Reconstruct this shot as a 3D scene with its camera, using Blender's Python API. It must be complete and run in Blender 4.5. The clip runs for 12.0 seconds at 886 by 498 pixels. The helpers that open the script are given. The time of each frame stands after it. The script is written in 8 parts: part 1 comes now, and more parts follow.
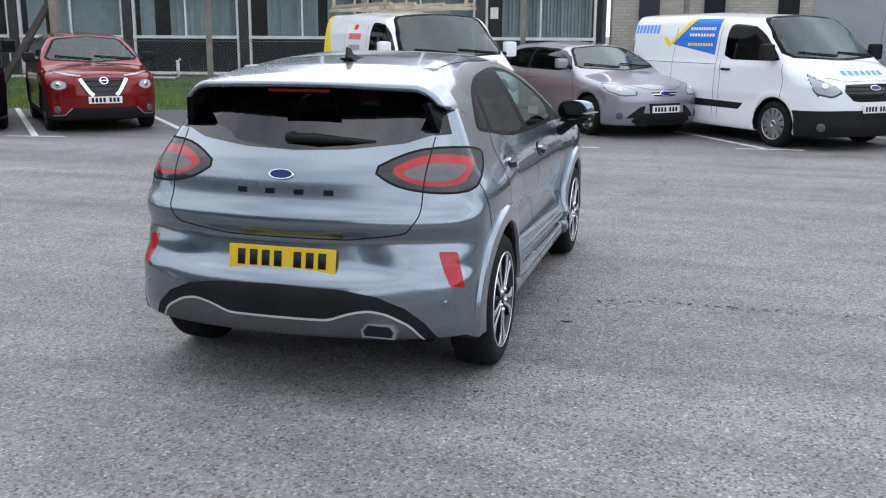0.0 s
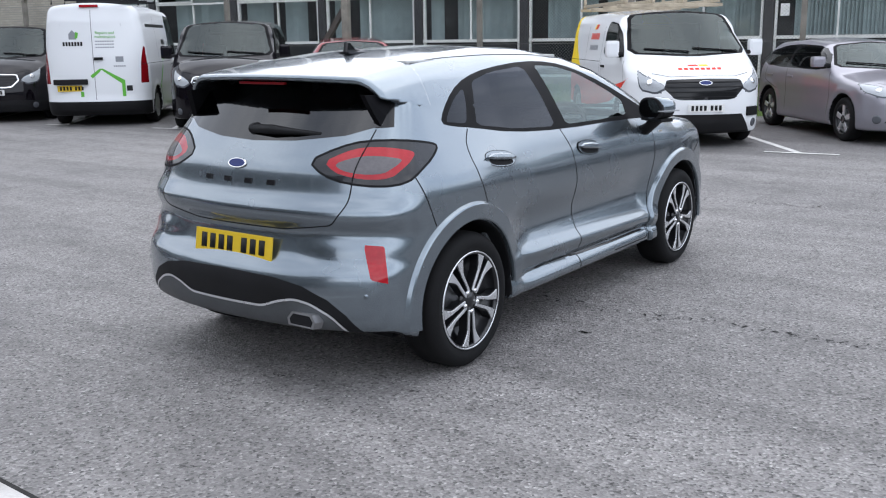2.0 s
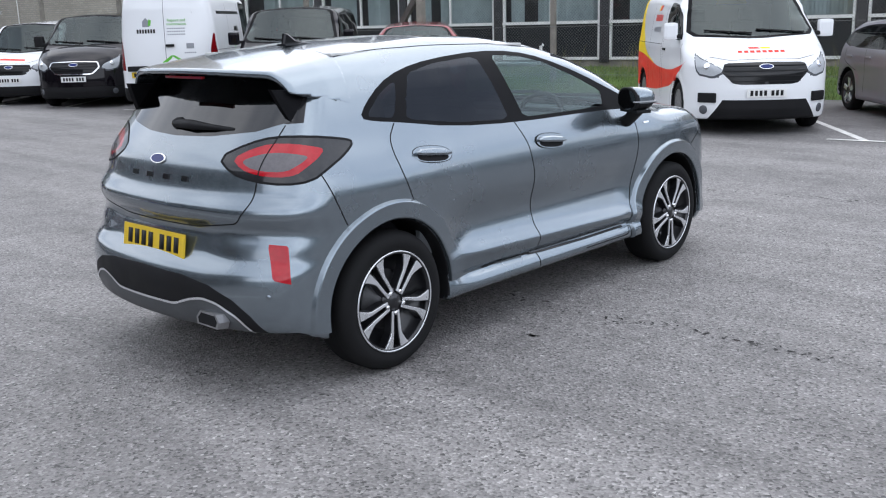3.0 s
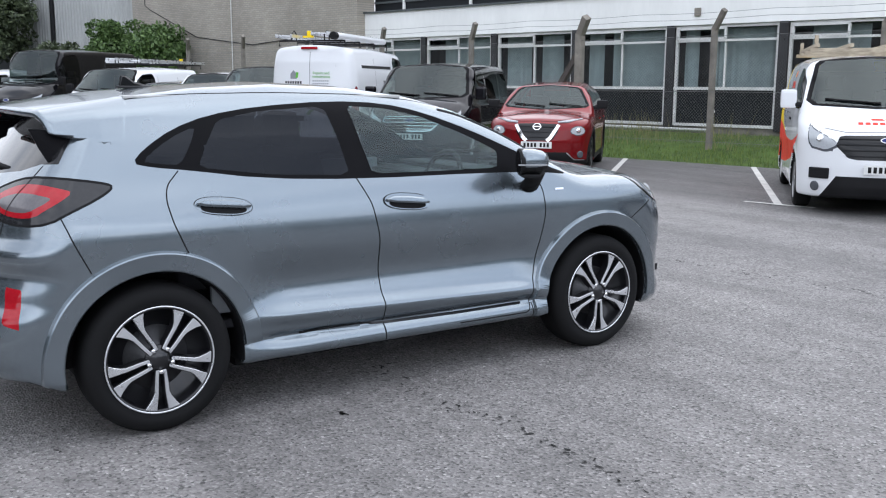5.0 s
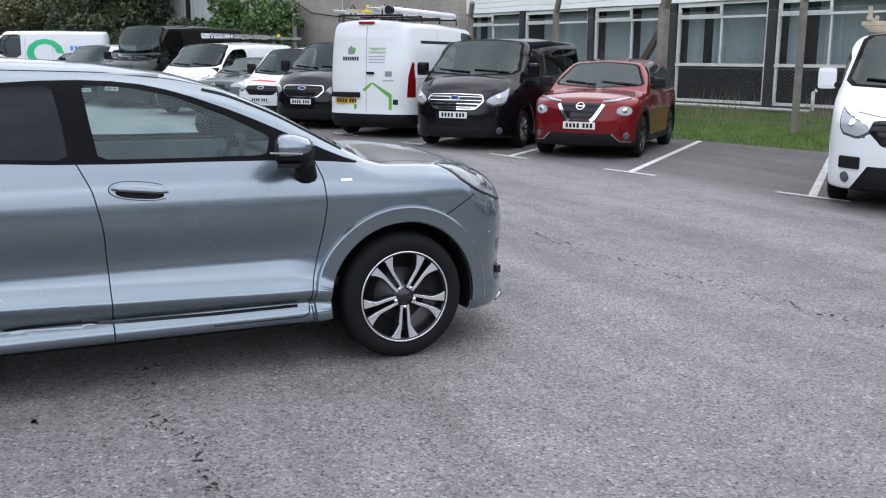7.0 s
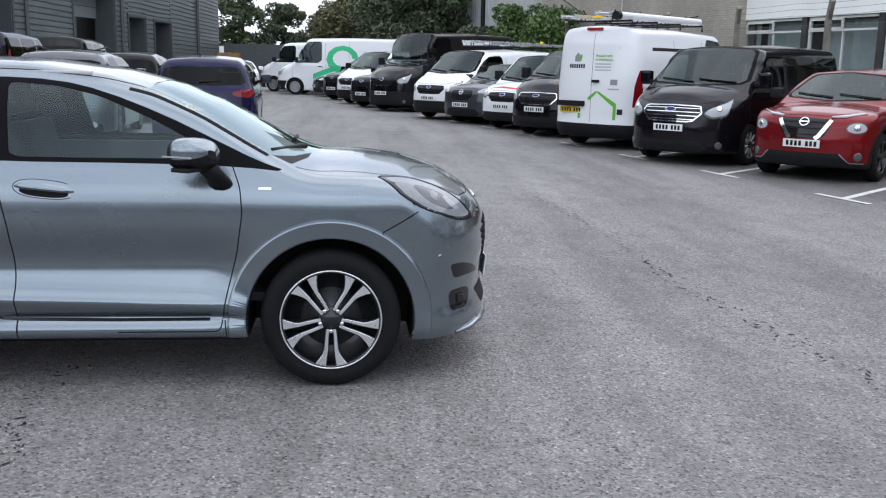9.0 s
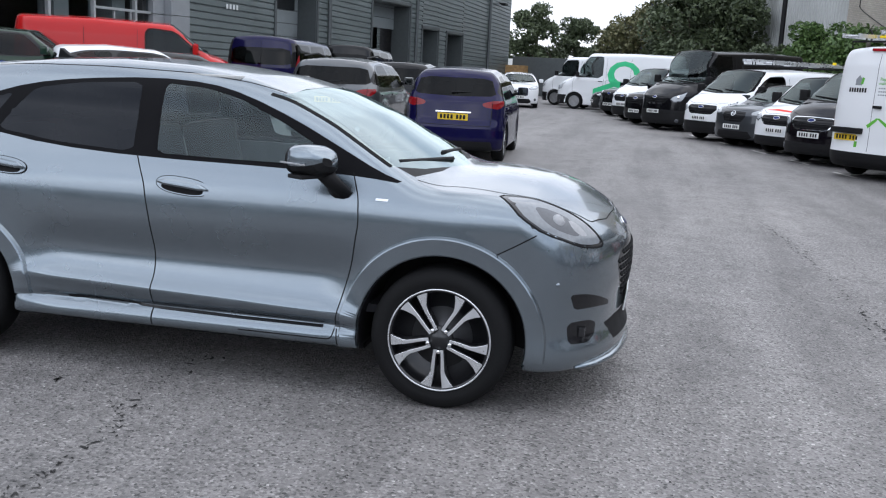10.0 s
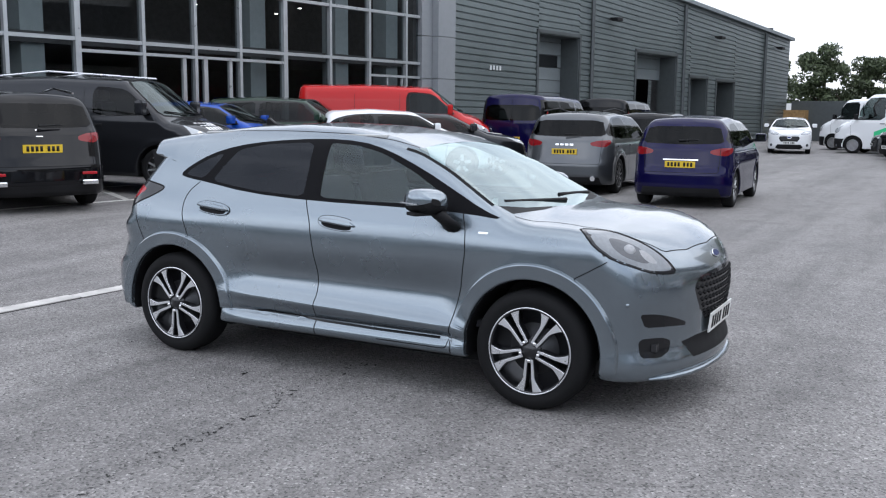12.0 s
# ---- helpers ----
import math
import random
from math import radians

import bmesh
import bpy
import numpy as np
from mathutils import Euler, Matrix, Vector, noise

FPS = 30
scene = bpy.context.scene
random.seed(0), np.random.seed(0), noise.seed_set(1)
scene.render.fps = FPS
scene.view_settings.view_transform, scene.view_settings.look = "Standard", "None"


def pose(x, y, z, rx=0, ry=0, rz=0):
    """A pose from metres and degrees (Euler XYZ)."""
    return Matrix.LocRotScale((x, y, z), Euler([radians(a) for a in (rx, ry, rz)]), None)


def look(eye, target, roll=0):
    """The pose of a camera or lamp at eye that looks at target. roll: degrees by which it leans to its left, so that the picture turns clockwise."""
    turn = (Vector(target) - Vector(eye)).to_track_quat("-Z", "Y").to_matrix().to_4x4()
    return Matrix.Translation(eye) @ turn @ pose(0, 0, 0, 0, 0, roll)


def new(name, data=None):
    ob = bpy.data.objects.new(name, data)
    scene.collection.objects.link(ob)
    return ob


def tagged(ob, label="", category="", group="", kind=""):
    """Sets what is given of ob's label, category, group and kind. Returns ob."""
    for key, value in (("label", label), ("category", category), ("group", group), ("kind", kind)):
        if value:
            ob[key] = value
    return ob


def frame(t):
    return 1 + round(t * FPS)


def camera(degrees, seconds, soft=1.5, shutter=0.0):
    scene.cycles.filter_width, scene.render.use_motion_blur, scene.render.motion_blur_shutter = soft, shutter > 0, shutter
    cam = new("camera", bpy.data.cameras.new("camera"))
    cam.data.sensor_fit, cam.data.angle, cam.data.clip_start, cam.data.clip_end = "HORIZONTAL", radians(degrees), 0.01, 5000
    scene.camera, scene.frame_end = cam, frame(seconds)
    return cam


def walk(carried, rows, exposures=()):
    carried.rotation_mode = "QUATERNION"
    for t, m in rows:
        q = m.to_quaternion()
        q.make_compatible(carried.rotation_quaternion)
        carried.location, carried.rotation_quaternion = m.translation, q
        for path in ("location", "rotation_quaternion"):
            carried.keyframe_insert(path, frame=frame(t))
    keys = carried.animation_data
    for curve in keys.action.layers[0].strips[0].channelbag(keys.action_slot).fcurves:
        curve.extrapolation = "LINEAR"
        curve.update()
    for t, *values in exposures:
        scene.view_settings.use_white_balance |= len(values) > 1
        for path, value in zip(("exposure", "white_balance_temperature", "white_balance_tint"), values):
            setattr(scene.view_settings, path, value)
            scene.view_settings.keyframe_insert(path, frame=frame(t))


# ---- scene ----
cam = camera(49.9, 12.0, soft=1.15)
PATH = [
    (0, (1.807, -4.538, 1.649), (1.289, -2.658, 1.202), 0.3),
    (0.5, (2.23, -4.376, 1.707), (1.534, -2.564, 1.226), 0.6),
    (1, (2.626, -4.17, 1.657), (1.736, -2.439, 1.199), 1.1),
    (1.5, (2.979, -3.915, 1.641), (1.933, -2.27, 1.192), 0.5),
    (2, (3.379, -3.689, 1.585), (2.234, -2.108, 1.149), -0.8),
    (2.5, (3.705, -3.382, 1.612), (2.488, -1.872, 1.125), -1.4),
    (2.7, (3.799, -3.229, 1.615), (2.549, -1.747, 1.126), -1.6),
    (4.3, (4.624, -1.91, 1.546), (3.018, -0.767, 1.207), -0.1),
    (4.5, (4.721, -1.704, 1.537), (3.099, -0.583, 1.202), -0.3),
    (5, (4.908, -1.21, 1.529), (3.269, -0.116, 1.188), 0.3),
    (5.5, (5.07, -0.697, 1.55), (3.418, 0.375, 1.202), 1.0),
    (6, (5.232, -0.232, 1.57), (3.532, 0.758, 1.208), 1.0),
    (6.5, (5.308, 0.262, 1.542), (3.565, 1.167, 1.166), 0.8),
    (6.7, (5.326, 0.466, 1.553), (3.566, 1.335, 1.169), 0.6),
    (8.3, (5.371, 2.039, 1.542), (3.466, 2.507, 1.153), 0.5),
    (8.5, (5.362, 2.238, 1.549), (3.438, 2.626, 1.163), 0.2),
    (9, (5.281, 2.667, 1.541), (3.328, 2.866, 1.158), 1.1),
    (9.5, (5.124, 3.05, 1.551), (3.163, 3.006, 1.16), 2.6),
    (10, (5.008, 3.415, 1.563), (3.082, 3.029, 1.189), 2.9),
    (10.5, (5.069, 3.684, 1.594), (3.215, 3.021, 1.242), 1.7),
    (11, (5.232, 3.957, 1.608), (3.425, 3.179, 1.247), 1.0),
    (11.5, (5.359, 4.317, 1.604), (3.59, 3.445, 1.272), 0.9),
    (12, (5.527, 4.586, 1.613), (3.789, 3.639, 1.329), 0.5),
]
walk(cam, [(t, look(eye, target, roll)) for t, eye, target, roll in PATH], exposures=[(0.0, 0.93, 6150, 12), (5.5, 1.03, 6150, 12), (9.0, 0.83, 6150, 12), (12.0, 0.87, 6150, 12)])

# ---- sky, sun ----
SUN_AZ, SUN_EL = 125.0, 52.0
world = bpy.data.worlds.new("overcast_sky")
scene.world = world
world.use_nodes = True
wn, wl = world.node_tree.nodes, world.node_tree.links
bg = wn["Background"]
sky = wn.new("ShaderNodeTexSky")
sky.sky_type, sky.sun_disc = "NISHITA", False
sky.sun_elevation, sky.sun_rotation = radians(SUN_EL), radians(90 - SUN_AZ)
sky.air_density, sky.dust_density, sky.altitude = 1.0, 0.3, 60
coord, mapping = wn.new("ShaderNodeTexCoord"), wn.new("ShaderNodeMapping")
mapping.inputs["Scale"].default_value = (1.0, 1.0, 2.6)
cloud, ramp = wn.new("ShaderNodeTexNoise"), wn.new("ShaderNodeValToRGB")
cloud.inputs["Scale"].default_value, cloud.inputs["Detail"].default_value, cloud.inputs["Roughness"].default_value = 2.3, 7, 0.55
ramp.color_ramp.elements[0].position, ramp.color_ramp.elements[1].position = 0.36, 0.62
ramp.color_ramp.elements[0].color, ramp.color_ramp.elements[1].color = (0.72, 0.72, 0.72, 1), (1, 1, 1, 1)
shade, mixer = wn.new("ShaderNodeValToRGB"), wn.new("ShaderNodeMixRGB")
shade.color_ramp.elements[0].position, shade.color_ramp.elements[1].position = 0.35, 0.72
shade.color_ramp.elements[0].color, shade.color_ramp.elements[1].color = (6.6, 7.0, 7.6, 1), (11.5, 11.7, 12.0, 1)
wl.new(coord.outputs["Generated"], mapping.inputs["Vector"])
wl.new(mapping.outputs["Vector"], cloud.inputs["Vector"])
wl.new(cloud.outputs["Fac"], ramp.inputs["Fac"])
wl.new(cloud.outputs["Fac"], shade.inputs["Fac"])
wl.new(ramp.outputs["Color"], mixer.inputs["Fac"])
wl.new(sky.outputs["Color"], mixer.inputs["Color1"])
wl.new(shade.outputs["Color"], mixer.inputs["Color2"])
# the cloud is thinnest, and so brightest, towards the east
slant, rise, veil = wn.new("ShaderNodeVectorMath"), wn.new("ShaderNodeMapRange"), wn.new("ShaderNodeMixRGB")
slant.operation, slant.inputs[1].default_value = "DOT_PRODUCT", (1.0, 0.0, 0.0)
rise.inputs["From Min"].default_value, rise.inputs["From Max"].default_value = -1.0, 1.0
rise.inputs["To Min"].default_value, rise.inputs["To Max"].default_value = 0.62, 1.06
veil.blend_type, veil.inputs["Fac"].default_value = "MULTIPLY", 1
wl.new(coord.outputs["Generated"], slant.inputs[0])
wl.new(slant.outputs["Value"], rise.inputs["Value"])
wl.new(mixer.outputs["Color"], veil.inputs["Color1"])
wl.new(rise.outputs["Result"], veil.inputs["Color2"])
wl.new(veil.outputs["Color"], bg.inputs["Color"])
bg.inputs["Strength"].default_value = 0.131
sun = new("sun", bpy.data.lights.new("sun", "SUN"))
sun.data.energy, sun.data.angle, sun.data.color = 0.5, radians(80), (1.0, 0.96, 0.9)
sun.matrix_world = look((30 * math.cos(radians(SUN_AZ)), 30 * math.sin(radians(SUN_AZ)), 30 * math.tan(radians(SUN_EL))), (0, 0, 0))

# ---- smooth body shells: a shape is a signed field, meshed and cut along outlines ----
class Curve:
    """A smooth curve through a few knots."""
    def __init__(self, knots, soft=0.02):
        k = np.array(knots, float)
        lo, hi = k[0, 0], k[-1, 0]
        span = hi - lo
        self.t = np.linspace(lo - 0.2 * span, hi + 0.2 * span, 700)
        v = np.interp(self.t, k[:, 0], k[:, 1])
        n = max(1, int(soft / (self.t[1] - self.t[0]) * 3))
        g = np.exp(-0.5 * (np.arange(-n, n + 1) / (n / 3)) ** 2)
        self.v = np.convolve(np.pad(v, n, mode="edge"), g / g.sum(), mode="valid")

    def __call__(self, x):
        return np.interp(x, self.t, self.v)


def smax(a, b, k):
    h = np.clip(0.5 + 0.5 * (a - b) / k, 0, 1)
    return a * h + b * (1 - h) + k * h * (1 - h)


def smin(a, b, k):
    return -smax(-a, -b, k)


def bump(x, c, w):
    return np.exp(-((x - c) / w) ** 2)


class Body:
    """A vehicle's outer shape. y runs forward from the rear axle, x to the right, z up from the ground."""
    def __init__(self, top, rear, front, width, section, under=0.2, hub=0.33, arches=((0, 0.4), (2.6, 0.4)), flare=0.012,
                 rbow=0.25, fbow=0.35, crown=0.06, edge=0.09, ends=0.09, soft=0.03, extra=None, arch_w=0.05):
        self.top, self.rear, self.front = Curve(top, soft), Curve(rear, soft * 0.7), Curve(front, soft * 0.7)
        self.width, self.section = Curve(width, soft * 1.5), Curve(section, soft * 0.8)
        self.under, self.hub, self.arches, self.flare = under, hub, arches, flare
        self.rbow, self.fbow, self.crown, self.edge, self.ends, self.extra, self.arch_w = rbow, fbow, crown, edge, ends, extra, arch_w
        self.box = ((-max(p[1] for p in width) - 0.15, min(p[1] for p in rear) - 0.1, 0.02),
                    (max(p[1] for p in width) + 0.15, max(p[1] for p in front) + 0.1, max(p[1] for p in top) + 0.1))

    def half(self, y, z):
        w = self.width(y) + self.section(z)
        for yc, r in self.arches:
            d = np.hypot(y - yc, z - self.hub)
            w = w + self.flare * bump(d, r + 0.045, self.arch_w)
        return w

    def field(self, x, y, z):
        a = np.abs(x)
        w = self.half(y, z)
        if self.extra:
            w = w + self.extra(a, y, z)
        f = a - w
        f = smax(f, (z - self.top(y) + self.crown * a * a / 0.36) * 0.9, self.edge)
        e = smax(self.rear(z) + self.rbow * a ** 2 + 0.25 * a ** 6 - y, y - self.front(z) + self.fbow * a ** 2 + 0.3 * a ** 6, 0.01)
        f = smax(f, e * 0.9, self.ends)
        f = smax(f, self.under - z, 0.03)
        for yc, r in self.arches:
            f = smax(f, np.minimum(r - np.hypot(y - yc, z - self.hub), a - 0.5), 0.006)
        return f

    def grad(self, p, h=0.003):
        x, y, z = p.T
        g = np.stack([self.field(x + h, y, z) - self.field(x - h, y, z), self.field(x, y + h, z) - self.field(x, y - h, z),
                      self.field(x, y, z + h) - self.field(x, y, z - h)], 1) / (2 * h)
        return g

    def settle(self, p, way=None, steps=6, reach=0.03):
        """Moves points onto the surface, along way or along the slope."""
        p = p.copy()
        for _ in range(steps):
            f = self.field(*p.T)
            g = self.grad(p)
            if way is None:
                p -= np.clip(f / np.maximum((g * g).sum(1), 0.2), -reach, reach)[:, None] * g
            else:
                s = g @ way
                s = np.where(np.abs(s) < 0.25, 0.25, s)
                p -= np.clip(f / s, -reach, reach)[:, None] * way
        return p

    def cast(self, p, way, far=6.0):
        """First surface point from outside, going against way."""
        p = np.array(p, float) + way * far
        live = np.ones(len(p), bool)
        for _ in range(220):
            f = self.field(*p[live].T)
            p[live] -= np.where(f > 0.001, np.clip(f * 0.75, 0.0015, 0.08), 0)[:, None] * way
            live[live] = f > 0.001
            if not live.any():
                break
        return self.settle(p, way, 3, 0.01)


def surface_net(body, cell):
    """Vertices and quads of a body's surface."""
    lo, hi = np.array(body.box[0]), np.array(body.box[1])
    n = np.ceil((hi - lo) / cell).astype(int) + 1
    n[0] += 1 - n[0] % 2
    ax = [lo[i] + cell * np.arange(n[i]) for i in range(3)]
    ax[0] = (np.arange(n[0]) - n[0] // 2) * cell + cell * 0.5
    v = body.field(*np.meshgrid(*ax, indexing="ij"))
    inside = v < 0
    nx, ny, nz = (k - 1 for k in v.shape)
    acc = np.zeros((nx, ny, nz, 3))
    num = np.zeros((nx, ny, nz))
    corner = [(i, j, k) for i in (0, 1) for j in (0, 1) for k in (0, 1)]
    sl = lambda c: tuple(slice(c[m], c[m] + (nx, ny, nz)[m]) for m in range(3))
    for c in corner:
        for axis in range(3):
            if c[axis]:
                continue
            d = list(c)
            d[axis] = 1
            a, b = v[sl(c)], v[sl(d)]
            cross = inside[sl(c)] != inside[sl(d)]
            t = np.where(cross, a / np.where(cross, a - b, 1), 0)
            for m in range(3):
                acc[..., m] += np.where(cross, c[m] + (t if m == axis else 0), 0)
            num += cross
    live = num > 0
    index = np.full(live.shape, -1)
    index[live] = np.arange(live.sum())
    base = np.stack(np.meshgrid(*[a[:-1] for a in ax], indexing="ij"), -1)
    verts = (base + cell * acc / np.maximum(num, 1)[..., None])[live]
    quads = []
    for axis in range(3):
        b, c = (axis + 1) % 3, (axis + 2) % 3
        s0 = [slice(None)] * 3
        s1 = [slice(None)] * 3
        s0[axis], s1[axis] = slice(0, -1), slice(1, None)
        change = inside[tuple(s0)] != inside[tuple(s1)]
        idx = np.argwhere(change)
        ok = (idx[:, b] > 0) & (idx[:, c] > 0) & (idx[:, b] < v.shape[b] - 1) & (idx[:, c] < v.shape[c] - 1)
        idx = idx[ok]
        first = inside[tuple(idx.T)]
        q = []
        for ob, oc in ((0, 0), (1, 0), (1, 1), (0, 1)):
            k = idx.copy()
            k[:, b] -= ob
            k[:, c] -= oc
            q.append(index[tuple(k.T)])
        q = np.stack(q, 1)
        q[~first] = q[~first][:, ::-1]
        quads.append(q)
    return body.settle(verts), np.concatenate(quads)


WAYS = {"side": (1, 0, 0), "front": (0, 1, 0), "rear": (0, -1, 0), "top": (0, 0, 1), "rcorner": (0.72, -0.69, 0), "fcorner": (0.62, 0.62, 0.48)}


def flat(p, way):
    """The plane coordinates of points seen along way; the shell is the same on both sides."""
    w = np.array(WAYS[way], float)
    w /= np.linalg.norm(w)
    if way == "top":
        return np.stack([p[:, 0], p[:, 1]], 1), w
    if way == "side":
        return np.stack([p[:, 1], p[:, 2]], 1), w
    h = np.cross((0, 0, 1), w)
    h /= np.linalg.norm(h)
    u = np.cross(w, h)
    return np.stack([p @ h, p @ u], 1), w


def unflat(q, way):
    q = np.array(q, float)
    w = np.array(WAYS[way], float)
    w /= np.linalg.norm(w)
    if way == "top":
        return np.stack([q[:, 0], q[:, 1], 0 * q[:, 0] + 1.0], 1), w
    if way == "side":
        return np.stack([0 * q[:, 0] + 0.5, q[:, 0], q[:, 1]], 1), w
    h = np.cross((0, 0, 1), w)
    h /= np.linalg.norm(h)
    u = np.cross(w, h)
    return q[:, :1] * h + q[:, 1:] * u, w


def in_poly(q, poly):
    poly = np.array(poly, float)
    a, b = poly, np.roll(poly, -1, 0)
    r = np.zeros(len(q), bool)
    for (x0, y0), (x1, y1) in zip(a, b):
        c = (y0 > q[:, 1]) != (y1 > q[:, 1])
        r ^= c & (q[:, 0] < (x1 - x0) * (q[:, 1] - y0) / (y1 - y0 + 1e-12) + x0)
    return r


def near_line(q, line, closed=True):
    """The nearest points of a line to q, and the distances."""
    line = np.array(line, float)
    pts = list(zip(line, np.roll(line, -1, 0)))
    if not closed:
        pts = pts[:-1]
    best, dist = q.copy(), np.full(len(q), 9.0)
    for a, b in pts:
        d = b - a
        t = np.clip(((q - a) @ d) / max(d @ d, 1e-12), 0, 1)
        c = a + t[:, None] * d
        e = np.hypot(*(q - c).T)
        m = e < dist
        best[m], dist[m] = c[m], e[m]
    return best, dist


def rounded(poly, r=0.3, steps=2):
    """Corner cutting, to round an outline."""
    p = np.array(poly, float)
    for _ in range(steps):
        n = np.roll(p, -1, 0)
        p = np.stack([p * (1 - r) + n * r, p * r + n * (1 - r)], 1).reshape(-1, 2)
    return p


def shell(body, cell, cuts):
    """cuts: (name, way, outline, test) in order; the last that holds a face takes it. Gives {name: (verts, normals, tris)}.
    A way with x in it is applied to both sides alike."""
    v, q = surface_net(body, cell)
    g = body.grad(v)
    nrm = g / np.linalg.norm(g, axis=1)[:, None]
    done = np.zeros(len(v), bool)
    for name, way, poly, test in reversed(cuts):
        if poly is None:
            continue
        both = way in ("side", "rcorner", "fcorner")
        m = v.copy()
        mn = nrm.copy()
        if both:
            s = np.where(v[:, 0] < 0, -1.0, 1.0)
            m[:, 0] *= s
            mn[:, 0] *= s
        f2, w = flat(m, way)
        lo, hi = np.min(poly, 0) - cell, np.max(poly, 0) + cell
        ok = (mn @ w > 0.28) & ~done & (f2 > lo).all(1) & (f2 < hi).all(1)
        if test:
            ok &= test(m)
        idx = np.flatnonzero(ok)
        near, d = near_line(f2[idx], poly)
        idx, near = idx[d < 0.62 * cell], near[d < 0.62 * cell]
        if not len(idx):
            continue
        ok = np.zeros(len(v), bool)
        ok[idx] = True
        p = m[ok]
        mv = near - f2[ok]
        if way == "top":
            p[:, :2] += mv
        elif way == "side":
            p[:, 1:] += mv
        else:
            h = np.cross((0, 0, 1), w)
            h /= np.linalg.norm(h)
            p += mv[:, :1] * h + mv[:, 1:] * np.cross(w, h)
        p = body.settle(p, w, 4, 0.012)
        if both:
            p[:, 0] *= s[ok]
        v[ok] = p
        done |= ok
    g = body.grad(v)
    nrm = g / np.linalg.norm(g, axis=1)[:, None]
    def upright(t):
        n = np.cross(v[t[:, 1]] - v[t[:, 0]], v[t[:, 2]] - v[t[:, 0]])
        return (n * nrm[t].sum(1)).sum(1) / np.maximum(np.linalg.norm(n, axis=1), 1e-9)

    # each quad is split along the diagonal that folds least
    one, two = (q[:, [0, 1, 2]], q[:, [0, 2, 3]]), (q[:, [1, 2, 3]], q[:, [1, 3, 0]])
    better = (np.minimum(*map(upright, two)) > np.minimum(*map(upright, one)))[:, None]
    tris = np.concatenate([np.where(better, two[i], one[i]) for i in (0, 1)])
    c = v[tris].mean(1)
    cn = nrm[tris].mean(1)
    owner = np.zeros(len(tris), int)
    names = ["body"] + [k[0] for k in cuts]
    for i, (name, way, poly, test) in enumerate(cuts):
        m, mn = c.copy(), cn.copy()
        if way in ("side", "rcorner", "fcorner"):
            s = np.where(c[:, 0] < 0, -1.0, 1.0)
            m[:, 0] *= s
            mn[:, 0] *= s
        ok = np.ones(len(c), bool)
        if way:
            f2, w = flat(m, way)
            ok &= (mn @ w > 0.12)
            if poly is not None:
                ok &= in_poly(f2, poly)
        if test:
            ok &= test(m)
        owner[ok] = i + 1
    out = {}
    for i, name in enumerate(names):
        for side in ((-1, 1) if name.startswith("2") else (0,)):
            m = owner == i
            if side:
                m = m & (np.sign(c[:, 0]) == side)
            t = tris[m]
            if not len(t):
                continue
            used, inv = np.unique(t, return_inverse=True)
            key = name[1:] + ("_l" if side < 0 else "_r") if side else name
            old = out.get(key)
            tri = inv.reshape(-1, 3)
            if old:
                out[key] = (np.concatenate([old[0], v[used]]), np.concatenate([old[1], nrm[used]]), np.concatenate([old[2], tri + len(old[0])]))
            else:
                out[key] = (v[used], nrm[used], tri)
    return out

# ---- the silver crossover's shape ----
def hero_extra(a, y, z):
    door = np.clip((y - 0.30) / 0.35, 0, 1) * np.clip((2.32 - y) / 0.35, 0, 1)
    door = door * door * (3 - 2 * door)
    shelf = 0.43 + 0.03 * (1.3 - y)
    w = -0.046 * door * bump(z, 0.60, 0.12) + 0.030 * door * bump(z, shelf, 0.042)
    w = w - 0.022 * door * bump(z, 0.345, 0.020) + 0.020 * door * bump(z, 0.275, 0.045)
    w = w + 0.022 * bump(y, -0.05, 0.5) * bump(z, 0.90, 0.13) + 0.018 * bump(y, 2.6, 0.42) * bump(z, 0.88, 0.13)
    return w


def hero_under(y):
    """The underside: sills clear of the ground, a low front bumper, a tail that rises behind the rear wheels."""
    t = np.clip((-0.36 - y) / 0.20, 0, 1)
    q = np.clip((y - 2.80) / 0.25, 0, 1)
    return 0.24 + 0.06 * t * t * (3 - 2 * t) - 0.035 * q * q * (3 - 2 * q)


def hero_tail(a, z):
    """How far the bumper's corners stand out behind the recess for the number plate."""
    t = np.clip((a - 0.32 - 0.5 * np.clip(0.72 - z, 0, 0.2)) / 0.24, 0, 1)
    return -0.028 * t * t * (3 - 2 * t) * bump(z, 0.665, 0.095)


class HeroBody(Body):
    def field(self, x, y, z):
        a = np.abs(x)
        f = a - self.half(y, z) - self.extra(a, y, z)
        f = smax(f, (z - self.top(y) + self.crown * a * a / 0.36) * 0.9, self.edge)
        e = smax(self.rear(z) + hero_tail(a, z) + self.rbow * a ** 2 + 0.25 * a ** 6 - y, y - self.front(z) + self.fbow * a ** 2 + 0.3 * a ** 6, 0.01)
        f = smax(f, e * 0.9, self.ends)
        for yc, r in self.arches:
            f = smax(f, np.minimum(r - np.hypot(y - yc, z - self.hub), a - 0.5), 0.006)
        return smax(f, hero_under(y) - z, 0.022)

    def roof(self, x, y, z):
        a = np.abs(x)
        f = a - self.half(np.maximum(y, -0.1), z) + 0.05 * np.clip(-y - 0.15, 0, 1)
        return smax(f, (z - self.top(y) + self.crown * a * a / 0.36) * 0.9, self.edge)


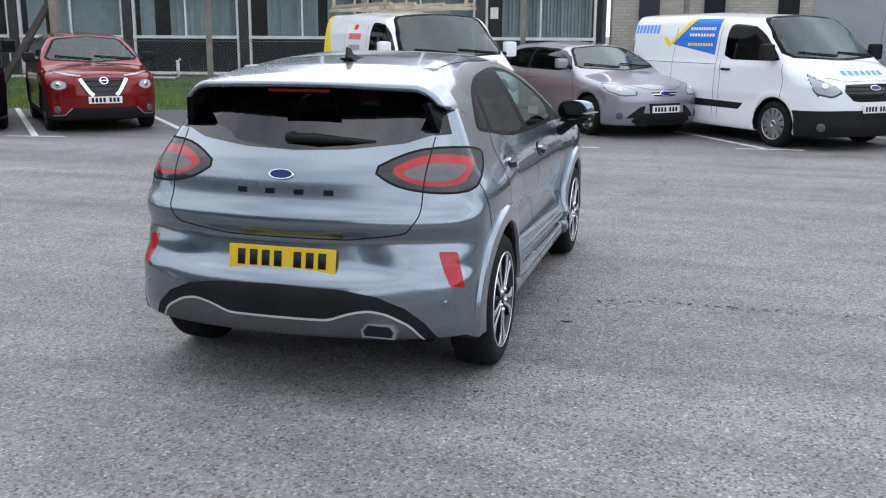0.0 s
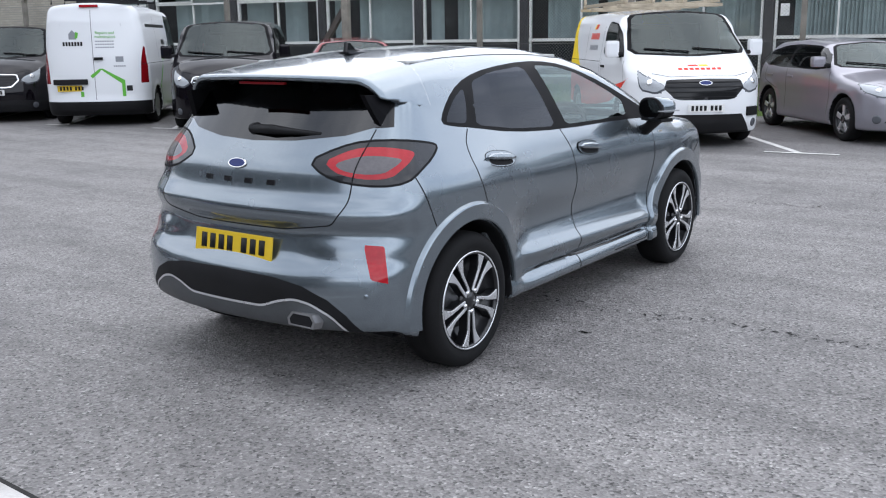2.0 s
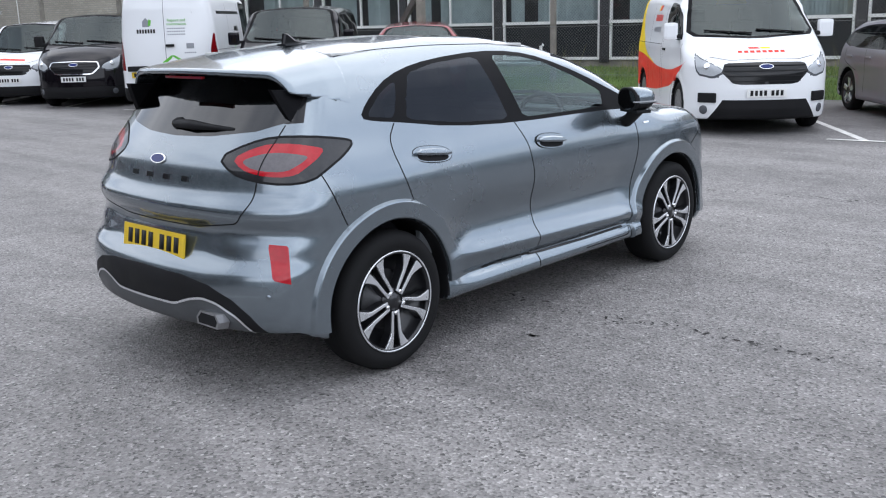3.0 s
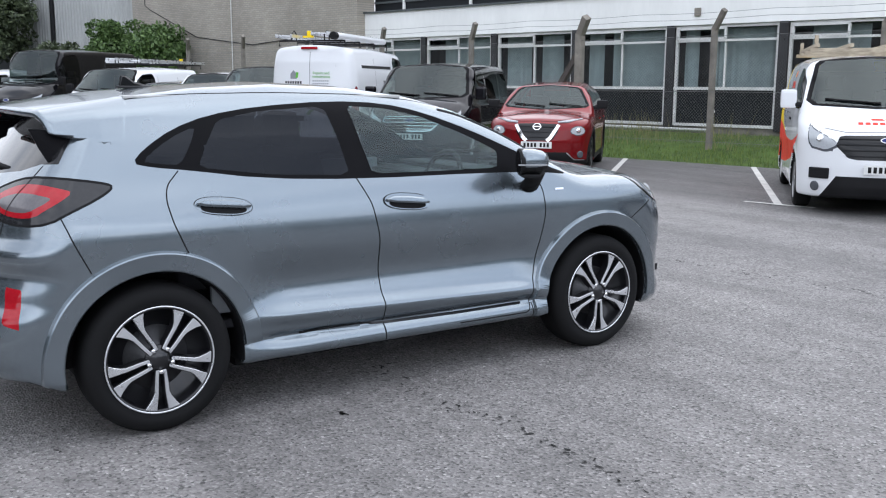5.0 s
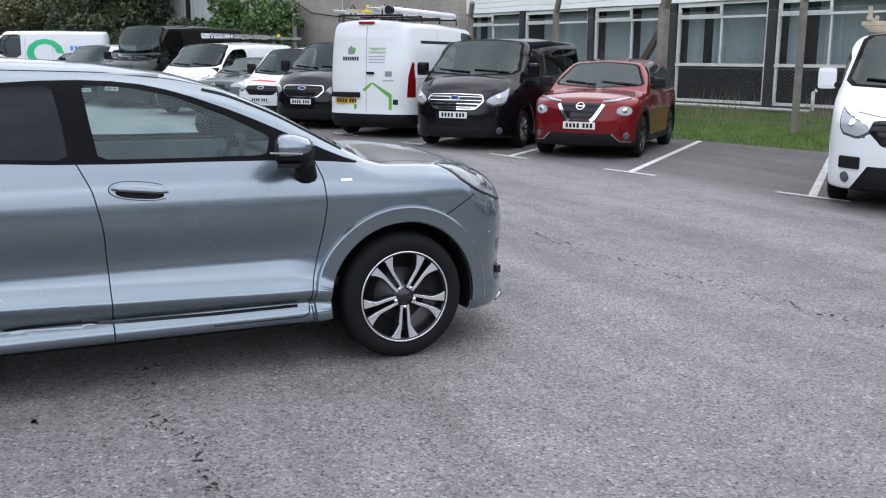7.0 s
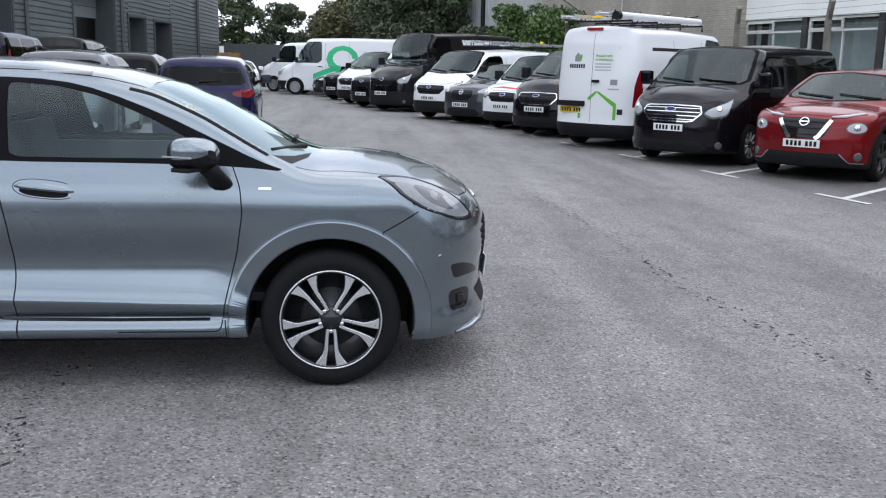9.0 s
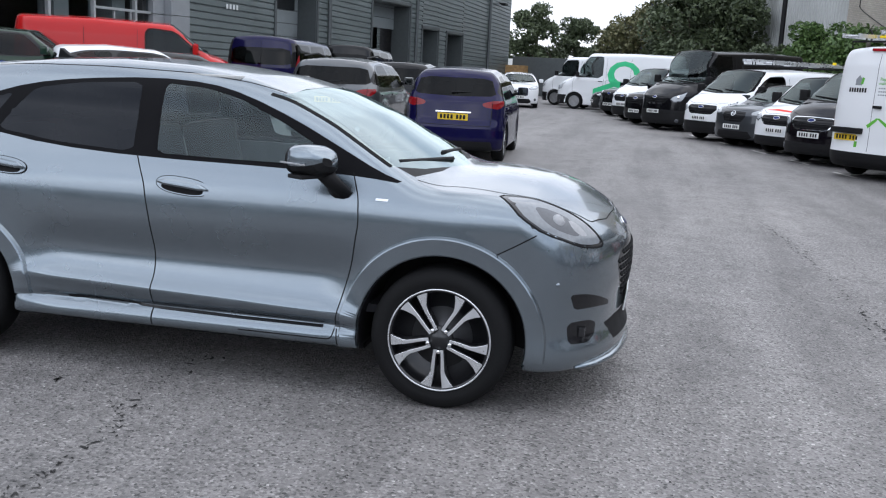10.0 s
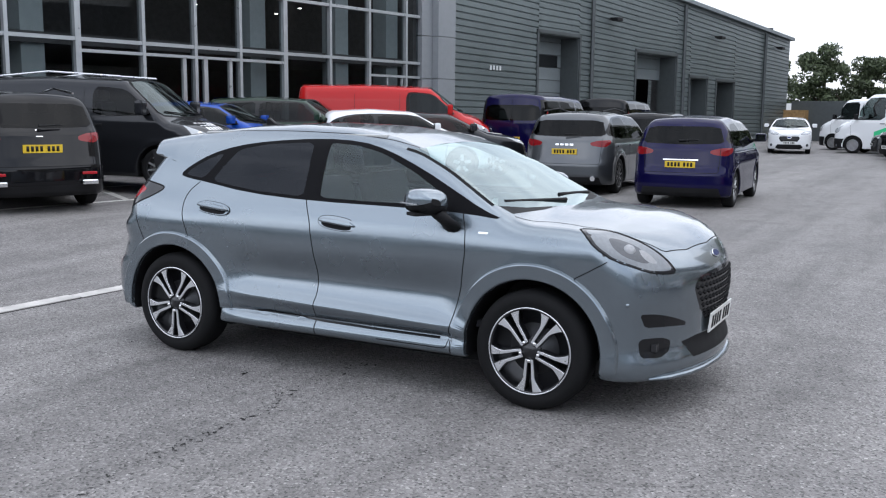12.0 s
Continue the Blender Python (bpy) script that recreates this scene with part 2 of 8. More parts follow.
class RoofSpoiler(HeroBody):
    """A thin shell that carries the roof's line on past the rear window."""
    def __init__(self, car):
        self.car = car
        self.box = ((-0.80, -0.60, 1.18), (0.80, 0.10, 1.56))

    def field(self, x, y, z):
        a = np.abs(x)
        r = self.car.roof(x, y, z) - 0.002
        f = smax(r, -r - 0.028 - 0.06 * np.clip(y + 0.45, 0, 1), 0.012)
        f = smax(f, -0.475 + 0.28 * a * a - y, 0.02)
        f = smax(f, y + 0.02 - 0.10 * (1 - a * a / 0.36), 0.008)
        return smax(f, 1.325 - 0.22 * (y + 0.42) - z, 0.01)


HERO = HeroBody(
    top=[(-0.8, 1.36), (-0.55, 1.405), (-0.3, 1.445), (0, 1.485), (0.35, 1.52), (0.75, 1.538), (1.15, 1.525), (1.5, 1.48), (1.75, 1.415), (2.0, 1.31),
         (2.2, 1.20), (2.42, 1.085), (2.52, 1.06), (2.75, 1.055), (2.96, 1.03), (3.15, 0.975), (3.3, 0.90), (3.42, 0.80), (3.6, 0.6)],
    rear=[(0.1, -0.55), (0.2, -0.62), (0.26, -0.74), (0.36, -0.785), (0.5, -0.79), (0.57, -0.77), (0.61, -0.71), (0.735, -0.668), (0.772, -0.70), (0.80, -0.718), (0.845, -0.716), (0.878, -0.672),
          (0.93, -0.655), (1.0, -0.638), (1.06, -0.598), (1.12, -0.538), (1.2, -0.468), (1.3, -0.385), (1.38, -0.315), (1.5, -0.21)],
    front=[(0.1, 3.2), (0.17, 3.36), (0.24, 3.42), (0.3, 3.43), (0.38, 3.40), (0.5, 3.405), (0.62, 3.42), (0.72, 3.415), (0.8, 3.395), (0.9, 3.34), (1.0, 3.2), (1.1, 2.9)],
    width=[(-0.8, 0.80), (-0.5, 0.845), (-0.2, 0.868), (0.1, 0.868), (0.5, 0.852), (1.3, 0.85), (2.0, 0.852), (2.4, 0.862), (2.7, 0.862), (3.0, 0.845), (3.4, 0.80)],
    section=[(0.1, -0.10), (0.2, -0.045), (0.25, 0.0), (0.31, 0.0), (0.45, -0.004), (0.65, 0.0), (0.78, 0.0), (0.88, -0.008), (0.96, -0.024), (1.03, -0.052), (1.08, -0.078),
             (1.2, -0.14), (1.3, -0.195), (1.4, -0.262), (1.47, -0.33), (1.56, -0.45)],
    under=0.19, hub=0.33, arches=((0.0, 0.392), (2.588, 0.392)), flare=0.010, rbow=0.22, fbow=0.32, crown=0.03, edge=0.07, ends=0.075, extra=hero_extra, arch_w=0.055)
SPOILER = RoofSpoiler(HERO)

# ---- materials ----
def nodes(name):
    m = bpy.data.materials.new(name)
    m.use_nodes = True
    return m, m.node_tree.nodes, m.node_tree.links, m.node_tree.nodes["Principled BSDF"]


def noise_node(n, l, scale, detail=4, rough=0.55, stretch=None):
    c = n.new("ShaderNodeTexCoord")
    t = n.new("ShaderNodeTexNoise")
    t.inputs["Scale"].default_value, t.inputs["Detail"].default_value, t.inputs["Roughness"].default_value = scale, detail, rough
    if stretch:
        mp = n.new("ShaderNodeMapping")
        mp.inputs["Scale"].default_value = stretch
        l.new(c.outputs["Object"], mp.inputs["Vector"])
        l.new(mp.outputs["Vector"], t.inputs["Vector"])
    else:
        l.new(c.outputs["Object"], t.inputs["Vector"])
    return t


def ramp_node(n, l, source, stops):
    r = n.new("ShaderNodeValToRGB")
    el = r.color_ramp.elements
    while len(el) < len(stops):
        el.new(0.5)
    for e, (p, c) in zip(el, stops):
        e.position, e.color = p, (*c, 1) if len(c) == 3 else c
    l.new(source, r.inputs["Fac"])
    return r


def surface(name, colour, rough=0.6, metal=0.0, vary=0.15, scale=6.0, fine=90.0, relief=0.15, coat=0.0, depth=0.004, stretch=None):
    """A surface with blotches at a large scale, grain at a fine one and a little relief."""
    m, n, l, b = nodes(name)
    big, small = noise_node(n, l, scale, stretch=stretch), noise_node(n, l, fine, 3, stretch=stretch)
    lo, hi = tuple(c * (1 - vary) for c in colour), tuple(min(1, c * (1 + vary)) for c in colour)
    r1 = ramp_node(n, l, big.outputs["Fac"], [(0.3, lo), (0.7, hi)])
    r2 = ramp_node(n, l, small.outputs["Fac"], [(0.3, (1 - vary * 0.7,) * 3), (0.7, (1, 1, 1))])
    mul = n.new("ShaderNodeMixRGB")
    mul.blend_type = "MULTIPLY"
    mul.inputs["Fac"].default_value = 1
    l.new(r1.outputs["Color"], mul.inputs["Color1"])
    l.new(r2.outputs["Color"], mul.inputs["Color2"])
    l.new(mul.outputs["Color"], b.inputs["Base Color"])
    rr = ramp_node(n, l, big.outputs["Fac"], [(0.3, (max(0, rough - 0.08),) * 3), (0.7, (min(1, rough + 0.08),) * 3)])
    l.new(rr.outputs["Color"], b.inputs["Roughness"])
    b.inputs["Metallic"].default_value, b.inputs["Coat Weight"].default_value, b.inputs["Coat Roughness"].default_value = metal, coat, 0.04
    b.inputs["Specular IOR Level"].default_value = 0.5 if rough < 0.4 or metal else 0.2
    if relief:
        bp = n.new("ShaderNodeBump")
        bp.inputs["Strength"].default_value, bp.inputs["Distance"].default_value = relief, depth
        l.new(small.outputs["Fac"], bp.inputs["Height"])
        l.new(bp.outputs["Normal"], b.inputs["Normal"])
    return m


def paint(name, colour, metal=0.0, rough=0.3):
    """Clear-coated car paint with fine flakes and a film of road dirt."""
    m, n, l, b = nodes(name)
    flake, film = noise_node(n, l, 900, 1), noise_node(n, l, 4, 3)
    r = ramp_node(n, l, flake.outputs["Fac"], [(0.35, tuple(c * (0.9 if metal else 0.98) for c in colour)), (0.65, tuple(min(1, c * (1.08 if metal else 1.0)) for c in colour))])
    l.new(r.outputs["Color"], b.inputs["Base Color"])
    rr = ramp_node(n, l, film.outputs["Fac"], [(0.3, (rough,) * 3), (0.75, (rough + 0.07,) * 3)])
    l.new(rr.outputs["Color"], b.inputs["Roughness"])
    cr = ramp_node(n, l, film.outputs["Fac"], [(0.35, (0.055,) * 3), (0.8, (0.11,) * 3)])
    l.new(cr.outputs["Color"], b.inputs["Coat Roughness"])
    b.inputs["Metallic"].default_value, b.inputs["Coat Weight"].default_value = metal, 1.0
    b.inputs["Specular IOR Level"].default_value = 0.3 if metal > 0.7 else 0.0
    b.inputs["Coat IOR"].default_value = 1.5 if metal > 0.7 else 1.37
    return m


def pane(name, tint, ior=1.5, gloss=1.0):
    """Glass as a thin sheet: what lies behind, tinted, under a Fresnel gloss."""
    m, n, l, b = nodes(name)
    n.remove(b)
    out = n["Material Output"]
    tr, gl, mx, lw = n.new("ShaderNodeBsdfTransparent"), n.new("ShaderNodeBsdfGlossy"), n.new("ShaderNodeMixShader"), n.new("ShaderNodeLayerWeight")
    tr.inputs["Color"].default_value = (*tint, 1)
    gl.inputs["Roughness"].default_value, gl.inputs["Color"].default_value = 0.015, (*((gloss,) * 3 if isinstance(gloss, float) else gloss), 1)
    f0 = ((ior - 1) / (ior + 1)) ** 2
    p, q = n.new("ShaderNodeMath"), n.new("ShaderNodeMath")
    p.operation, q.operation = "POWER", "MULTIPLY_ADD"
    p.inputs[1].default_value, q.inputs[1].default_value, q.inputs[2].default_value = 4.6, 1 - f0, f0
    lw.inputs["Blend"].default_value = 0.5
    l.new(lw.outputs["Facing"], p.inputs[0])
    l.new(p.outputs[0], q.inputs[0])
    l.new(q.outputs[0], mx.inputs["Fac"])
    l.new(tr.outputs["BSDF"], mx.inputs[1])
    l.new(gl.outputs["BSDF"], mx.inputs[2])
    l.new(mx.outputs["Shader"], out.inputs["Surface"])
    return m


def asphalt_material():
    m, n, l, b = nodes("worn_asphalt")
    big, mid, grit = noise_node(n, l, 0.35, 5), noise_node(n, l, 2.6, 6, 0.65), noise_node(n, l, 95, 3, 0.6)
    c = n.new("ShaderNodeTexCoord")
    stone = n.new("ShaderNodeTexVoronoi")
    stone.inputs["Scale"].default_value = 85
    l.new(c.outputs["Object"], stone.inputs["Vector"])
    r1 = ramp_node(n, l, big.outputs["Fac"], [(0.3, (0.166, 0.158, 0.155)), (0.7, (0.215, 0.204, 0.197))])
    r2 = ramp_node(n, l, mid.outputs["Fac"], [(0.25, (0.72,) * 3), (0.5, (1.0,) * 3), (0.8, (1.12,) * 3)])
    r3 = ramp_node(n, l, stone.outputs["Color"], [(0.08, (0.22,) * 3), (0.32, (0.80,) * 3), (0.72, (1.1,) * 3), (0.90, (1.6,) * 3), (1.0, (2.5,) * 3)])
    track, track2 = noise_node(n, l, 1.0, 4, 0.6, (0.05, 0.9, 1)), noise_node(n, l, 1.0, 4, 0.6, (0.35, 2.2, 1))
    r4 = ramp_node(n, l, track.outputs["Fac"], [(0.34, (0.80,) * 3), (0.5, (1.0,) * 3), (0.64, (1.13,) * 3)])
    r5 = ramp_node(n, l, track2.outputs["Fac"], [(0.32, (0.80,) * 3), (0.48, (1.0,) * 3), (0.70, (1.12,) * 3)])
    pits = noise_node(n, l, 13, 5, 0.7)
    r6 = ramp_node(n, l, pits.outputs["Fac"], [(0.27, (0.45,) * 3), (0.36, (1.0,) * 3), (0.7, (1.06,) * 3)])
    # the surface darkens in steps across the bays, behind a noise-broken edge
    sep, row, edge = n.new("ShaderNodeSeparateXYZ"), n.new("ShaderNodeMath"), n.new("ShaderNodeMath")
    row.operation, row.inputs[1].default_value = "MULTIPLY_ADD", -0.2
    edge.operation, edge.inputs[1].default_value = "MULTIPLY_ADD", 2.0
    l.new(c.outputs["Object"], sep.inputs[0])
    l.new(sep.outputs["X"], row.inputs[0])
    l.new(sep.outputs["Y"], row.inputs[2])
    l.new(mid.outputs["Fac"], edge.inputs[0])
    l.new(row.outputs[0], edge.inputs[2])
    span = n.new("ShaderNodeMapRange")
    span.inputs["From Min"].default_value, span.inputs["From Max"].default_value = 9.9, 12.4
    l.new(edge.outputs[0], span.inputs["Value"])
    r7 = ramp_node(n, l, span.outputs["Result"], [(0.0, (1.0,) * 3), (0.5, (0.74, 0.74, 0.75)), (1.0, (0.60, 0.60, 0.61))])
    col = r1.outputs["Color"]
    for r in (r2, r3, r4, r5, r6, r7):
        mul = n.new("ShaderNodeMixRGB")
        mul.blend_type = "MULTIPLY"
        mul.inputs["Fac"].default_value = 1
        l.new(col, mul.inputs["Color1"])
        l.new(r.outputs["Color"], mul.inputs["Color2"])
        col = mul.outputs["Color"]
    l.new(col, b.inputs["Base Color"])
    b.inputs["Roughness"].default_value = 0.64
    bp = n.new("ShaderNodeBump")
    bp.inputs["Strength"].default_value, bp.inputs["Distance"].default_value = 0.7, 0.010
    add = n.new("ShaderNodeMath")
    l.new(stone.outputs["Distance"], add.inputs[0])
    l.new(grit.outputs["Fac"], add.inputs[1])
    l.new(add.outputs[0], bp.inputs["Height"])
    l.new(bp.outputs["Normal"], b.inputs["Normal"])
    return m


def lamp_glass(name, colour, rough=0.08):
    m, n, l, b = nodes(name)
    t = noise_node(n, l, 60, 2)
    r = ramp_node(n, l, t.outputs["Fac"], [(0.4, tuple(c * 0.9 for c in colour)), (0.6, colour)])
    l.new(r.outputs["Color"], b.inputs["Base Color"])
    b.inputs["Roughness"].default_value, b.inputs["Coat Weight"].default_value, b.inputs["Specular IOR Level"].default_value = rough + 0.15, 0.7, 0.1
    return m


ASPHALT = asphalt_material()
SILVER = paint("silver_blue_metallic_paint", (0.192, 0.226, 0.254), 0.88, 0.22)
GLOSS_BLACK = paint("gloss_black_trim", (0.012, 0.012, 0.013), 0, 0.25)
TRIM = surface("black_plastic", (0.010, 0.010, 0.011), 0.6, vary=0.2, fine=300, relief=0.1, depth=0.001)
MATT_FRAME = surface("satin_black_window_frame", (0.006, 0.006, 0.007), 0.40, vary=0.1, fine=300, relief=0)
MATT_FRAME.node_tree.nodes["Principled BSDF"].inputs["Specular IOR Level"].default_value = 0.04
RUBBER = surface("tyre_rubber", (0.008, 0.008, 0.0085), 0.8, vary=0.25, fine=120, relief=0.2, depth=0.002)
GAP = surface("panel_gap", (0.008, 0.008, 0.009), 0.8, relief=0)
ALLOY = surface("machined_alloy", (0.72, 0.73, 0.745), 0.30, 0.8, vary=0.06, relief=0)
ALLOY_DARK = surface("black_alloy", (0.012, 0.012, 0.014), 0.35, 0.3, vary=0.1, relief=0, coat=0.4)
STEEL = surface("brake_steel", (0.4, 0.4, 0.41), 0.4, 1.0, relief=0.05)
STEEL_DARK = surface("shaded_brake_steel", (0.10, 0.10, 0.105), 0.5, 0.8, relief=0.05)
CHROME = surface("chrome", (0.8, 0.81, 0.82), 0.1, 1.0, vary=0.03, relief=0)
GLASS = pane("clear_car_glass", (0.80, 0.92, 0.92), 1.55, (0.86, 0.98, 1.0))
GLASS_SCREEN = pane("windscreen_glass", (0.50, 0.64, 0.63), 3.1, (0.88, 1.0, 1.0))
GLASS_DARK = pane("privacy_glass", (0.05, 0.05, 0.058), 1.44, (0.62, 0.66, 0.74))
GLASS_REAR = pane("rear_window_glass", (0.03, 0.03, 0.033), 1.66)
GLASS_FAR = pane("parked_car_windscreen", (0.42, 0.50, 0.48), 1.66, (0.72, 0.80, 0.79))
GLASS_TINT = pane("parked_car_privacy_glass", (0.03, 0.03, 0.034), 1.40, 0.55)
GLASS_SIDE = pane("parked_car_side_glass", (0.22, 0.25, 0.25), 1.38, 0.7)
MIRROR_DARK = surface("dark_mirror", (0.16, 0.165, 0.17), 0.08, 1.0, vary=0.03, relief=0)
RED_LENS = lamp_glass("red_lamp_lens", (0.36, 0.007, 0.014))
RED_FAR = lamp_glass("parked_car_tail_lens", (0.20, 0.005, 0.008))
DARK_RED = lamp_glass("unlit_brake_lamp", (0.10, 0.004, 0.006))
CLEAR_LENS = lamp_glass("clear_lamp_lens", (0.62, 0.65, 0.68))
GREY_LENS = lamp_glass("smoked_lamp_lens", (0.30, 0.305, 0.315))
LAMP_BRIGHT = lamp_glass("clear_lamp_over_chrome", (0.42, 0.44, 0.46), 0.0)
DARK_LENS = lamp_glass("dark_lamp_lens", (0.02, 0.02, 0.022))
LAMP_DEEP = lamp_glass("dark_chrome_lamp_bowl", (0.085, 0.09, 0.10))
LAMP_CLEAR = lamp_glass("clear_headlamp_cover", (0.21, 0.225, 0.24), 0.0)
HEADLINER = surface("pale_grey_headliner", (0.46, 0.46, 0.45), 0.9, vary=0.06, fine=200, relief=0.1)
LAMP_INNER = lamp_glass("grey_tail_lamp_core", (0.115, 0.105, 0.11))
YELLOW_PLATE = surface("yellow_plate", (0.62, 0.42, 0.02), 0.35, vary=0.04, relief=0)
WHITE_PLATE = surface("white_plate", (0.72, 0.72, 0.70), 0.35, vary=0.04, relief=0)
INK = surface("black_lettering", (0.012, 0.012, 0.012), 0.5, relief=0)
SEAT = surface("dark_seat_fabric", (0.035, 0.035, 0.04), 0.85, vary=0.25, fine=200)
SEAT_LIGHT = surface("grey_seat_fabric", (0.16, 0.17, 0.18), 0.85, vary=0.2, fine=200)
BADGE_BLUE = paint("badge_blue", (0.008, 0.018, 0.11), 0, 0.25)
WHITE_LINE = surface("worn_white_road_paint", (0.62, 0.61, 0.58), 0.75, vary=0.22, scale=5, fine=60, relief=0.3)
EDGING = surface("worn_pale_concrete_edging", (0.50, 0.48, 0.46), 0.85, vary=0.22, scale=4, fine=70, relief=0.35)
CRACK = surface("open_crack_tar", (0.036, 0.035, 0.034), 0.95, vary=0.4, scale=30, fine=150, relief=0.4)

# ---- building helpers ----
def mesh_of(name, verts, faces, material=None, normals=None, smooth=True):
    me = bpy.data.meshes.new(name)
    verts = np.asarray(verts, float)
    if isinstance(faces, np.ndarray):
        me.vertices.add(len(verts))
        me.vertices.foreach_set("co", verts.ravel())
        k = faces.shape[1]
        me.loops.add(faces.size)
        me.loops.foreach_set("vertex_index", faces.ravel().astype(np.int32))
        me.polygons.add(len(faces))
        me.polygons.foreach_set("loop_start", np.arange(0, faces.size, k, dtype=np.int32))
    else:
        me.from_pydata([tuple(v) for v in verts], [], faces)
    me.update(calc_edges=True)
    me.validate()
    if smooth:
        me.polygons.foreach_set("use_smooth", np.ones(len(me.polygons), bool))
    if normals is not None:
        me.normals_split_custom_set_from_vertices([tuple(v) for v in normals])
    if material:
        me.materials.append(material)
    return me


def thing(name, m, label, category, group="", kind=""):
    ob = new(name)
    ob.empty_display_size = 0.2
    ob.matrix_world = m
    return tagged(ob, label, category, group, kind)


def part(name, data, material, parent, label="", at=None):
    """Links a mesh or a bmesh as one part under parent."""
    if isinstance(data, bmesh.types.BMesh):
        me = bpy.data.meshes.new(name)
        data.to_mesh(me)
        data.free()
        data = me
    if material and not data.materials:
        data.materials.append(material)
    ob = new(name, data)
    ob.parent = parent
    if at is not None:
        ob.matrix_local = at
    return tagged(ob, label)


def join(*pieces):
    v, f, k = [], [], 0
    for pv, pf in pieces:
        v += [tuple(p) for p in pv]
        f += [tuple(i + k for i in q) for q in pf]
        k += len(pv)
    return v, f


def moved(piece, m):
    return [m @ Vector(p) for p in piece[0]], piece[1]


def block(sx, sy, sz, x=0, y=0, z=0, bevel=0.0):
    """A box about (x, y) standing on z, with chamfered edges."""
    bm = bmesh.new()
    bmesh.ops.create_cube(bm, size=1, matrix=Matrix.Translation((x, y, z + sz / 2)) @ Matrix.Diagonal((sx, sy, sz, 1)))
    if bevel:
        bmesh.ops.bevel(bm, geom=bm.edges[:], offset=bevel, segments=2, affect="EDGES", profile=0.7)
    bm.verts.index_update()
    r = [tuple(v.co) for v in bm.verts], [tuple(v.index for v in f.verts) for f in bm.faces]
    bm.free()
    return r


def prism(outline, depth, m=None, inset=0.0):
    """An outline in x and y, pulled up by depth along z, its upper rim drawn in by inset."""
    o = [Vector((p[0], p[1])) for p in outline]
    area = sum(o[i].x * o[(i + 1) % len(o)].y - o[(i + 1) % len(o)].x * o[i].y for i in range(len(o)))
    if area < 0:
        o.reverse()
    n = len(o)
    rings = [[(p.x, p.y, 0) for p in o]]
    if inset:
        inner = []
        for i, p in enumerate(o):
            a, b = (p - o[i - 1]).normalized(), (o[(i + 1) % n] - p).normalized()
            t = (a + b)
            t = t.normalized() if t.length > 1e-6 else a
            inner.append(p + Vector((-t.y, t.x)) * inset)
        rings += [[(p.x, p.y, depth - inset) for p in o], [(p.x, p.y, depth) for p in inner]]
    else:
        rings += [[(p.x, p.y, depth) for p in o]]
    v = [p for r in rings for p in r]
    f = [tuple(range(n - 1, -1, -1)), tuple(range((len(rings) - 1) * n, len(rings) * n))]
    for k in range(len(rings) - 1):
        f += [(k * n + i, k * n + (i + 1) % n, (k + 1) * n + (i + 1) % n, (k + 1) * n + i) for i in range(n)]
    return ([m @ Vector(p) for p in v] if m else v), f


def revolve(profile, n=32, m=None, close=False):
    """A profile of (radius, along) turned round the x axis."""
    v, f, k = [], [], len(profile)
    for i in range(n):
        a = 2 * math.pi * i / n
        v += [(x, r * math.cos(a), r * math.sin(a)) for r, x in profile]
    for i in range(n):
        for j in range(k if close else k - 1):
            a, b = i * k + j, i * k + (j + 1) % k
            c, d = ((i + 1) % n) * k + (j + 1) % k, ((i + 1) % n) * k + j
            f.append((a, b, c, d))
    return ([m @ Vector(p) for p in v] if m else v), f


def tube(points, radius, n=8, flat_z=1.0, caps=True):
    pts = [Vector(p) for p in points]
    rad = radius if isinstance(radius, (list, tuple)) else [radius] * len(pts)
    v, f = [], []
    for i, p in enumerate(pts):
        d = (pts[min(i + 1, len(pts) - 1)] - pts[max(i - 1, 0)]).normalized()
        up = Vector((0, 0, 1)) if abs(d.z) < 0.9 else Vector((1, 0, 0))
        s = d.cross(up).normalized()
        t = s.cross(d)
        v += [tuple(p + rad[i] * (math.cos(2 * math.pi * k / n) * s + flat_z * math.sin(2 * math.pi * k / n) * t)) for k in range(n)]
    for i in range(len(pts) - 1):
        f += [(i * n + k, i * n + (k + 1) % n, (i + 1) * n + (k + 1) % n, (i + 1) * n + k) for k in range(n)]
    if caps:
        f += [tuple(range(n - 1, -1, -1)), tuple((len(pts) - 1) * n + k for k in range(n))]
    return v, f


def piece(name, geo, material, parent, label="", at=None, smooth=False):
    return part(name, mesh_of(name, geo[0], geo[1], material, smooth=smooth), material, parent, label, at)


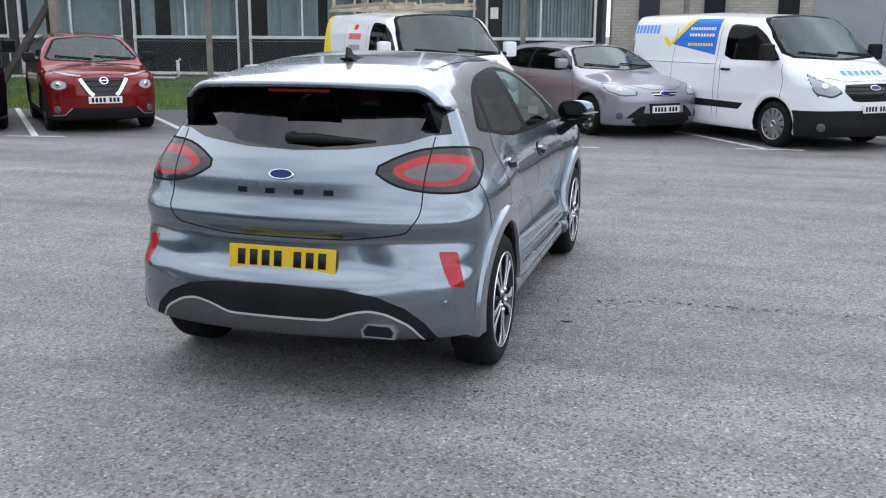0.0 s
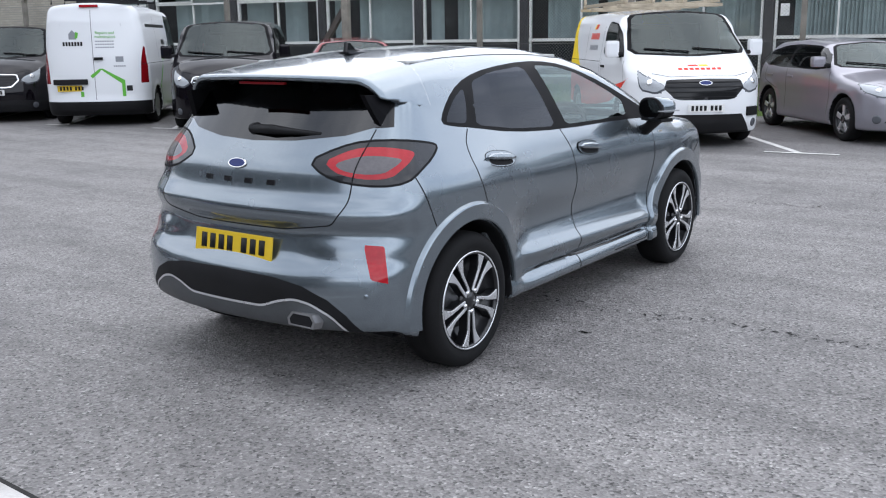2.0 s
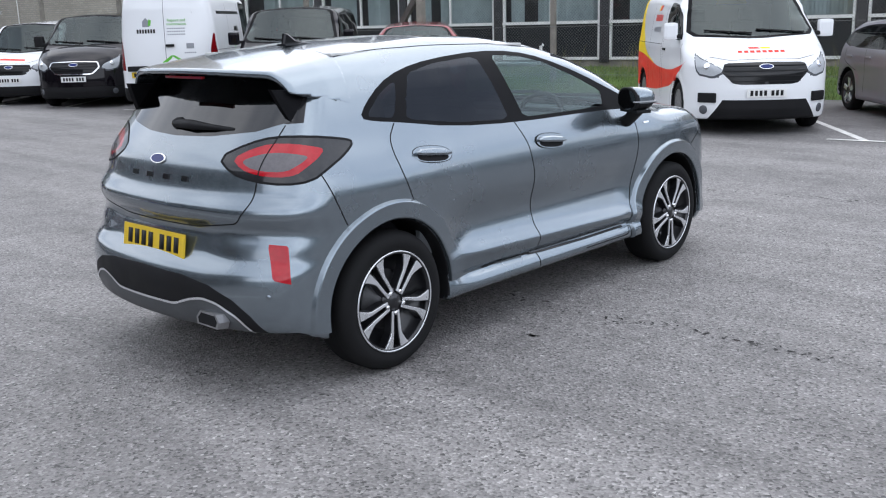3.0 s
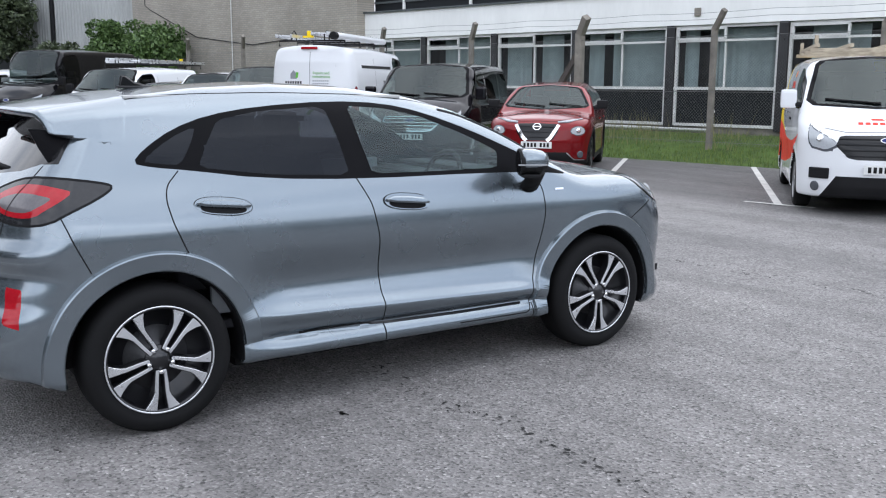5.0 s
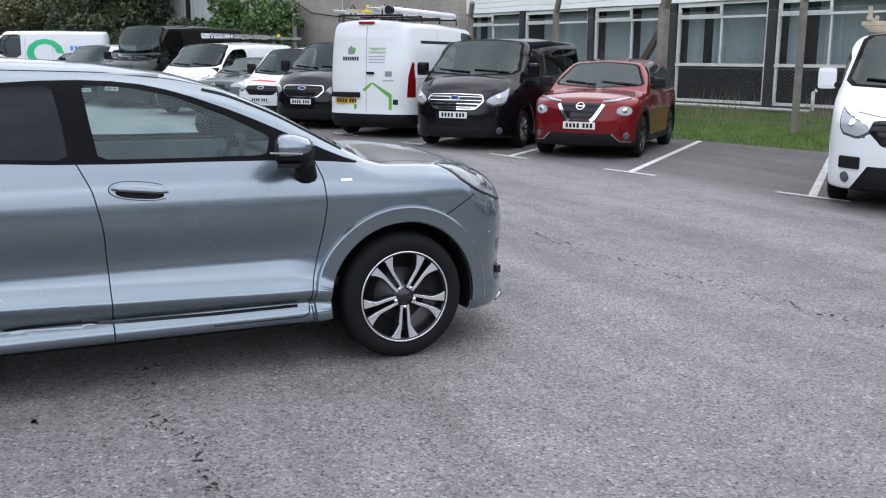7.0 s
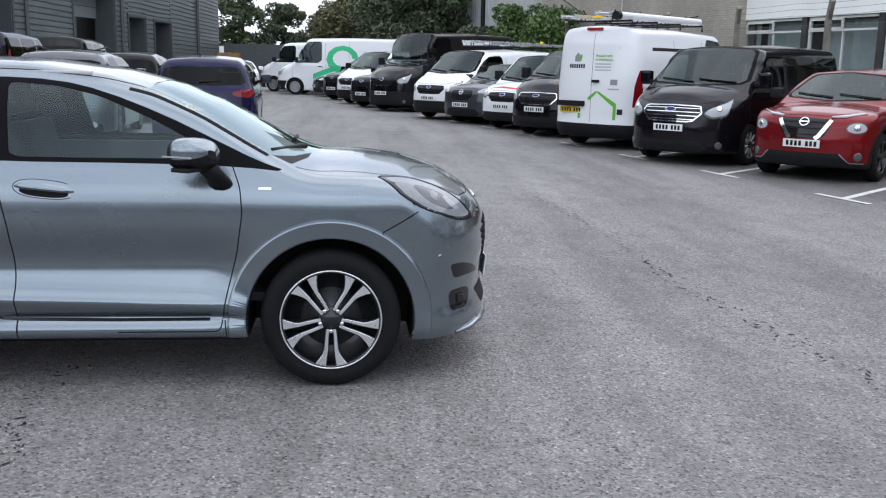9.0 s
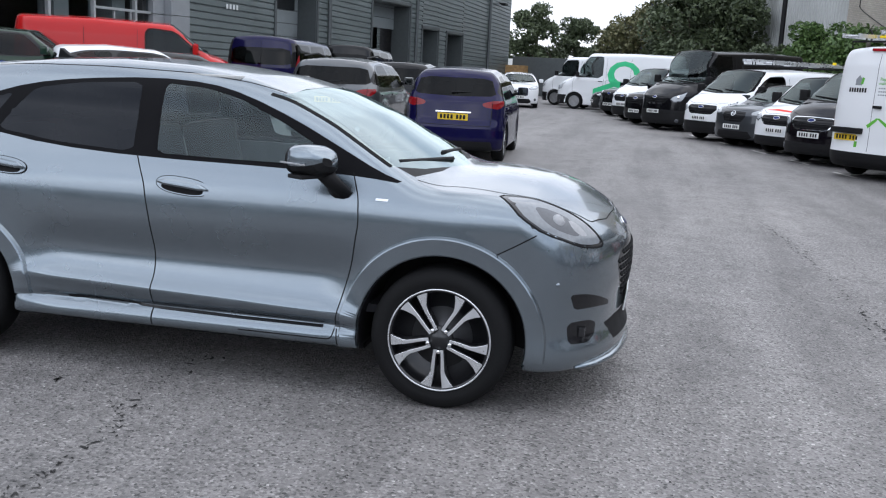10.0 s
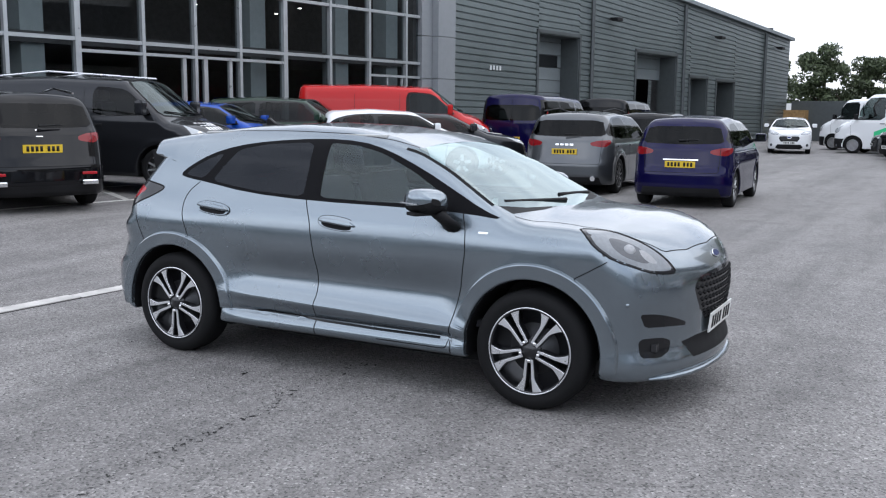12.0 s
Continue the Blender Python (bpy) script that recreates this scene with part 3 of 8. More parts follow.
def ribbon(body, line, way, width=0.005, lift=0.0012, mirror=False, closed=False):
    """A thin strip that follows a line over a body."""
    p = np.array(line, float)
    if closed:
        p = np.vstack([p, p[:1]])
    seg = np.hypot(*np.diff(p, axis=0).T)
    t = np.concatenate([[0], np.cumsum(seg)])
    s = np.linspace(0, t[-1], max(6, int(t[-1] / 0.012)))
    q = np.stack([np.interp(s, t, p[:, 0]), np.interp(s, t, p[:, 1])], 1)
    if len(q) > 12 and not closed:
        k = np.ones(5) / 5
        for c in range(2):
            q[2:-2, c] = np.convolve(q[:, c], k, "valid")
    o, w = unflat(q, way)
    pt = body.cast(o, w)
    g = body.grad(pt)
    nrm = g / np.linalg.norm(g, axis=1)[:, None]
    d = np.gradient(pt, axis=0)
    side = np.cross(nrm, d)
    side /= np.maximum(np.linalg.norm(side, axis=1), 1e-9)[:, None]
    a, b = pt + side * width / 2 + nrm * lift, pt - side * width / 2 + nrm * lift
    v = np.concatenate([a, b])
    n = len(pt)
    f = [(i, i + 1, n + i + 1, n + i) for i in range(n - 1)]
    if mirror:
        return v * np.array((-1, 1, 1)), [q[::-1] for q in f]
    return v, f


def plan_poly(points, way):
    """3D points as an outline seen along way."""
    return flat(np.array(points, float), way)[0]


def plate_bars(rng, width=0.46, height=0.07, count=7, split=4):
    """Dark upright bars in the rhythm of a registration, as plates in the x-z plane."""
    out, x = [], -width / 2
    step = width / (count + 0.6)
    for i in range(count):
        if i == split:
            x += step * 0.6
        out.append((step * 0.62, height, x + step * 0.5))
        x += step
    return out

# ---- materials of the buildings ----
def brick_material():
    m, n, l, b = nodes("buff_brickwork")
    c, mp, t = n.new("ShaderNodeTexCoord"), n.new("ShaderNodeMapping"), n.new("ShaderNodeTexBrick")
    mp.inputs["Rotation"].default_value = (radians(90), 0, 0)
    t.inputs["Scale"].default_value, t.inputs["Mortar Size"].default_value = 1.0, 0.010
    t.inputs["Brick Width"].default_value, t.inputs["Row Height"].default_value = 0.225, 0.075
    t.inputs["Color1"].default_value, t.inputs["Color2"].default_value, t.inputs["Mortar"].default_value = (0.40, 0.365, 0.31, 1), (0.33, 0.30, 0.25, 1), (0.27, 0.255, 0.23, 1)
    l.new(c.outputs["Object"], mp.inputs["Vector"])
    l.new(mp.outputs["Vector"], t.inputs["Vector"])
    stain = noise_node(n, l, 0.5, 6)
    r = ramp_node(n, l, stain.outputs["Fac"], [(0.3, (0.8,) * 3), (0.7, (1.08,) * 3)])
    mul = n.new("ShaderNodeMixRGB")
    mul.blend_type, mul.inputs["Fac"].default_value = "MULTIPLY", 1
    l.new(t.outputs["Color"], mul.inputs["Color1"])
    l.new(r.outputs["Color"], mul.inputs["Color2"])
    l.new(mul.outputs["Color"], b.inputs["Base Color"])
    b.inputs["Roughness"].default_value = 0.9
    bp = n.new("ShaderNodeBump")
    bp.inputs["Strength"].default_value, bp.inputs["Distance"].default_value = 0.5, 0.008
    l.new(t.outputs["Fac"], bp.inputs["Height"])
    bp.invert = True
    l.new(bp.outputs["Normal"], b.inputs["Normal"])
    return m


def leaf_material(name, a, c):
    m, n, l, b = nodes(name)
    t = n.new("ShaderNodeNewGeometry")
    r = ramp_node(n, l, t.outputs["Random Per Island"], [(0.0, a), (1.0, c)])
    l.new(r.outputs["Color"], b.inputs["Base Color"])
    b.inputs["Roughness"].default_value = 0.6
    return m


BRICK = brick_material()
WHITE_FRAME = surface("weathered_white_frame", (0.66, 0.66, 0.64), 0.5, vary=0.12, scale=3, fine=60)
WHITE_BAND = surface("painted_white_fascia", (0.84, 0.84, 0.82), 0.6, vary=0.06, scale=0.6, fine=8, stretch=(1, 1, 0.3))
BLACK_PANEL = surface("black_column_cladding", (0.018, 0.018, 0.02), 0.35, vary=0.3, relief=0)
SPANDREL = surface("black_glass_spandrel", (0.008, 0.010, 0.012), 0.6, vary=0.3, scale=2, relief=0)
OFFICE_GLASS = pane("office_glass", (0.62, 0.68, 0.68), 1.36)
BLIND = surface("grey_vertical_blind", (0.66, 0.69, 0.69), 0.8, vary=0.12, fine=40, relief=0)
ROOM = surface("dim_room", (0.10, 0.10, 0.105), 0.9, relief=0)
CONCRETE = surface("weathered_concrete", (0.24, 0.22, 0.19), 0.9, vary=0.3, scale=3, fine=50, relief=0.4)
DARK_TIMBER = surface("dark_timber", (0.09, 0.075, 0.065), 0.85, vary=0.3, stretch=(1, 1, 6))
WIRE = surface("galvanised_wire", (0.20, 0.20, 0.20), 0.6, 0.5, relief=0)
GRASS_SOIL = surface("grass_bank", (0.075, 0.12, 0.03), 0.9, vary=0.35, scale=3, fine=60, relief=0.6, depth=0.02)
BLADES = leaf_material("grass_blades", (0.05, 0.10, 0.015), (0.17, 0.22, 0.05))
DRY_BLADES = leaf_material("dry_grass", (0.16, 0.16, 0.05), (0.28, 0.25, 0.12))
LEAVES = leaf_material("dark_tree_leaves", (0.03, 0.045, 0.02), (0.085, 0.11, 0.05))
LEAVES_BUSH = leaf_material("bush_leaves", (0.04, 0.085, 0.02), (0.11, 0.18, 0.05))
LEAVES_AUTUMN = leaf_material("olive_tree_leaves", (0.06, 0.07, 0.025), (0.15, 0.14, 0.06))
BARK = surface("bark", (0.08, 0.065, 0.05), 0.95, vary=0.35, fine=30, relief=0.5)
SIDING = surface("grey_green_steel_cladding", (0.155, 0.18, 0.182), 0.38, 0.35, vary=0.10, scale=0.5, fine=20, relief=0)
SIDING_TRIM = surface("dark_grey_flashing", (0.075, 0.085, 0.088), 0.45, 0.2, vary=0.1, relief=0)
PALE_SIDING = surface("pale_grey_cladding", (0.40, 0.41, 0.40), 0.6, 0.1, vary=0.10, scale=0.4, fine=6, relief=0)
PANEL = surface("silver_grey_composite_panel", (0.27, 0.285, 0.30), 0.4, 0.3, vary=0.05, relief=0)
MULLION = surface("silver_mullion", (0.38, 0.40, 0.41), 0.35, 0.4, vary=0.05, relief=0)
SHOW_GLASS = pane("showroom_glass", (0.46, 0.50, 0.51), 1.38, 0.4)
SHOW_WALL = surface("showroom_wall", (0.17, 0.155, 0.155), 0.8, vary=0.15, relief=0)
SHOW_WHITE = surface("showroom_column", (0.55, 0.57, 0.57), 0.7, vary=0.06, relief=0)
SHUTTER = surface("grey_door_panel", (0.20, 0.225, 0.235), 0.5, 0.2, vary=0.08, relief=0)

# ---- the setting ----
LOT = 12.4                      # direction of the row of bays, degrees
BAY = -48.3                     # the way the parked vehicles face


def ground_height(x, y):
    """The yard is level, and climbs gently towards the showroom."""
    t = min(1, max(0, (-0.6 - x) / 2.6))
    return min(0.36, 0.047 * max(0, -2.6 - y)) * t * t * (3 - 2 * t)


def crack(ground, line, width, seed, fill=0.58, wander=0.02):
    """A flaky open crack: short ragged slivers along a line."""
    rng = random.Random(seed)
    v, f = [], []
    for (x0, y0), (x1, y1) in zip(line, line[1:]):
        n = max(2, int(math.hypot(x1 - x0, y1 - y0) / 0.011))
        for i in range(n):
            if rng.random() > fill:
                continue
            k = (i + rng.random()) / n
            cx, cy = x0 + (x1 - x0) * k + rng.gauss(0, wander), y0 + (y1 - y0) * k + rng.gauss(0, wander)
            r = width * (0.15 + 0.85 * rng.random() ** 2)
            a0 = math.atan2(y1 - y0, x1 - x0) + rng.gauss(0, 0.9)
            base = len(v)
            m = 6
            for j in range(m):
                b = 2 * math.pi * j / m
                u, w = r * 1.7 * math.cos(b) * rng.uniform(0.5, 1.2), r * 0.6 * math.sin(b) * rng.uniform(0.4, 1.2)
                v.append((cx + u * math.cos(a0) - w * math.sin(a0), cy + u * math.sin(a0) + w * math.cos(a0), 0.0035))
            f.append(tuple(range(base, base + m)))
    piece("crack", (v, f), CRACK, ground)


def ground_sheet():
    xs = [-300, -220, -150, -110, -80, -60, -45, -35, -28, -22, -18, -14, -10, -7, -5, -4, -3.4, -2.9, -2.4, -1.9, -1.4, -1.0, -0.6, 0, 3, 6, 10, 20, 40, 80, 150, 300]
    ys = [-300, -200, -120, -80, -50, -30, -20, -14, -12, -10.26, -9, -8, -7, -6, -5, -4, -3.3, -2.6, 0, 4, 8, 12, 20, 40, 80, 150, 300]
    n = len(xs)
    v = [(x, y, ground_height(x, y)) for y in ys for x in xs]
    f = [(j * n + i, j * n + i + 1, (j + 1) * n + i + 1, (j + 1) * n + i) for j in range(len(ys) - 1) for i in range(n - 1)]
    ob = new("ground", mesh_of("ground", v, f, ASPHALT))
    tagged(ob, "weathered grey asphalt yard with pale aggregate and cracks", "ground", kind="structure")
    crack(ob, [(0.43, 1.28), (0.76, 1.27), (1.04, 1.25), (1.27, 1.24), (1.45, 1.34), (1.95, 1.35), (2.4, 1.36), (2.9, 1.42)], 0.018, 1, 0.62, 0.030)
    crack(ob, [(1.2, 1.27), (1.9, 1.32)], 0.011, 2, 0.5, 0.08)
    crack(ob, [(1.2, 2.34), (1.52, 2.42), (1.88, 2.40), (2.4, 2.40)], 0.007, 3, 0.4, 0.015)
    crack(ob, [(-6.1, 4.87), (-5.07, 4.97), (-3.83, 5.06), (-2.99, 5.08), (-1.8, 5.07), (-1.05, 5.09), (-0.51, 5.14), (0.17, 5.23), (0.9, 5.33), (1.6, 5.42)], 0.019, 4, 0.60, 0.045)
    crack(ob, [(-1.9, 5.2), (-0.94, 5.71), (-0.46, 5.88), (0.32, 6.02)], 0.007, 5, 0.4, 0.03)
    crack(ob, [(0.78, 4.42), (1.07, 4.44)], 0.008, 6, 0.6, 0.02)
    crack(ob, [(1.05, 10.0), (1.13, 9.1), (1.41, 6.06)], 0.010, 7, 0.8, 0.01)
    crack(ob, [(0.42, 3.62), (1.62, 3.70), (2.74, 3.52)], 0.008, 8, 0.4, 0.03)
    crack(ob, [(-4.5, 1.98), (-3.7, 1.98), (-2.4, 1.91), (-1.2, 1.95)], 0.010, 9, 0.5, 0.03)
    crack(ob, [(0.87, 2.47), (0.34, 2.95), (-0.68, 3.19), (-2.48, 3.44), (-4.5, 3.6)], 0.007, 10, 0.35, 0.03)
    for x, y, r in ((1.09, 0.78, 0.035), (0.85, -0.44, 0.02), (0.17, -0.64, 0.015)):
        crack(ob, [(x - 0.03, y), (x + 0.03, y)], r, int(x * 100), 1.0, 0.004)


ground_sheet()

def lot_frame(p, deg):
    return Matrix.Translation((*p, 0)) @ Matrix.Rotation(radians(deg), 4, "Z")


def setting(name, m, label, category):
    return thing(name, m, label, category, kind="structure")


def corrugated(x0, x1, z0, z1, pitch, depth, upright=False, slope=0.0):
    """A ribbed sheet in the x-z plane; ribs lie flat or stand upright. slope: rise of the upper edge along x."""
    v, f = [], []
    if upright:
        n = int(abs(x1 - x0) / pitch)
        xs = []
        for i in range(n):
            a = x0 + (x1 - x0) * i / n
            w = (x1 - x0) / n
            xs += [(a, 0), (a + 0.35 * w, 0), (a + 0.5 * w, -depth), (a + 0.85 * w, -depth)]
        xs.append((x1, 0))
        for x, y in xs:
            v += [(x, y, z0), (x, y, z1 + slope * (x - x0))]
        f = [(2 * i, 2 * i + 2, 2 * i + 3, 2 * i + 1) for i in range(len(xs) - 1)]
    else:
        n = max(1, round((z1 - z0) / pitch))
        zs = []
        for i in range(n):
            a, w = z0 + (z1 - z0) * i / n, (z1 - z0) / n
            zs += [(a, 0), (a + 0.12 * w, -depth), (a + 0.80 * w, -depth), (a + 0.92 * w, 0)]
        zs.append((z1, 0))
        for z, y in zs:
            k = slope * (x1 - x0) * (z - z0) / max(z1 - z0, 0.01)
            v += [(x0, y, z), (x1, y, z + k)]
        f = [(2 * i, 2 * i + 1, 2 * i + 3, 2 * i + 2) for i in range(len(zs) - 1)]
    return v, f


# ---- office with ribbon windows ----
OFFICE = lot_frame((-13.1, 17.7), 12.0)
STEP = 3.05


def build_office():
    o = setting("wall_north", OFFICE, "long office front with white fascia, black columns and white windows", "office building")
    x0, x1 = -11.8, 12.6
    piece("plinth", block(x1 - x0, 0.3, 0.62, (x0 + x1) / 2, 0.22, -0.1), CONCRETE, o)
    piece("fascia", block(x1 - x0 + 0.2, 0.5, 0.86, (x0 + x1) / 2, 0.18, 3.04, 0.01), WHITE_BAND, o)
    piece("fascia_edge", block(x1 - x0 + 0.2, 0.1, 0.05, (x0 + x1) / 2, -0.10, 3.90), SIDING_TRIM, o)
    piece("upper_storey", block(x1 - x0, 0.3, 3.2, (x0 + x1) / 2, 0.6, 3.9), SPANDREL, o)
    for i in range(9):
        piece("upper_mullion", block(0.09, 0.06, 3.0, x0 + 1.5 + 3.05 * i, 0.42, 3.95), WHITE_FRAME, o)
    piece("upper_rail", block(x1 - x0, 0.06, 0.06, (x0 + x1) / 2, 0.43, 4.25), SIDING_TRIM, o)
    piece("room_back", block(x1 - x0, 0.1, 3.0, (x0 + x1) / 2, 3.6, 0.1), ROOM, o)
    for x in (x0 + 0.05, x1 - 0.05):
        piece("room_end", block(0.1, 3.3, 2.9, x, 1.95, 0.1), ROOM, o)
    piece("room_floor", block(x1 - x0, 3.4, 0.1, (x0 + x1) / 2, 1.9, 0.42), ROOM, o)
    piece("room_ceiling", block(x1 - x0, 3.4, 0.1, (x0 + x1) / 2, 1.9, 2.99), SHOW_WHITE, o)
    rng = random.Random(3)
    first = -4
    for k in range(first, 4):
        c = 0.25 + STEP * k
        piece("column", block(0.22, 0.34, 2.62, c, 0.10, 0.43, 0.006), BLACK_PANEL, o)
        a, b = c + 0.13, c + STEP - 0.13
        w = b - a
        mid = a + w * 0.5
        win = new("window")
        win.parent = o
        tagged(win, "white-framed window with vertical blinds")
        fr = [block(w, 0.09, 0.06, (a + b) / 2, 0.05, 2.965), block(w, 0.11, 0.055, (a + b) / 2, 0.04, 2.62), block(w, 0.13, 0.075, (a + b) / 2, 0.03, 1.42), block(w, 0.10, 0.07, (a + b) / 2, 0.05, 0.50),
              block(0.06, 0.10, 2.5, a + 0.03, 0.05, 0.52), block(0.06, 0.10, 2.5, b - 0.03, 0.05, 0.52), block(0.045, 0.08, 1.15, mid, 0.06, 1.48)]
        piece("window_frame", join(*fr), WHITE_FRAME, win)
        vent0, vent1 = (a + 0.06, mid + 0.02)
        piece("vent_frame", join(block(vent1 - vent0, 0.06, 0.05, (vent0 + vent1) / 2, 0.0, 2.92), block(vent1 - vent0, 0.06, 0.05, (vent0 + vent1) / 2, 0.0, 2.675), block(0.05, 0.06, 0.29, vent0 + 0.02, 0.0, 2.675), block(0.05, 0.06, 0.29, vent1 - 0.02, 0.0, 2.675)), WHITE_FRAME, win)
        for p, q, z0, z1 in ((a + 0.06, mid - 0.02, 1.495, 2.62), (mid + 0.02, b - 0.06, 1.495, 2.62), (a + 0.06, b - 0.06, 2.68, 2.96)):
            piece("pane", ([(p, 0.07, z0), (q, 0.07, z0), (q, 0.07, z1), (p, 0.07, z1)], [(0, 1, 2, 3)]), OFFICE_GLASS, win)
        piece("spandrel", block(w - 0.12, 0.02, 0.86, (a + b) / 2, 0.075, 0.565), SPANDREL, win)
        slats = []
        x = a + 0.1
        while x < b - 0.1:
            gap = rng.random() < 0.05
            if not gap:
                t = rng.uniform(0.5, 1.3)
                y = 0.34 + rng.uniform(-0.01, 0.01)
                slats.append(([(x, y, 1.46), (x + 0.085, y + 0.085 * t, 1.46), (x + 0.085, y + 0.085 * t, 2.95), (x, y, 2.95)], [(0, 1, 2, 3)]))
                x += 0.088
            else:
                x += rng.uniform(0.15, 0.5)
        tagged(piece("blind_slats", join(*slats), BLIND, win), kind="stuff")
    piece("waste_pipe", tube([(-6, -0.10, 0.43), (1.5, -0.10, 0.40), (1.55, -0.10, 0.44), (1.55, -0.10, 0.86), (1.62, -0.10, 0.9)], 0.045, 8), WHITE_FRAME, o, smooth=True)
    piece("wall_vent", block(0.17, 0.05, 0.2, 1.02, -0.09, 3.26, 0.01), CONCRETE, o)
    piece("notice", block(0.2, 0.004, 0.28, 9.75, 0.06, 1.95), WHITE_PLATE, o)
    t = setting("wall_brick", OFFICE, "tall buff brick stair tower with cables on it", "brick wall")
    piece("brick_face", block(15.6, 0.6, 11.0, -19.6, -0.05, 0.0), BRICK, t)
    piece("corner_pier", block(0.9, 0.8, 11.0, -12.2, -0.02, 0.0), BRICK, t)
    piece("cable", tube([(-26.2, -0.38, 8.0), (-26.2, -0.38, 4.9), (-25.8, -0.38, 4.7), (-22.0, -0.38, 3.4), (-18.0, -0.38, 3.0), (-14.0, -0.38, 3.25)], 0.018, 5), TRIM, t)
    piece("rod", tube([(-19.4, -0.40, 0.2), (-19.4, -0.40, 9.0)], 0.02, 5), WHITE_FRAME, t)
    e = setting("wall_east", OFFICE, "rough buff brick wall beyond the last office window", "brick wall")
    piece("brick_face", block(12.0, 0.5, 7.0, 18.7, 0.1, 0.0), BRICK, e)
    for x in (13.6, 15.2, 17.0, 18.6):
        piece("opening", block(0.5, 0.1, 0.9, x, -0.16, 1.9), SPANDREL, e)
    w = setting("wall_warehouse", OFFICE, "pale grey ribbed warehouse wall with dark downpipes", "warehouse")
    piece("ribbed_sheet", moved(corrugated(-62, -27.4, 0, 14, 0.33, 0.05, True), Matrix.Translation((0, 0.6, 0))), PALE_SIDING, w)
    piece("end_sheet", moved(corrugated(0, 20, 0, 14, 0.33, 0.05, True), Matrix.Translation((-62, 0.6, 0)) @ Matrix.Rotation(radians(90), 4, "Z")), PALE_SIDING, w)
    piece("plinth_wall", block(34, 0.3, 3.0, -44.6, 0.45, 0), SIDING_TRIM, w)
    for x in (-37.6, -27.55):
        piece("downpipe", tube([(x, 0.45, 0), (x, 0.45, 13)], 0.13, 8), TRIM, w)


build_office()


def add_unseen_walls():
    """Plain unseen walls, added behind the camera to darken low reflections in the paint."""
    e = setting("wall_unseen_east", Matrix(), "plain grey-green clad wall closing the yard", "wall")
    piece("cladding", block(0.4, 90.0, 4.8, 25.0, 5.0, -0.1), SIDING, e)
    s = setting("wall_unseen_south", Matrix(), "plain grey clad wall closing the yard", "wall")
    piece("cladding", block(34.0, 0.4, 5.5, 8.0, -34.0, -0.1), SIDING, s)


add_unseen_walls()

# ---- grass bank and fence ----
EDGE = lot_frame((-9.85, 13.22), 12.6)


def build_bank():
    nx, ny = 150, 12
    v, f = [], []
    for j in range(ny + 1):
        for i in range(nx + 1):
            x, y = -22 + 44 * i / nx, 5.6 * j / ny
            z = 0.02 + 0.30 * min(1, y / 2.2) ** 1.3 + 0.03 * noise.noise((x * 0.8, y * 0.8, 0))
            v.append((x, y - 0.1 + (0.05 * noise.noise((x * 1.5, 0, 4)) if j == 0 else 0), max(z, 0.008) if j else -0.01))
    f = [(j * (nx + 1) + i, j * (nx + 1) + i + 1, (j + 1) * (nx + 1) + i + 1, (j + 1) * (nx + 1) + i) for j in range(ny) for i in range(nx)]
    ob = new("grass_bank", mesh_of("grass_bank", v, f, GRASS_SOIL))
    ob.matrix_world = EDGE
    tagged(ob, "green grass bank between the bays and the office", "grass", kind="structure")
    rng = random.Random(11)
    for name, count, tall, material, y0, y1, label in (("grass", 26000, (0.04, 0.13), BLADES, -0.05, 4.4, "short green grass on the bank"), ("long_grass", 2600, (0.25, 0.75), DRY_BLADES, 1.2, 3.9, "long dry grass stalks along the fence")):
        vv, ff = [], []
        for k in range(count):
            x, y = rng.uniform(-12, 15), rng.uniform(y0, y1)
            if name == "long_grass" and noise.noise((x * 0.9, y * 0.9, 9)) < 0.12:
                continue
            z = 0.02 + 0.30 * min(1, max(0, y) / 2.2) ** 1.3
            h, a, lean = rng.uniform(*tall), rng.uniform(0, 6.28), rng.uniform(-0.35, 0.35)
            w = 0.012 if name == "grass" else 0.007
            dx, dy = w * math.cos(a), w * math.sin(a)
            b = len(vv)
            vv += [(x - dx, y - dy, z - 0.02), (x + dx, y + dy, z - 0.02), (x + lean * h, y + lean * h * 0.5, z + h)]
            ff.append((b, b + 1, b + 2))
        g = new(name, mesh_of(name, vv, np.array(ff), material))
        g.matrix_world = EDGE
        tagged(g, label, "grass", kind="stuff")


build_bank()
FENCE = lot_frame((-13.1, 13.9), 12.0)


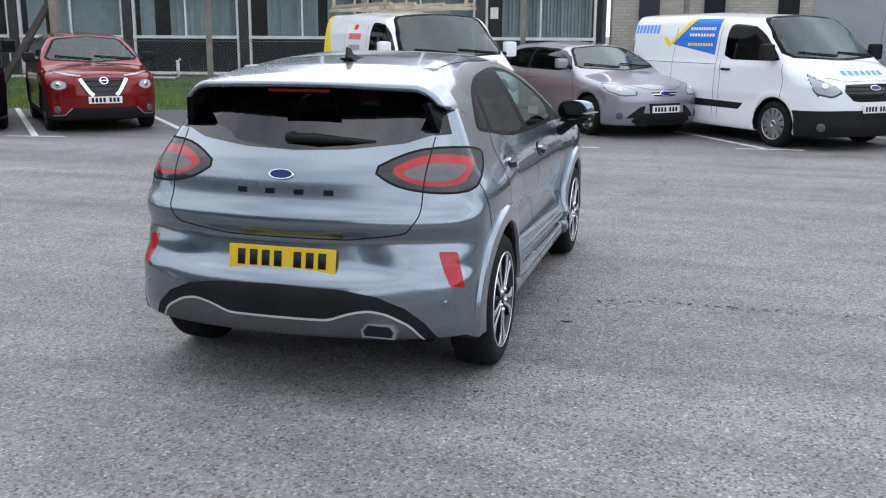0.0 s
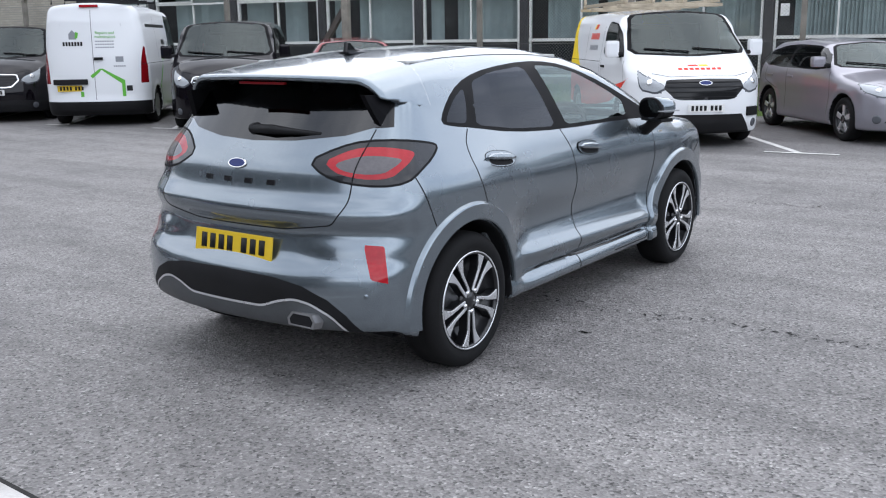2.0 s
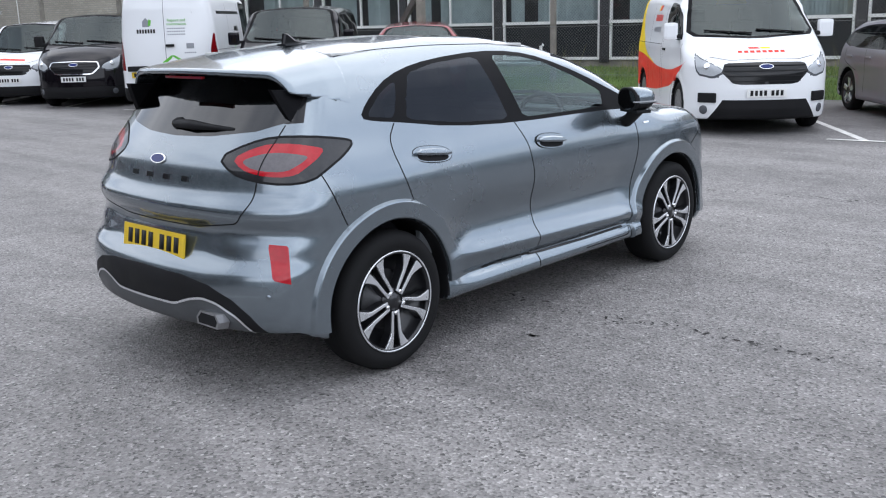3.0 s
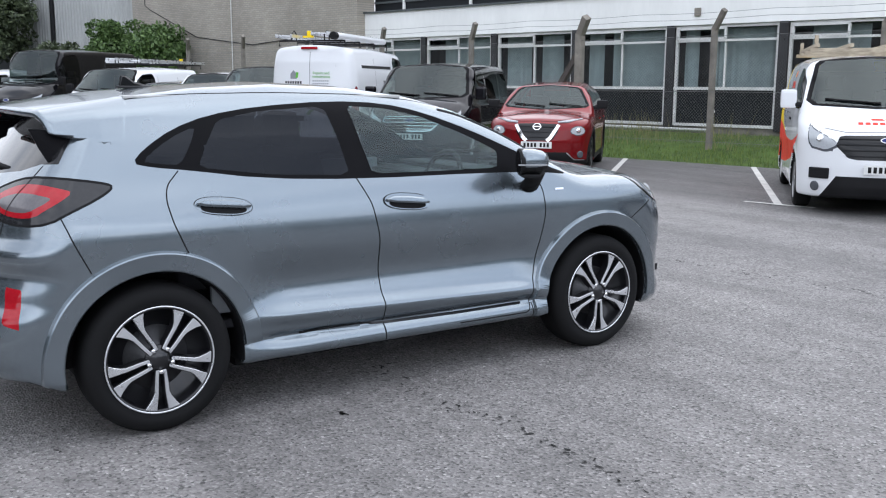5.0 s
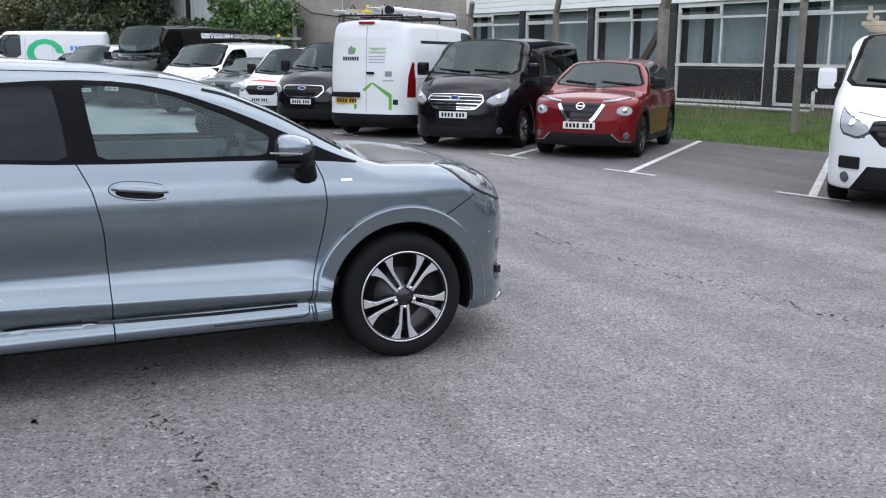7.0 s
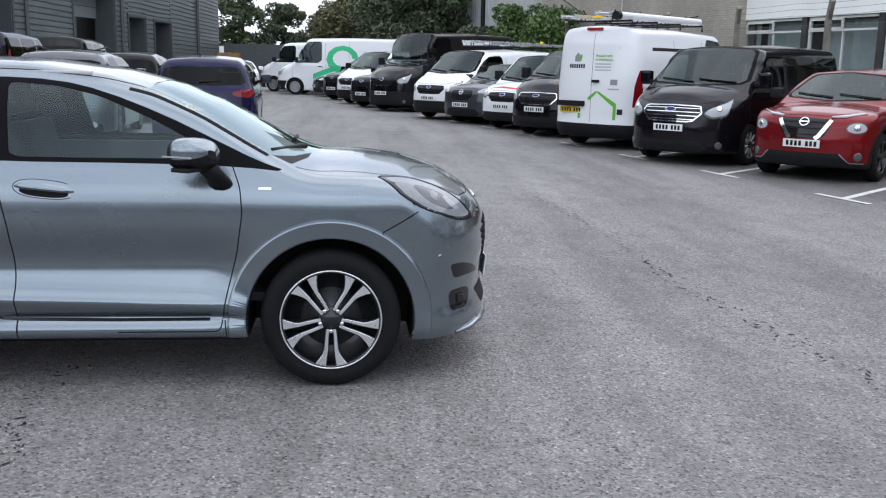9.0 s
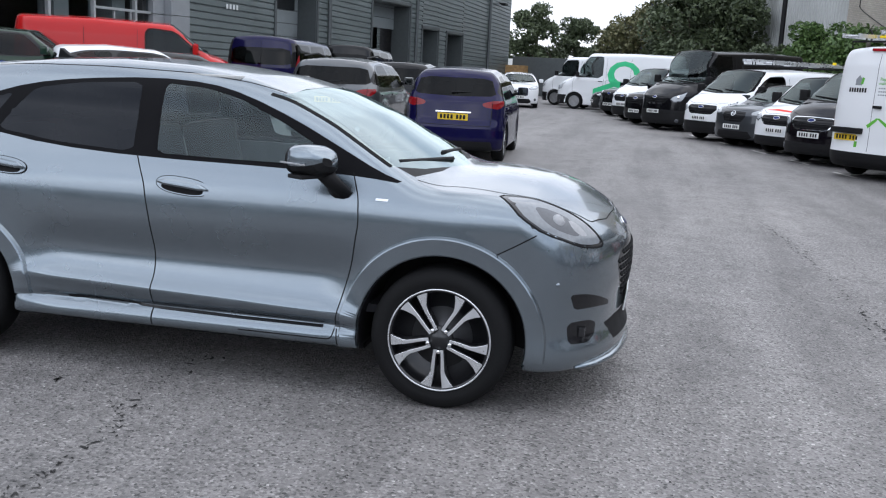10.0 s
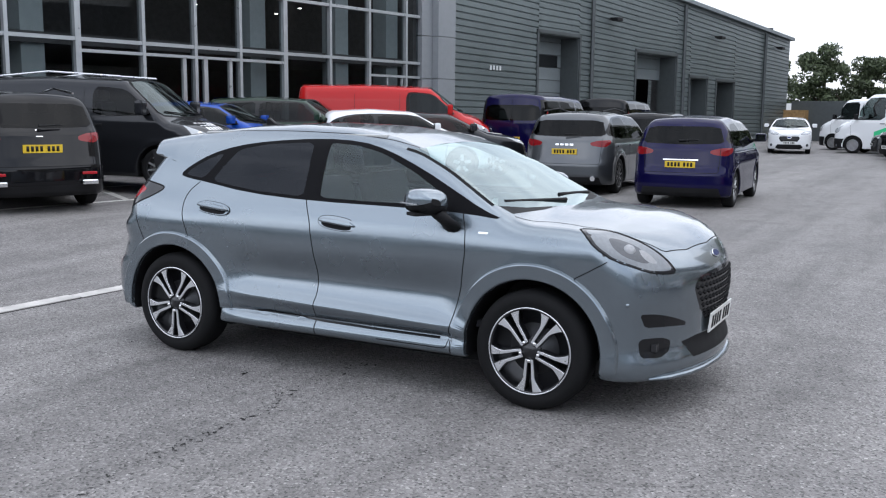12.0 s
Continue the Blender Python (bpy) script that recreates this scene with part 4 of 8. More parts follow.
def build_fence():
    fence = thing("chain_link_fence", FENCE, "chain-link fence with cranked concrete posts and barbed wire", "fence")
    first = -5
    for k in range(first, 5):
        x = 0.85 + 3.45 * k
        big = k == 0
        w = 0.17 if big else 0.11
        p = piece("post", join(block(w, w, 2.62, x, 0, 0.1, 0.012), moved(block(w * 0.95, w * 0.95, 0.52, 0, 0, 0, 0.012), Matrix.Translation((x, 0.0, 2.68)) @ Matrix.Rotation(radians(38), 4, "Y") @ Matrix.Rotation(radians(20), 4, "X"))), CONCRETE, fence)
        if big:
            piece("brace", moved(block(0.13, 0.13, 2.6, 0, 0, 0, 0.01), Matrix.Translation((x - 1.54, 0.1, 0.22)) @ Matrix.Rotation(radians(35), 4, "Y")), DARK_TIMBER, fence)
    x0, x1 = 0.85 + 3.45 * first, 0.85 + 3.45 * 4
    for z, dx, dy in ((2.78, 0.08, -0.04), (2.92, 0.2, -0.08), (3.05, 0.30, -0.11)):
        pts = [(x0 + dx + (x1 - x0) * i / 40, dy, z - 0.03 * math.sin(math.pi * ((i * 10 / 40) % 1))) for i in range(41)]
        piece("barbed_wire", tube(pts, 0.004, 4), WIRE, fence)
    for z in (0.35, 1.4, 2.55):
        piece("line_wire", tube([(x0, -0.06, z), (x1, -0.06, z)], 0.004, 4), WIRE, fence)
    v, f = [], []
    pitch, z0, z1 = 0.07, 0.3, 2.55
    n = int((x1 - x0) / pitch)
    run = z1 - z0
    for s in (1, -1):
        for i in range(-int(run / pitch), n + int(run / pitch)):
            a = x0 + i * pitch
            b = a + s * run
            za, zb = z0, z1
            lo, hi = x0, x1
            if (a < lo and b < lo) or (a > hi and b > hi):
                continue
            t0, t1 = 0.0, 1.0
            if a < lo:
                t0 = (lo - a) / (b - a)
            if a > hi:
                t0 = (hi - a) / (b - a)
            if b > hi:
                t1 = (hi - a) / (b - a)
            if b < lo:
                t1 = (lo - a) / (b - a)
            p, q = (a + (b - a) * t0, z0 + run * t0), (a + (b - a) * t1, z0 + run * t1)
            k = len(v)
            w = 0.0022
            v += [(p[0] - w, -0.06 + 0.002 * s, p[1]), (p[0] + w, -0.06 + 0.002 * s, p[1]), (q[0] + w, -0.06 + 0.002 * s, q[1]), (q[0] - w, -0.06 + 0.002 * s, q[1])]
            f.append((k, k + 1, k + 2, k + 3))
    tagged(piece("wire_mesh", (v, f), WIRE, fence), kind="stuff")


build_fence()

# ---- bay markings ----
def stripe(a, b, w, z=0.004):
    a, b = Vector(a), Vector(b)
    d = (b - a).normalized()
    s = Vector((-d.y, d.x)) * w / 2
    n = max(1, int((b - a).length / 0.5))
    v = []
    for i in range(n + 1):
        p = a + (b - a) * i / n
        for q in (p + s, p - s):
            v.append((q.x, q.y, ground_height(q.x, q.y) + z))
    return v, [(2 * i, 2 * i + 1, 2 * i + 3, 2 * i + 2) for i in range(n)]


def bay_mark(name, p, deg, length, bar, bar_deg, width=0.10):
    d = Vector((math.cos(radians(deg)), math.sin(radians(deg))))
    e = Vector((math.cos(radians(bar_deg)), math.sin(radians(bar_deg))))
    p = Vector(p)
    geo = [stripe(p, p + d * length, width)]
    if bar:
        geo.append(stripe(p - e * bar * 0.5, p + e * bar * 0.5, width * 0.9, 0.008))
    ob = new(name, mesh_of(name, *join(*geo), WHITE_LINE))
    tagged(ob, "worn white parking bay line with a cross bar", "road marking", "bay lines", "structure")


for k, p in enumerate([(-2.93, 9.28), (-5.74, 8.69), (-8.32, 8.15), (-10.85, 7.60), (-13.46, 7.10), (-15.78, 6.66), (-18.05, 6.12), (-20.5, 5.54), (-23.1, 4.88), (-25.6, 4.3), (-28.1, 3.7), (-30.6, 3.1), (-33.2, 2.5)]):
    bay_mark("bay_line", p, 131.5, 6.0, 0.95, 12.4)
bay_mark("bay_line", (-0.15, 9.32), 126, 5.5, 0.95, 8)
bay_mark("bay_line", (2.70, 9.90), 121.5, 5.5, 0.95, 5)
bay_mark("bay_line", (5.6, 10.4), 121, 5.5, 0.95, 5)


def edging():
    """A row of flush concrete edging stones across the lane."""
    row = thing("edging", Matrix.Translation((-1.92, -2.04, 0)) @ Matrix.Rotation(radians(-2.0), 4, "Z"), "row of flush pale concrete edging stones across the lane", "edging", "", "structure")
    v, f = block(0.905, 0.17, 0.06, 0.4525, 0, -0.051, 0.006)
    stone = mesh_of("edging_stone", v, f, EDGING, smooth=False)
    for k in range(8):
        part("edging_stone", stone, None, row, at=Matrix.Translation((0.925 * k, 0.004 * math.sin(2.1 * k), 0.002 * math.cos(3.7 * k))))
    piece("joint_dirt", block(7.4, 0.215, 0.03, 3.7, 0, -0.028), CRACK, row)


edging()
for a, b in (((-2.4, -7.25), (-9.5, -6.4)), ((-5.2, -6.92), (-7.6, -12.0)), ((-3.0, -7.15), (-5.0, -12.0)), ((-5.25, -7.0), (-6.6, -9.7)), ((-6.0, -8.5), (-9.0, -8.2)), ((-8.6, -6.5), (-10.6, -11.5)), ((-11.6, -6.2), (-13.4, -11.0))):
    ob = new("bay_line", mesh_of("bay_line", *stripe(a, b, 0.10), WHITE_LINE))
    tagged(ob, "worn pale parking bay line by the showroom", "road marking", "bay lines", "structure")

# ---- showroom and workshop ----
SHED = lot_frame((-22.0, -11.0), -8.8 + 180)     # x runs away from the junction along the workshop, y into the building


def eave(x):
    return 6.2 + 0.05 * (36 - x)


def build_shed():
    s = setting("wall_workshop", SHED, "grey-green ribbed steel workshop with roller doors and downpipes", "industrial building")
    doors = [(6.63, 9.74, 4.65), (14.9, 19.2, 4.38), (20.9, 23.1, 3.45), (24.4, 26.9, 3.38)]
    x = 0.95
    spans = []
    for a, b, z in doors:
        spans.append((x, a, 0.0))
        spans.append((a, b, z))
        x = b
    spans.append((x, 36.0, 0.0))
    for a, b, z in spans:
        piece("cladding", corrugated(a, b, z, eave(a), 0.23, 0.05, slope=eave(b) / 1.0 * 0 + (-0.05)), SIDING, s)
    for a, b, z in doors:
        piece("door_reveal", join(block(0.10, 0.9, z, a - 0.0, 0.40, 0), block(0.10, 0.9, z, b, 0.40, 0), block(b - a + 0.3, 0.9, 0.12, (a + b) / 2, 0.40, z - 0.04)), SIDING_TRIM, s)
        piece("door_flashing", join(block(0.12, 0.08, z + 0.1, a - 0.06, -0.06, 0), block(0.12, 0.08, z + 0.1, b + 0.06, -0.06, 0), block(b - a + 0.24, 0.08, 0.12, (a + b) / 2, -0.06, z)), SIDING_TRIM, s)
    d = piece("roller_door", join(*[block(3.0, 0.08, 0.48, 8.18, 0.8, 1.95 + 0.5 * i, 0.01) for i in range(6)]), SHUTTER, s, "grey sectional door with a window strip")
    piece("door_window", block(2.4, 0.03, 0.46, 8.18, 0.75, 3.46), SPANDREL, d)
    piece("roller_door", join(*[block(4.2, 0.08, 0.48, 17.05, 0.8, 3.25 + 0.5 * i, 0.01) for i in range(3)]), SHUTTER, s, "half-raised sectional door")
    piece("roller_door", block(2.2, 0.08, 3.4, 22.0, 0.8, 0), SHUTTER, s, "closed grey door")
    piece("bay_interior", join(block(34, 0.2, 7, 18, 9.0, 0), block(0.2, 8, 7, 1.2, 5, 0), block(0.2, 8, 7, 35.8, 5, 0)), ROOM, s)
    piece("machine", join(block(1.5, 0.9, 1.6, 16.9, 4.0, 0.4, 0.03), block(0.5, 0.5, 2.2, 15.6, 4.6, 0, 0.03)), SHOW_WHITE, s, "pale equipment inside the open bay")
    for p in (10.75, 20.0, 31.5):
        piece("downpipe", tube([(p, -0.12, 0), (p, -0.12, eave(p) - 0.1)], 0.085, 8), SIDING_TRIM, s)
    for p in (12.4, 24.0, 33.5):
        l = piece("wall_lamp", join(block(0.5, 0.3, 0.14, p, -0.35, 5.5, 0.02), block(0.1, 0.3, 0.08, p, -0.15, 5.58)), TRIM, s)
    piece("sign_bars", join(*[block(0.10, 0.02, 0.16, 3.45 + 0.2 * i, -0.07, 3.12) for i in range(4)]), SHOW_WHITE, s)
    v = []
    for xx in (0.9, 36.2):
        v += [(xx, -0.28, eave(xx) - 0.02), (xx, -0.28, eave(xx) + 0.16), (xx, 0.4, eave(xx) + 0.2), (xx, 0.4, eave(xx) - 0.02)]
    piece("gutter", (v, [(0, 4, 5, 1), (1, 5, 6, 2), (2, 6, 7, 3), (3, 7, 4, 0), (0, 1, 2, 3), (4, 7, 6, 5)]), SHUTTER, s)
    piece("roof", ([(0.9, 0.3, eave(0.9) + 0.15), (36.2, 0.3, eave(36.2) + 0.15), (36.2, 22, eave(36.2) + 1.6), (0.9, 22, eave(0.9) + 1.6)], [(0, 1, 2, 3)]), SIDING_TRIM, s)
    piece("end_wall", moved(corrugated(0, 22, 0, 6.2, 0.23, 0.05), Matrix.Translation((36.1, 0, 0)) @ Matrix.Rotation(radians(90), 4, "Z")), SIDING, s)
    # the showroom
    g = setting("wall_showroom", SHED, "glazed showroom front with silver mullions and grey end panels", "showroom")
    for z in (0.0, 1.35, 2.7, 4.05, 5.4):
        piece("end_panel", block(0.92, 0.5, 1.335, 0.45, -0.15, z, 0.008), PANEL, g)
        piece("end_panel", block(0.52, 0.4, 1.335, -0.28, 0.05, z, 0.008), SIDING_TRIM if False else PANEL, g)
    posts = [-1.23, -2.96, -4.64, -6.40, -7.98, -9.42, -10.93, -12.64, -14.29, -15.95, -17.6, -19.25]
    for p in posts:
        piece("mullion", block(0.085 if p not in (-12.64, -6.40) else 0.14, 0.18, 8.0, p, 0.0, 0.0), MULLION, g)
    for z, a, b, t in ((0.0, -20, -0.55, 0.12), (3.12, -20, -0.55, 0.085), (2.88, -12.64, -6.4, 0.07), (4.58, -20, -0.55, 0.085), (6.1, -20, -0.55, 0.09), (2.68, -2.96, -0.55, 0.07)):
        piece("transom", block(b - a, 0.15, t, (a + b) / 2, 0.0, z), MULLION, g)
    ends = [-0.55] + posts
    for a, b in zip(ends, ends[1:]):
        for z0, z1 in ((0.1, 3.12), (3.2, 4.58), (4.66, 6.1), (6.2, 8.0)):
            piece("pane", ([(a, 0.02, z0), (b, 0.02, z0), (b, 0.02, z1), (a, 0.02, z1)], [(0, 1, 2, 3)]), SHOW_GLASS, g)
    piece("door_frame", join(block(0.10, 0.1, 2.9, -9.75, 0.0, 0), block(0.10, 0.1, 2.9, -8.3, 0.0, 0), block(0.12, 0.1, 2.9, -9.1, 0, 0)), MULLION, g)
    piece("side_door", join(block(0.06, 0.08, 2.7, -2.1, 0.0, 0), block(0.06, 0.08, 2.7, -1.4, 0.0, 0)), MULLION, g)
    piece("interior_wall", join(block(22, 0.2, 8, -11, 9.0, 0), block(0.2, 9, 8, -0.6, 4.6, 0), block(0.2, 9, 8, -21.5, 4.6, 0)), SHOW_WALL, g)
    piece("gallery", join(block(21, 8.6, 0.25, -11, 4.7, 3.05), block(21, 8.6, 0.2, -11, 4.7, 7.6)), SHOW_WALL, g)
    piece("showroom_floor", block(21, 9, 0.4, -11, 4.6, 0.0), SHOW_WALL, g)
    for x in (-13.4, -6.9, -3.6, -17.5, -1.3):
        piece("interior_column", block(0.55, 0.55, 7.6, x, 0.75, 0.05), SHOW_WHITE, g)
    piece("red_banner", block(3.0, 0.06, 1.5, -7.6, 4.0, 0.4), DECAL_RED, g)
    piece("blue_display", block(1.2, 0.5, 1.8, -5.6, 3.0, 0.2, 0.03), DISPLAY_BLUE, g)
    for x in (-3.5, -7.0, -10.0, -13.0, -16.0):
        for y in (2.0, 4.0, 6.0):
            piece("spot_lamp", revolve([(0.06, -0.01), (0.06, 0.01), (0.001, 0.012)], 10, Matrix.Translation((x + 0.4 * y, y, 5.0)) @ Matrix.Rotation(radians(90), 4, "Y")), SPOT, g)


DECAL_RED = surface("red_banner_fabric", (0.4, 0.02, 0.02), 0.7, relief=0)
DISPLAY_BLUE = surface("blue_display_board", (0.03, 0.03, 0.3), 0.5, relief=0)
SPOT, _n, _l, _b = nodes("spot_lamp")
_b.inputs["Emission Color"].default_value, _b.inputs["Emission Strength"].default_value = (1, 0.95, 0.85, 1), 6.0
build_shed()


# ---- trees and the far end of the lane ----
def tree(name, label, x, y, high, spread, material, rng, leaves=5200, trunk=0.3, low=0.2, size=0.22):
    t = thing(name, Matrix.Translation((x, y, 0)), label, "tree")
    piece("trunk", tube([(0, 0, -0.1), (0.1, 0, high * 0.3), (0.0, 0.15, high * 0.6)], [trunk, trunk * 0.7, trunk * 0.4], 8), BARK, t, smooth=True)
    clumps = []
    for k in range(44):
        a, r = rng.uniform(0, 6.28), spread * math.sqrt(rng.random()) * 0.8
        h = high * (low + (0.93 - low) * rng.random())
        r *= 1.0 - 0.55 * max(0, (h / high - 0.6) / 0.4)
        clumps.append((r * math.cos(a), r * math.sin(a), h, spread * rng.uniform(0.18, 0.36)))
    limbs = [tube([(0, 0, high * 0.3), (c[0] * 0.5, c[1] * 0.5, high * 0.4 + c[2] * 0.15), c[:3]], [trunk * 0.35, trunk * 0.2, 0.03], 5) for c in clumps[:9]]
    for l in limbs:
        piece("limb", l, BARK, t)
    n = leaves
    ci = np.array([clumps[rng.randrange(len(clumps))] for _ in range(n)])
    g = np.random.RandomState(int(abs(x * 10)) + 1)
    d = g.normal(size=(n, 3))
    d /= np.linalg.norm(d, axis=1)[:, None]
    p = ci[:, :3] + d * (ci[:, 3] * g.uniform(0.3, 1.0, n) ** 0.5)[:, None] * np.array((1, 1, 0.8))
    u = g.normal(size=(n, 3))
    u /= np.linalg.norm(u, axis=1)[:, None]
    w = np.cross(u, g.normal(size=(n, 3)))
    w /= np.linalg.norm(w, axis=1)[:, None]
    s = (size * g.uniform(0.6, 1.4, n))[:, None]
    v = np.stack([p - u * s, p + w * s * 0.5, p + u * s, p - w * s * 0.5], 1).reshape(-1, 3)
    f = np.arange(4 * n).reshape(-1, 4)
    tagged(part("crown", mesh_of("crown", v, f, material, smooth=False), None, t), kind="stuff")
    return t


rng = random.Random(21)
for x, y, h, s in ((-92, -13.5, 8.2, 3.6), (-90, -7.5, 8.0, 3.4), (-95, -3.5, 7.0, 3.0), (-88, -19, 7.5, 3.4), (-94, 1.0, 6.4, 3.0)):
    tree("tree", "dark leafy tree beyond the lane's end", x, y, h, s, LEAVES, rng, 14000, 0.3, 0.05, 0.17)
tree("tree", "large dark tree behind the parked vans", -52.5, 6.3, 7.6, 4.3, LEAVES, rng, 30000, 0.35, 0.08, 0.13)
tree("tree", "olive-tinted tree beside the large dark one", -62, 3.8, 6.6, 4.4, LEAVES_AUTUMN, rng, 22000, 0.3, 0.08, 0.13)
tree("bush", "round green bush against the warehouse wall", -37.6, 10.4, 4.1, 2.0, LEAVES_BUSH, rng, 20000, 0.12, 0.2, 0.095)
tree("bush", "small green bush against the warehouse wall", -35.0, 11.3, 3.9, 1.6, LEAVES_BUSH, rng, 9000, 0.1, 0.25, 0.095)
tree("bush", "low dark hedge behind the vans", -43.5, 9.3, 3.2, 2.8, LEAVES, rng, 16000, 0.1, 0.15, 0.11)
far = setting("wall_far", Matrix.Translation((-70, -6, 0)) @ Matrix.Rotation(radians(84), 4, "Z"), "low white boundary wall at the lane's end", "wall")
piece("boundary_wall", block(40, 0.25, 2.5, 0, 0, 0), WHITE_BAND, far)
cont = thing("storage_container", Matrix.Translation((-60, -3.2, 0)) @ Matrix.Rotation(radians(84), 4, "Z"), "dark grey storage container at the lane's end", "container")
piece("container_body", block(6.0, 2.4, 2.5, 1.2, -1.0, 0, 0.02), SIDING_TRIM, cont)
piece("container_doors", join(*[block(0.9, 0.05, 2.2, -1.2 + i * 1.0, 0.23, 0.12, 0.01) for i in range(4)]), SHUTTER, cont)
crate = thing("timber_crate", Matrix.Translation((-57.5, -4.9, 0)) @ Matrix.Rotation(radians(84), 4, "Z"), "stacked brown timber crates by the container", "crate")
for i in range(3):
    piece("crate_tier", block(1.4, 1.0, 0.62, 0, 0, 0.66 * i, 0.02), surface("brown_crate_wood", (0.35, 0.22, 0.10), 0.8, vary=0.25) if i == 0 else bpy.data.materials["brown_crate_wood"], crate)
house = thing("gabled_building", Matrix.Translation((-84, 3.5, 0)) @ Matrix.Rotation(radians(84), 4, "Z"), "far building with a dark blue gable", "building")
piece("gable_wall", ([(-4, 0, 0), (4, 0, 0), (4, 0, 5.2), (0, 0, 8.2), (-4, 0, 5.2), (-4, 9, 0), (4, 9, 0), (4, 9, 5.2), (0, 9, 8.2), (-4, 9, 5.2)], [(4, 3, 2, 1, 0), (5, 6, 7, 8, 9), (0, 5, 9, 4), (1, 2, 7, 6)]), surface("blue_gable", (0.05, 0.06, 0.10), 0.6), house)
piece("gable_roof", ([(0, -0.3, 8.3), (4.4, -0.3, 5.0), (4.4, 9.3, 5.0), (0, 9.3, 8.3), (-4.4, -0.3, 5.0), (-4.4, 9.3, 5.0)], [(0, 1, 2, 3), (4, 0, 3, 5)]), PALE_SIDING, house)
back = setting("wall_south", Matrix.Translation((10, -34, 0)), "plain wall closing the yard behind the camera", "wall")
piece("yard_wall", join(block(60, 0.3, 3.0, 0, 0, 0), block(0.3, 60, 3.0, 30, 30, 0)), BRICK, back)

# ---- wheels ----
def spoke_arm(side):
    o = [(0.046, 0.009), (0.080, 0.0125), (0.150, 0.016), (0.185, 0.020), (0.236, 0.027), (0.222, 0.083), (0.198, 0.061), (0.168, 0.041), (0.148, 0.033), (0.080, 0.027), (0.046, 0.023)]
    return [(r, side * t) for r, t in o]


def wheel_meshes(tyre_r, rim_r, width, style, dark, bright):
    """Tyre, rim, spokes and hub; the outer face looks along +x, the tyre's outer wall is at x = 0."""
    w, r, k = width, tyre_r, rim_r
    tyre = revolve([(k - 0.004, -0.012), (k + 0.008, -0.004), (k + 0.03, 0.0), (r - 0.05, 0.002), (r - 0.022, -0.008), (r - 0.006, -0.026), (r, -0.05), (r, -w * 0.5), (r, -w + 0.05), (r - 0.006, -w + 0.026),
                    (r - 0.05, -w), (k, -w + 0.01)], 56)
    grooves = [revolve([(r + 0.0006, -w * q - 0.004), (r + 0.0006, -w * q + 0.004)], 56) for q in (0.3, 0.43, 0.57, 0.7)]
    rim = revolve([(k + 0.002, -0.004), (k - 0.003, -0.001), (k - 0.012, -0.004), (k - 0.016, -0.02), (k - 0.022, -0.08), (0.06, -0.095), (0.001, -0.095)], 56)
    disc = revolve([(k * 0.66, -0.075), (k * 0.66, -0.068), (k * 0.30, -0.068), (k * 0.28, -0.05), (0.001, -0.05)], 40)
    arms, back = [], []
    if style == "twin":
        for i in range(5):
            for s in (-1, 1):
                m = pose(-0.028, 0, 0, 0, 0, 0) @ Matrix.Rotation(math.radians(-90 + 72 * i), 4, "X") @ Matrix(((0, 0, 1, 0), (1, 0, 0, 0), (0, 1, 0, 0), (0, 0, 0, 1)))
                arms.append(prism(spoke_arm(s), 0.006, m @ Matrix.Translation((0, 0, 0.018)), 0.0015))
                back.append(prism([(q[0], q[1] * 1.0 + s * (0.003 if k > 4 else -0.003)) for k, q in enumerate(spoke_arm(s))], 0.045, m @ Matrix.Translation((0, 0, -0.028))))
    else:
        count, half = {"five": (5, 0.030), "ten": (10, 0.012), "steel": (12, 0.028)}[style]
        for i in range(count):
            m = pose(-0.03, 0, 0, 0, 0, 0) @ Matrix.Rotation(2 * math.pi * (i + 0.25) / count, 4, "X") @ Matrix(((0, 0, 1, 0), (1, 0, 0, 0), (0, 1, 0, 0), (0, 0, 0, 1)))
            arms.append(prism([(0.04, -half), (k * 0.97, -half * 1.25), (k * 0.97, half * 1.25), (0.04, half)], 0.02, m, 0.002))
    hub = revolve([(0.066, -0.03), (0.060, -0.006), (0.034, -0.002), (0.033, -0.006), (0.001, -0.004)], 24)
    nuts = [moved(revolve([(0.009, -0.02), (0.009, 0.0), (0.001, 0.002)], 8), Matrix.Translation((0.0, 0.052 * math.cos(1.2566 * i + 0.3), 0.052 * math.sin(1.2566 * i + 0.3)))) for i in range(5)]
    if style == "twin":
        disc = revolve([(k * 0.60, -0.088), (k * 0.60, -0.082), (k * 0.30, -0.082), (k * 0.28, -0.05), (0.001, -0.05)], 40)
        hub = revolve([(0.066, -0.03), (0.060, -0.018), (0.042, -0.014), (0.034, -0.004), (0.001, -0.003)], 24)
        nuts = [moved(revolve([(0.0105, -0.03), (0.0105, 0.0), (0.006, 0.004), (0.001, 0.004)], 10), Matrix.Translation((0.0, 0.054 * math.cos(1.2566 * i - 1.5708), 0.054 * math.sin(1.2566 * i - 1.5708)))) for i in range(5)]
    return {"pocket": [mesh_of("spoke_pocket", *a, dark, smooth=False) for a in back], "lip": mesh_of("rim_lip", *revolve([(k + 0.003, -0.004), (k + 0.002, 0.0005), (k - 0.004, 0.0005), (k - 0.006, -0.006)], 64), bright),
            "tyre": (mesh_of("tyre", *join(tyre), RUBBER)), "rim": mesh_of("rim", *rim, dark), "disc": mesh_of("brake_disc", *disc, STEEL if style != "twin" else STEEL_DARK),
            "spoke": [mesh_of("spoke", *a, bright, smooth=False) for a in arms], "hub": mesh_of("hub_cap", *hub, dark), "nut": [mesh_of("wheel_nut", *a, CHROME) for a in nuts],
            "groove": mesh_of("tread_groove", *join(*grooves), GAP)}


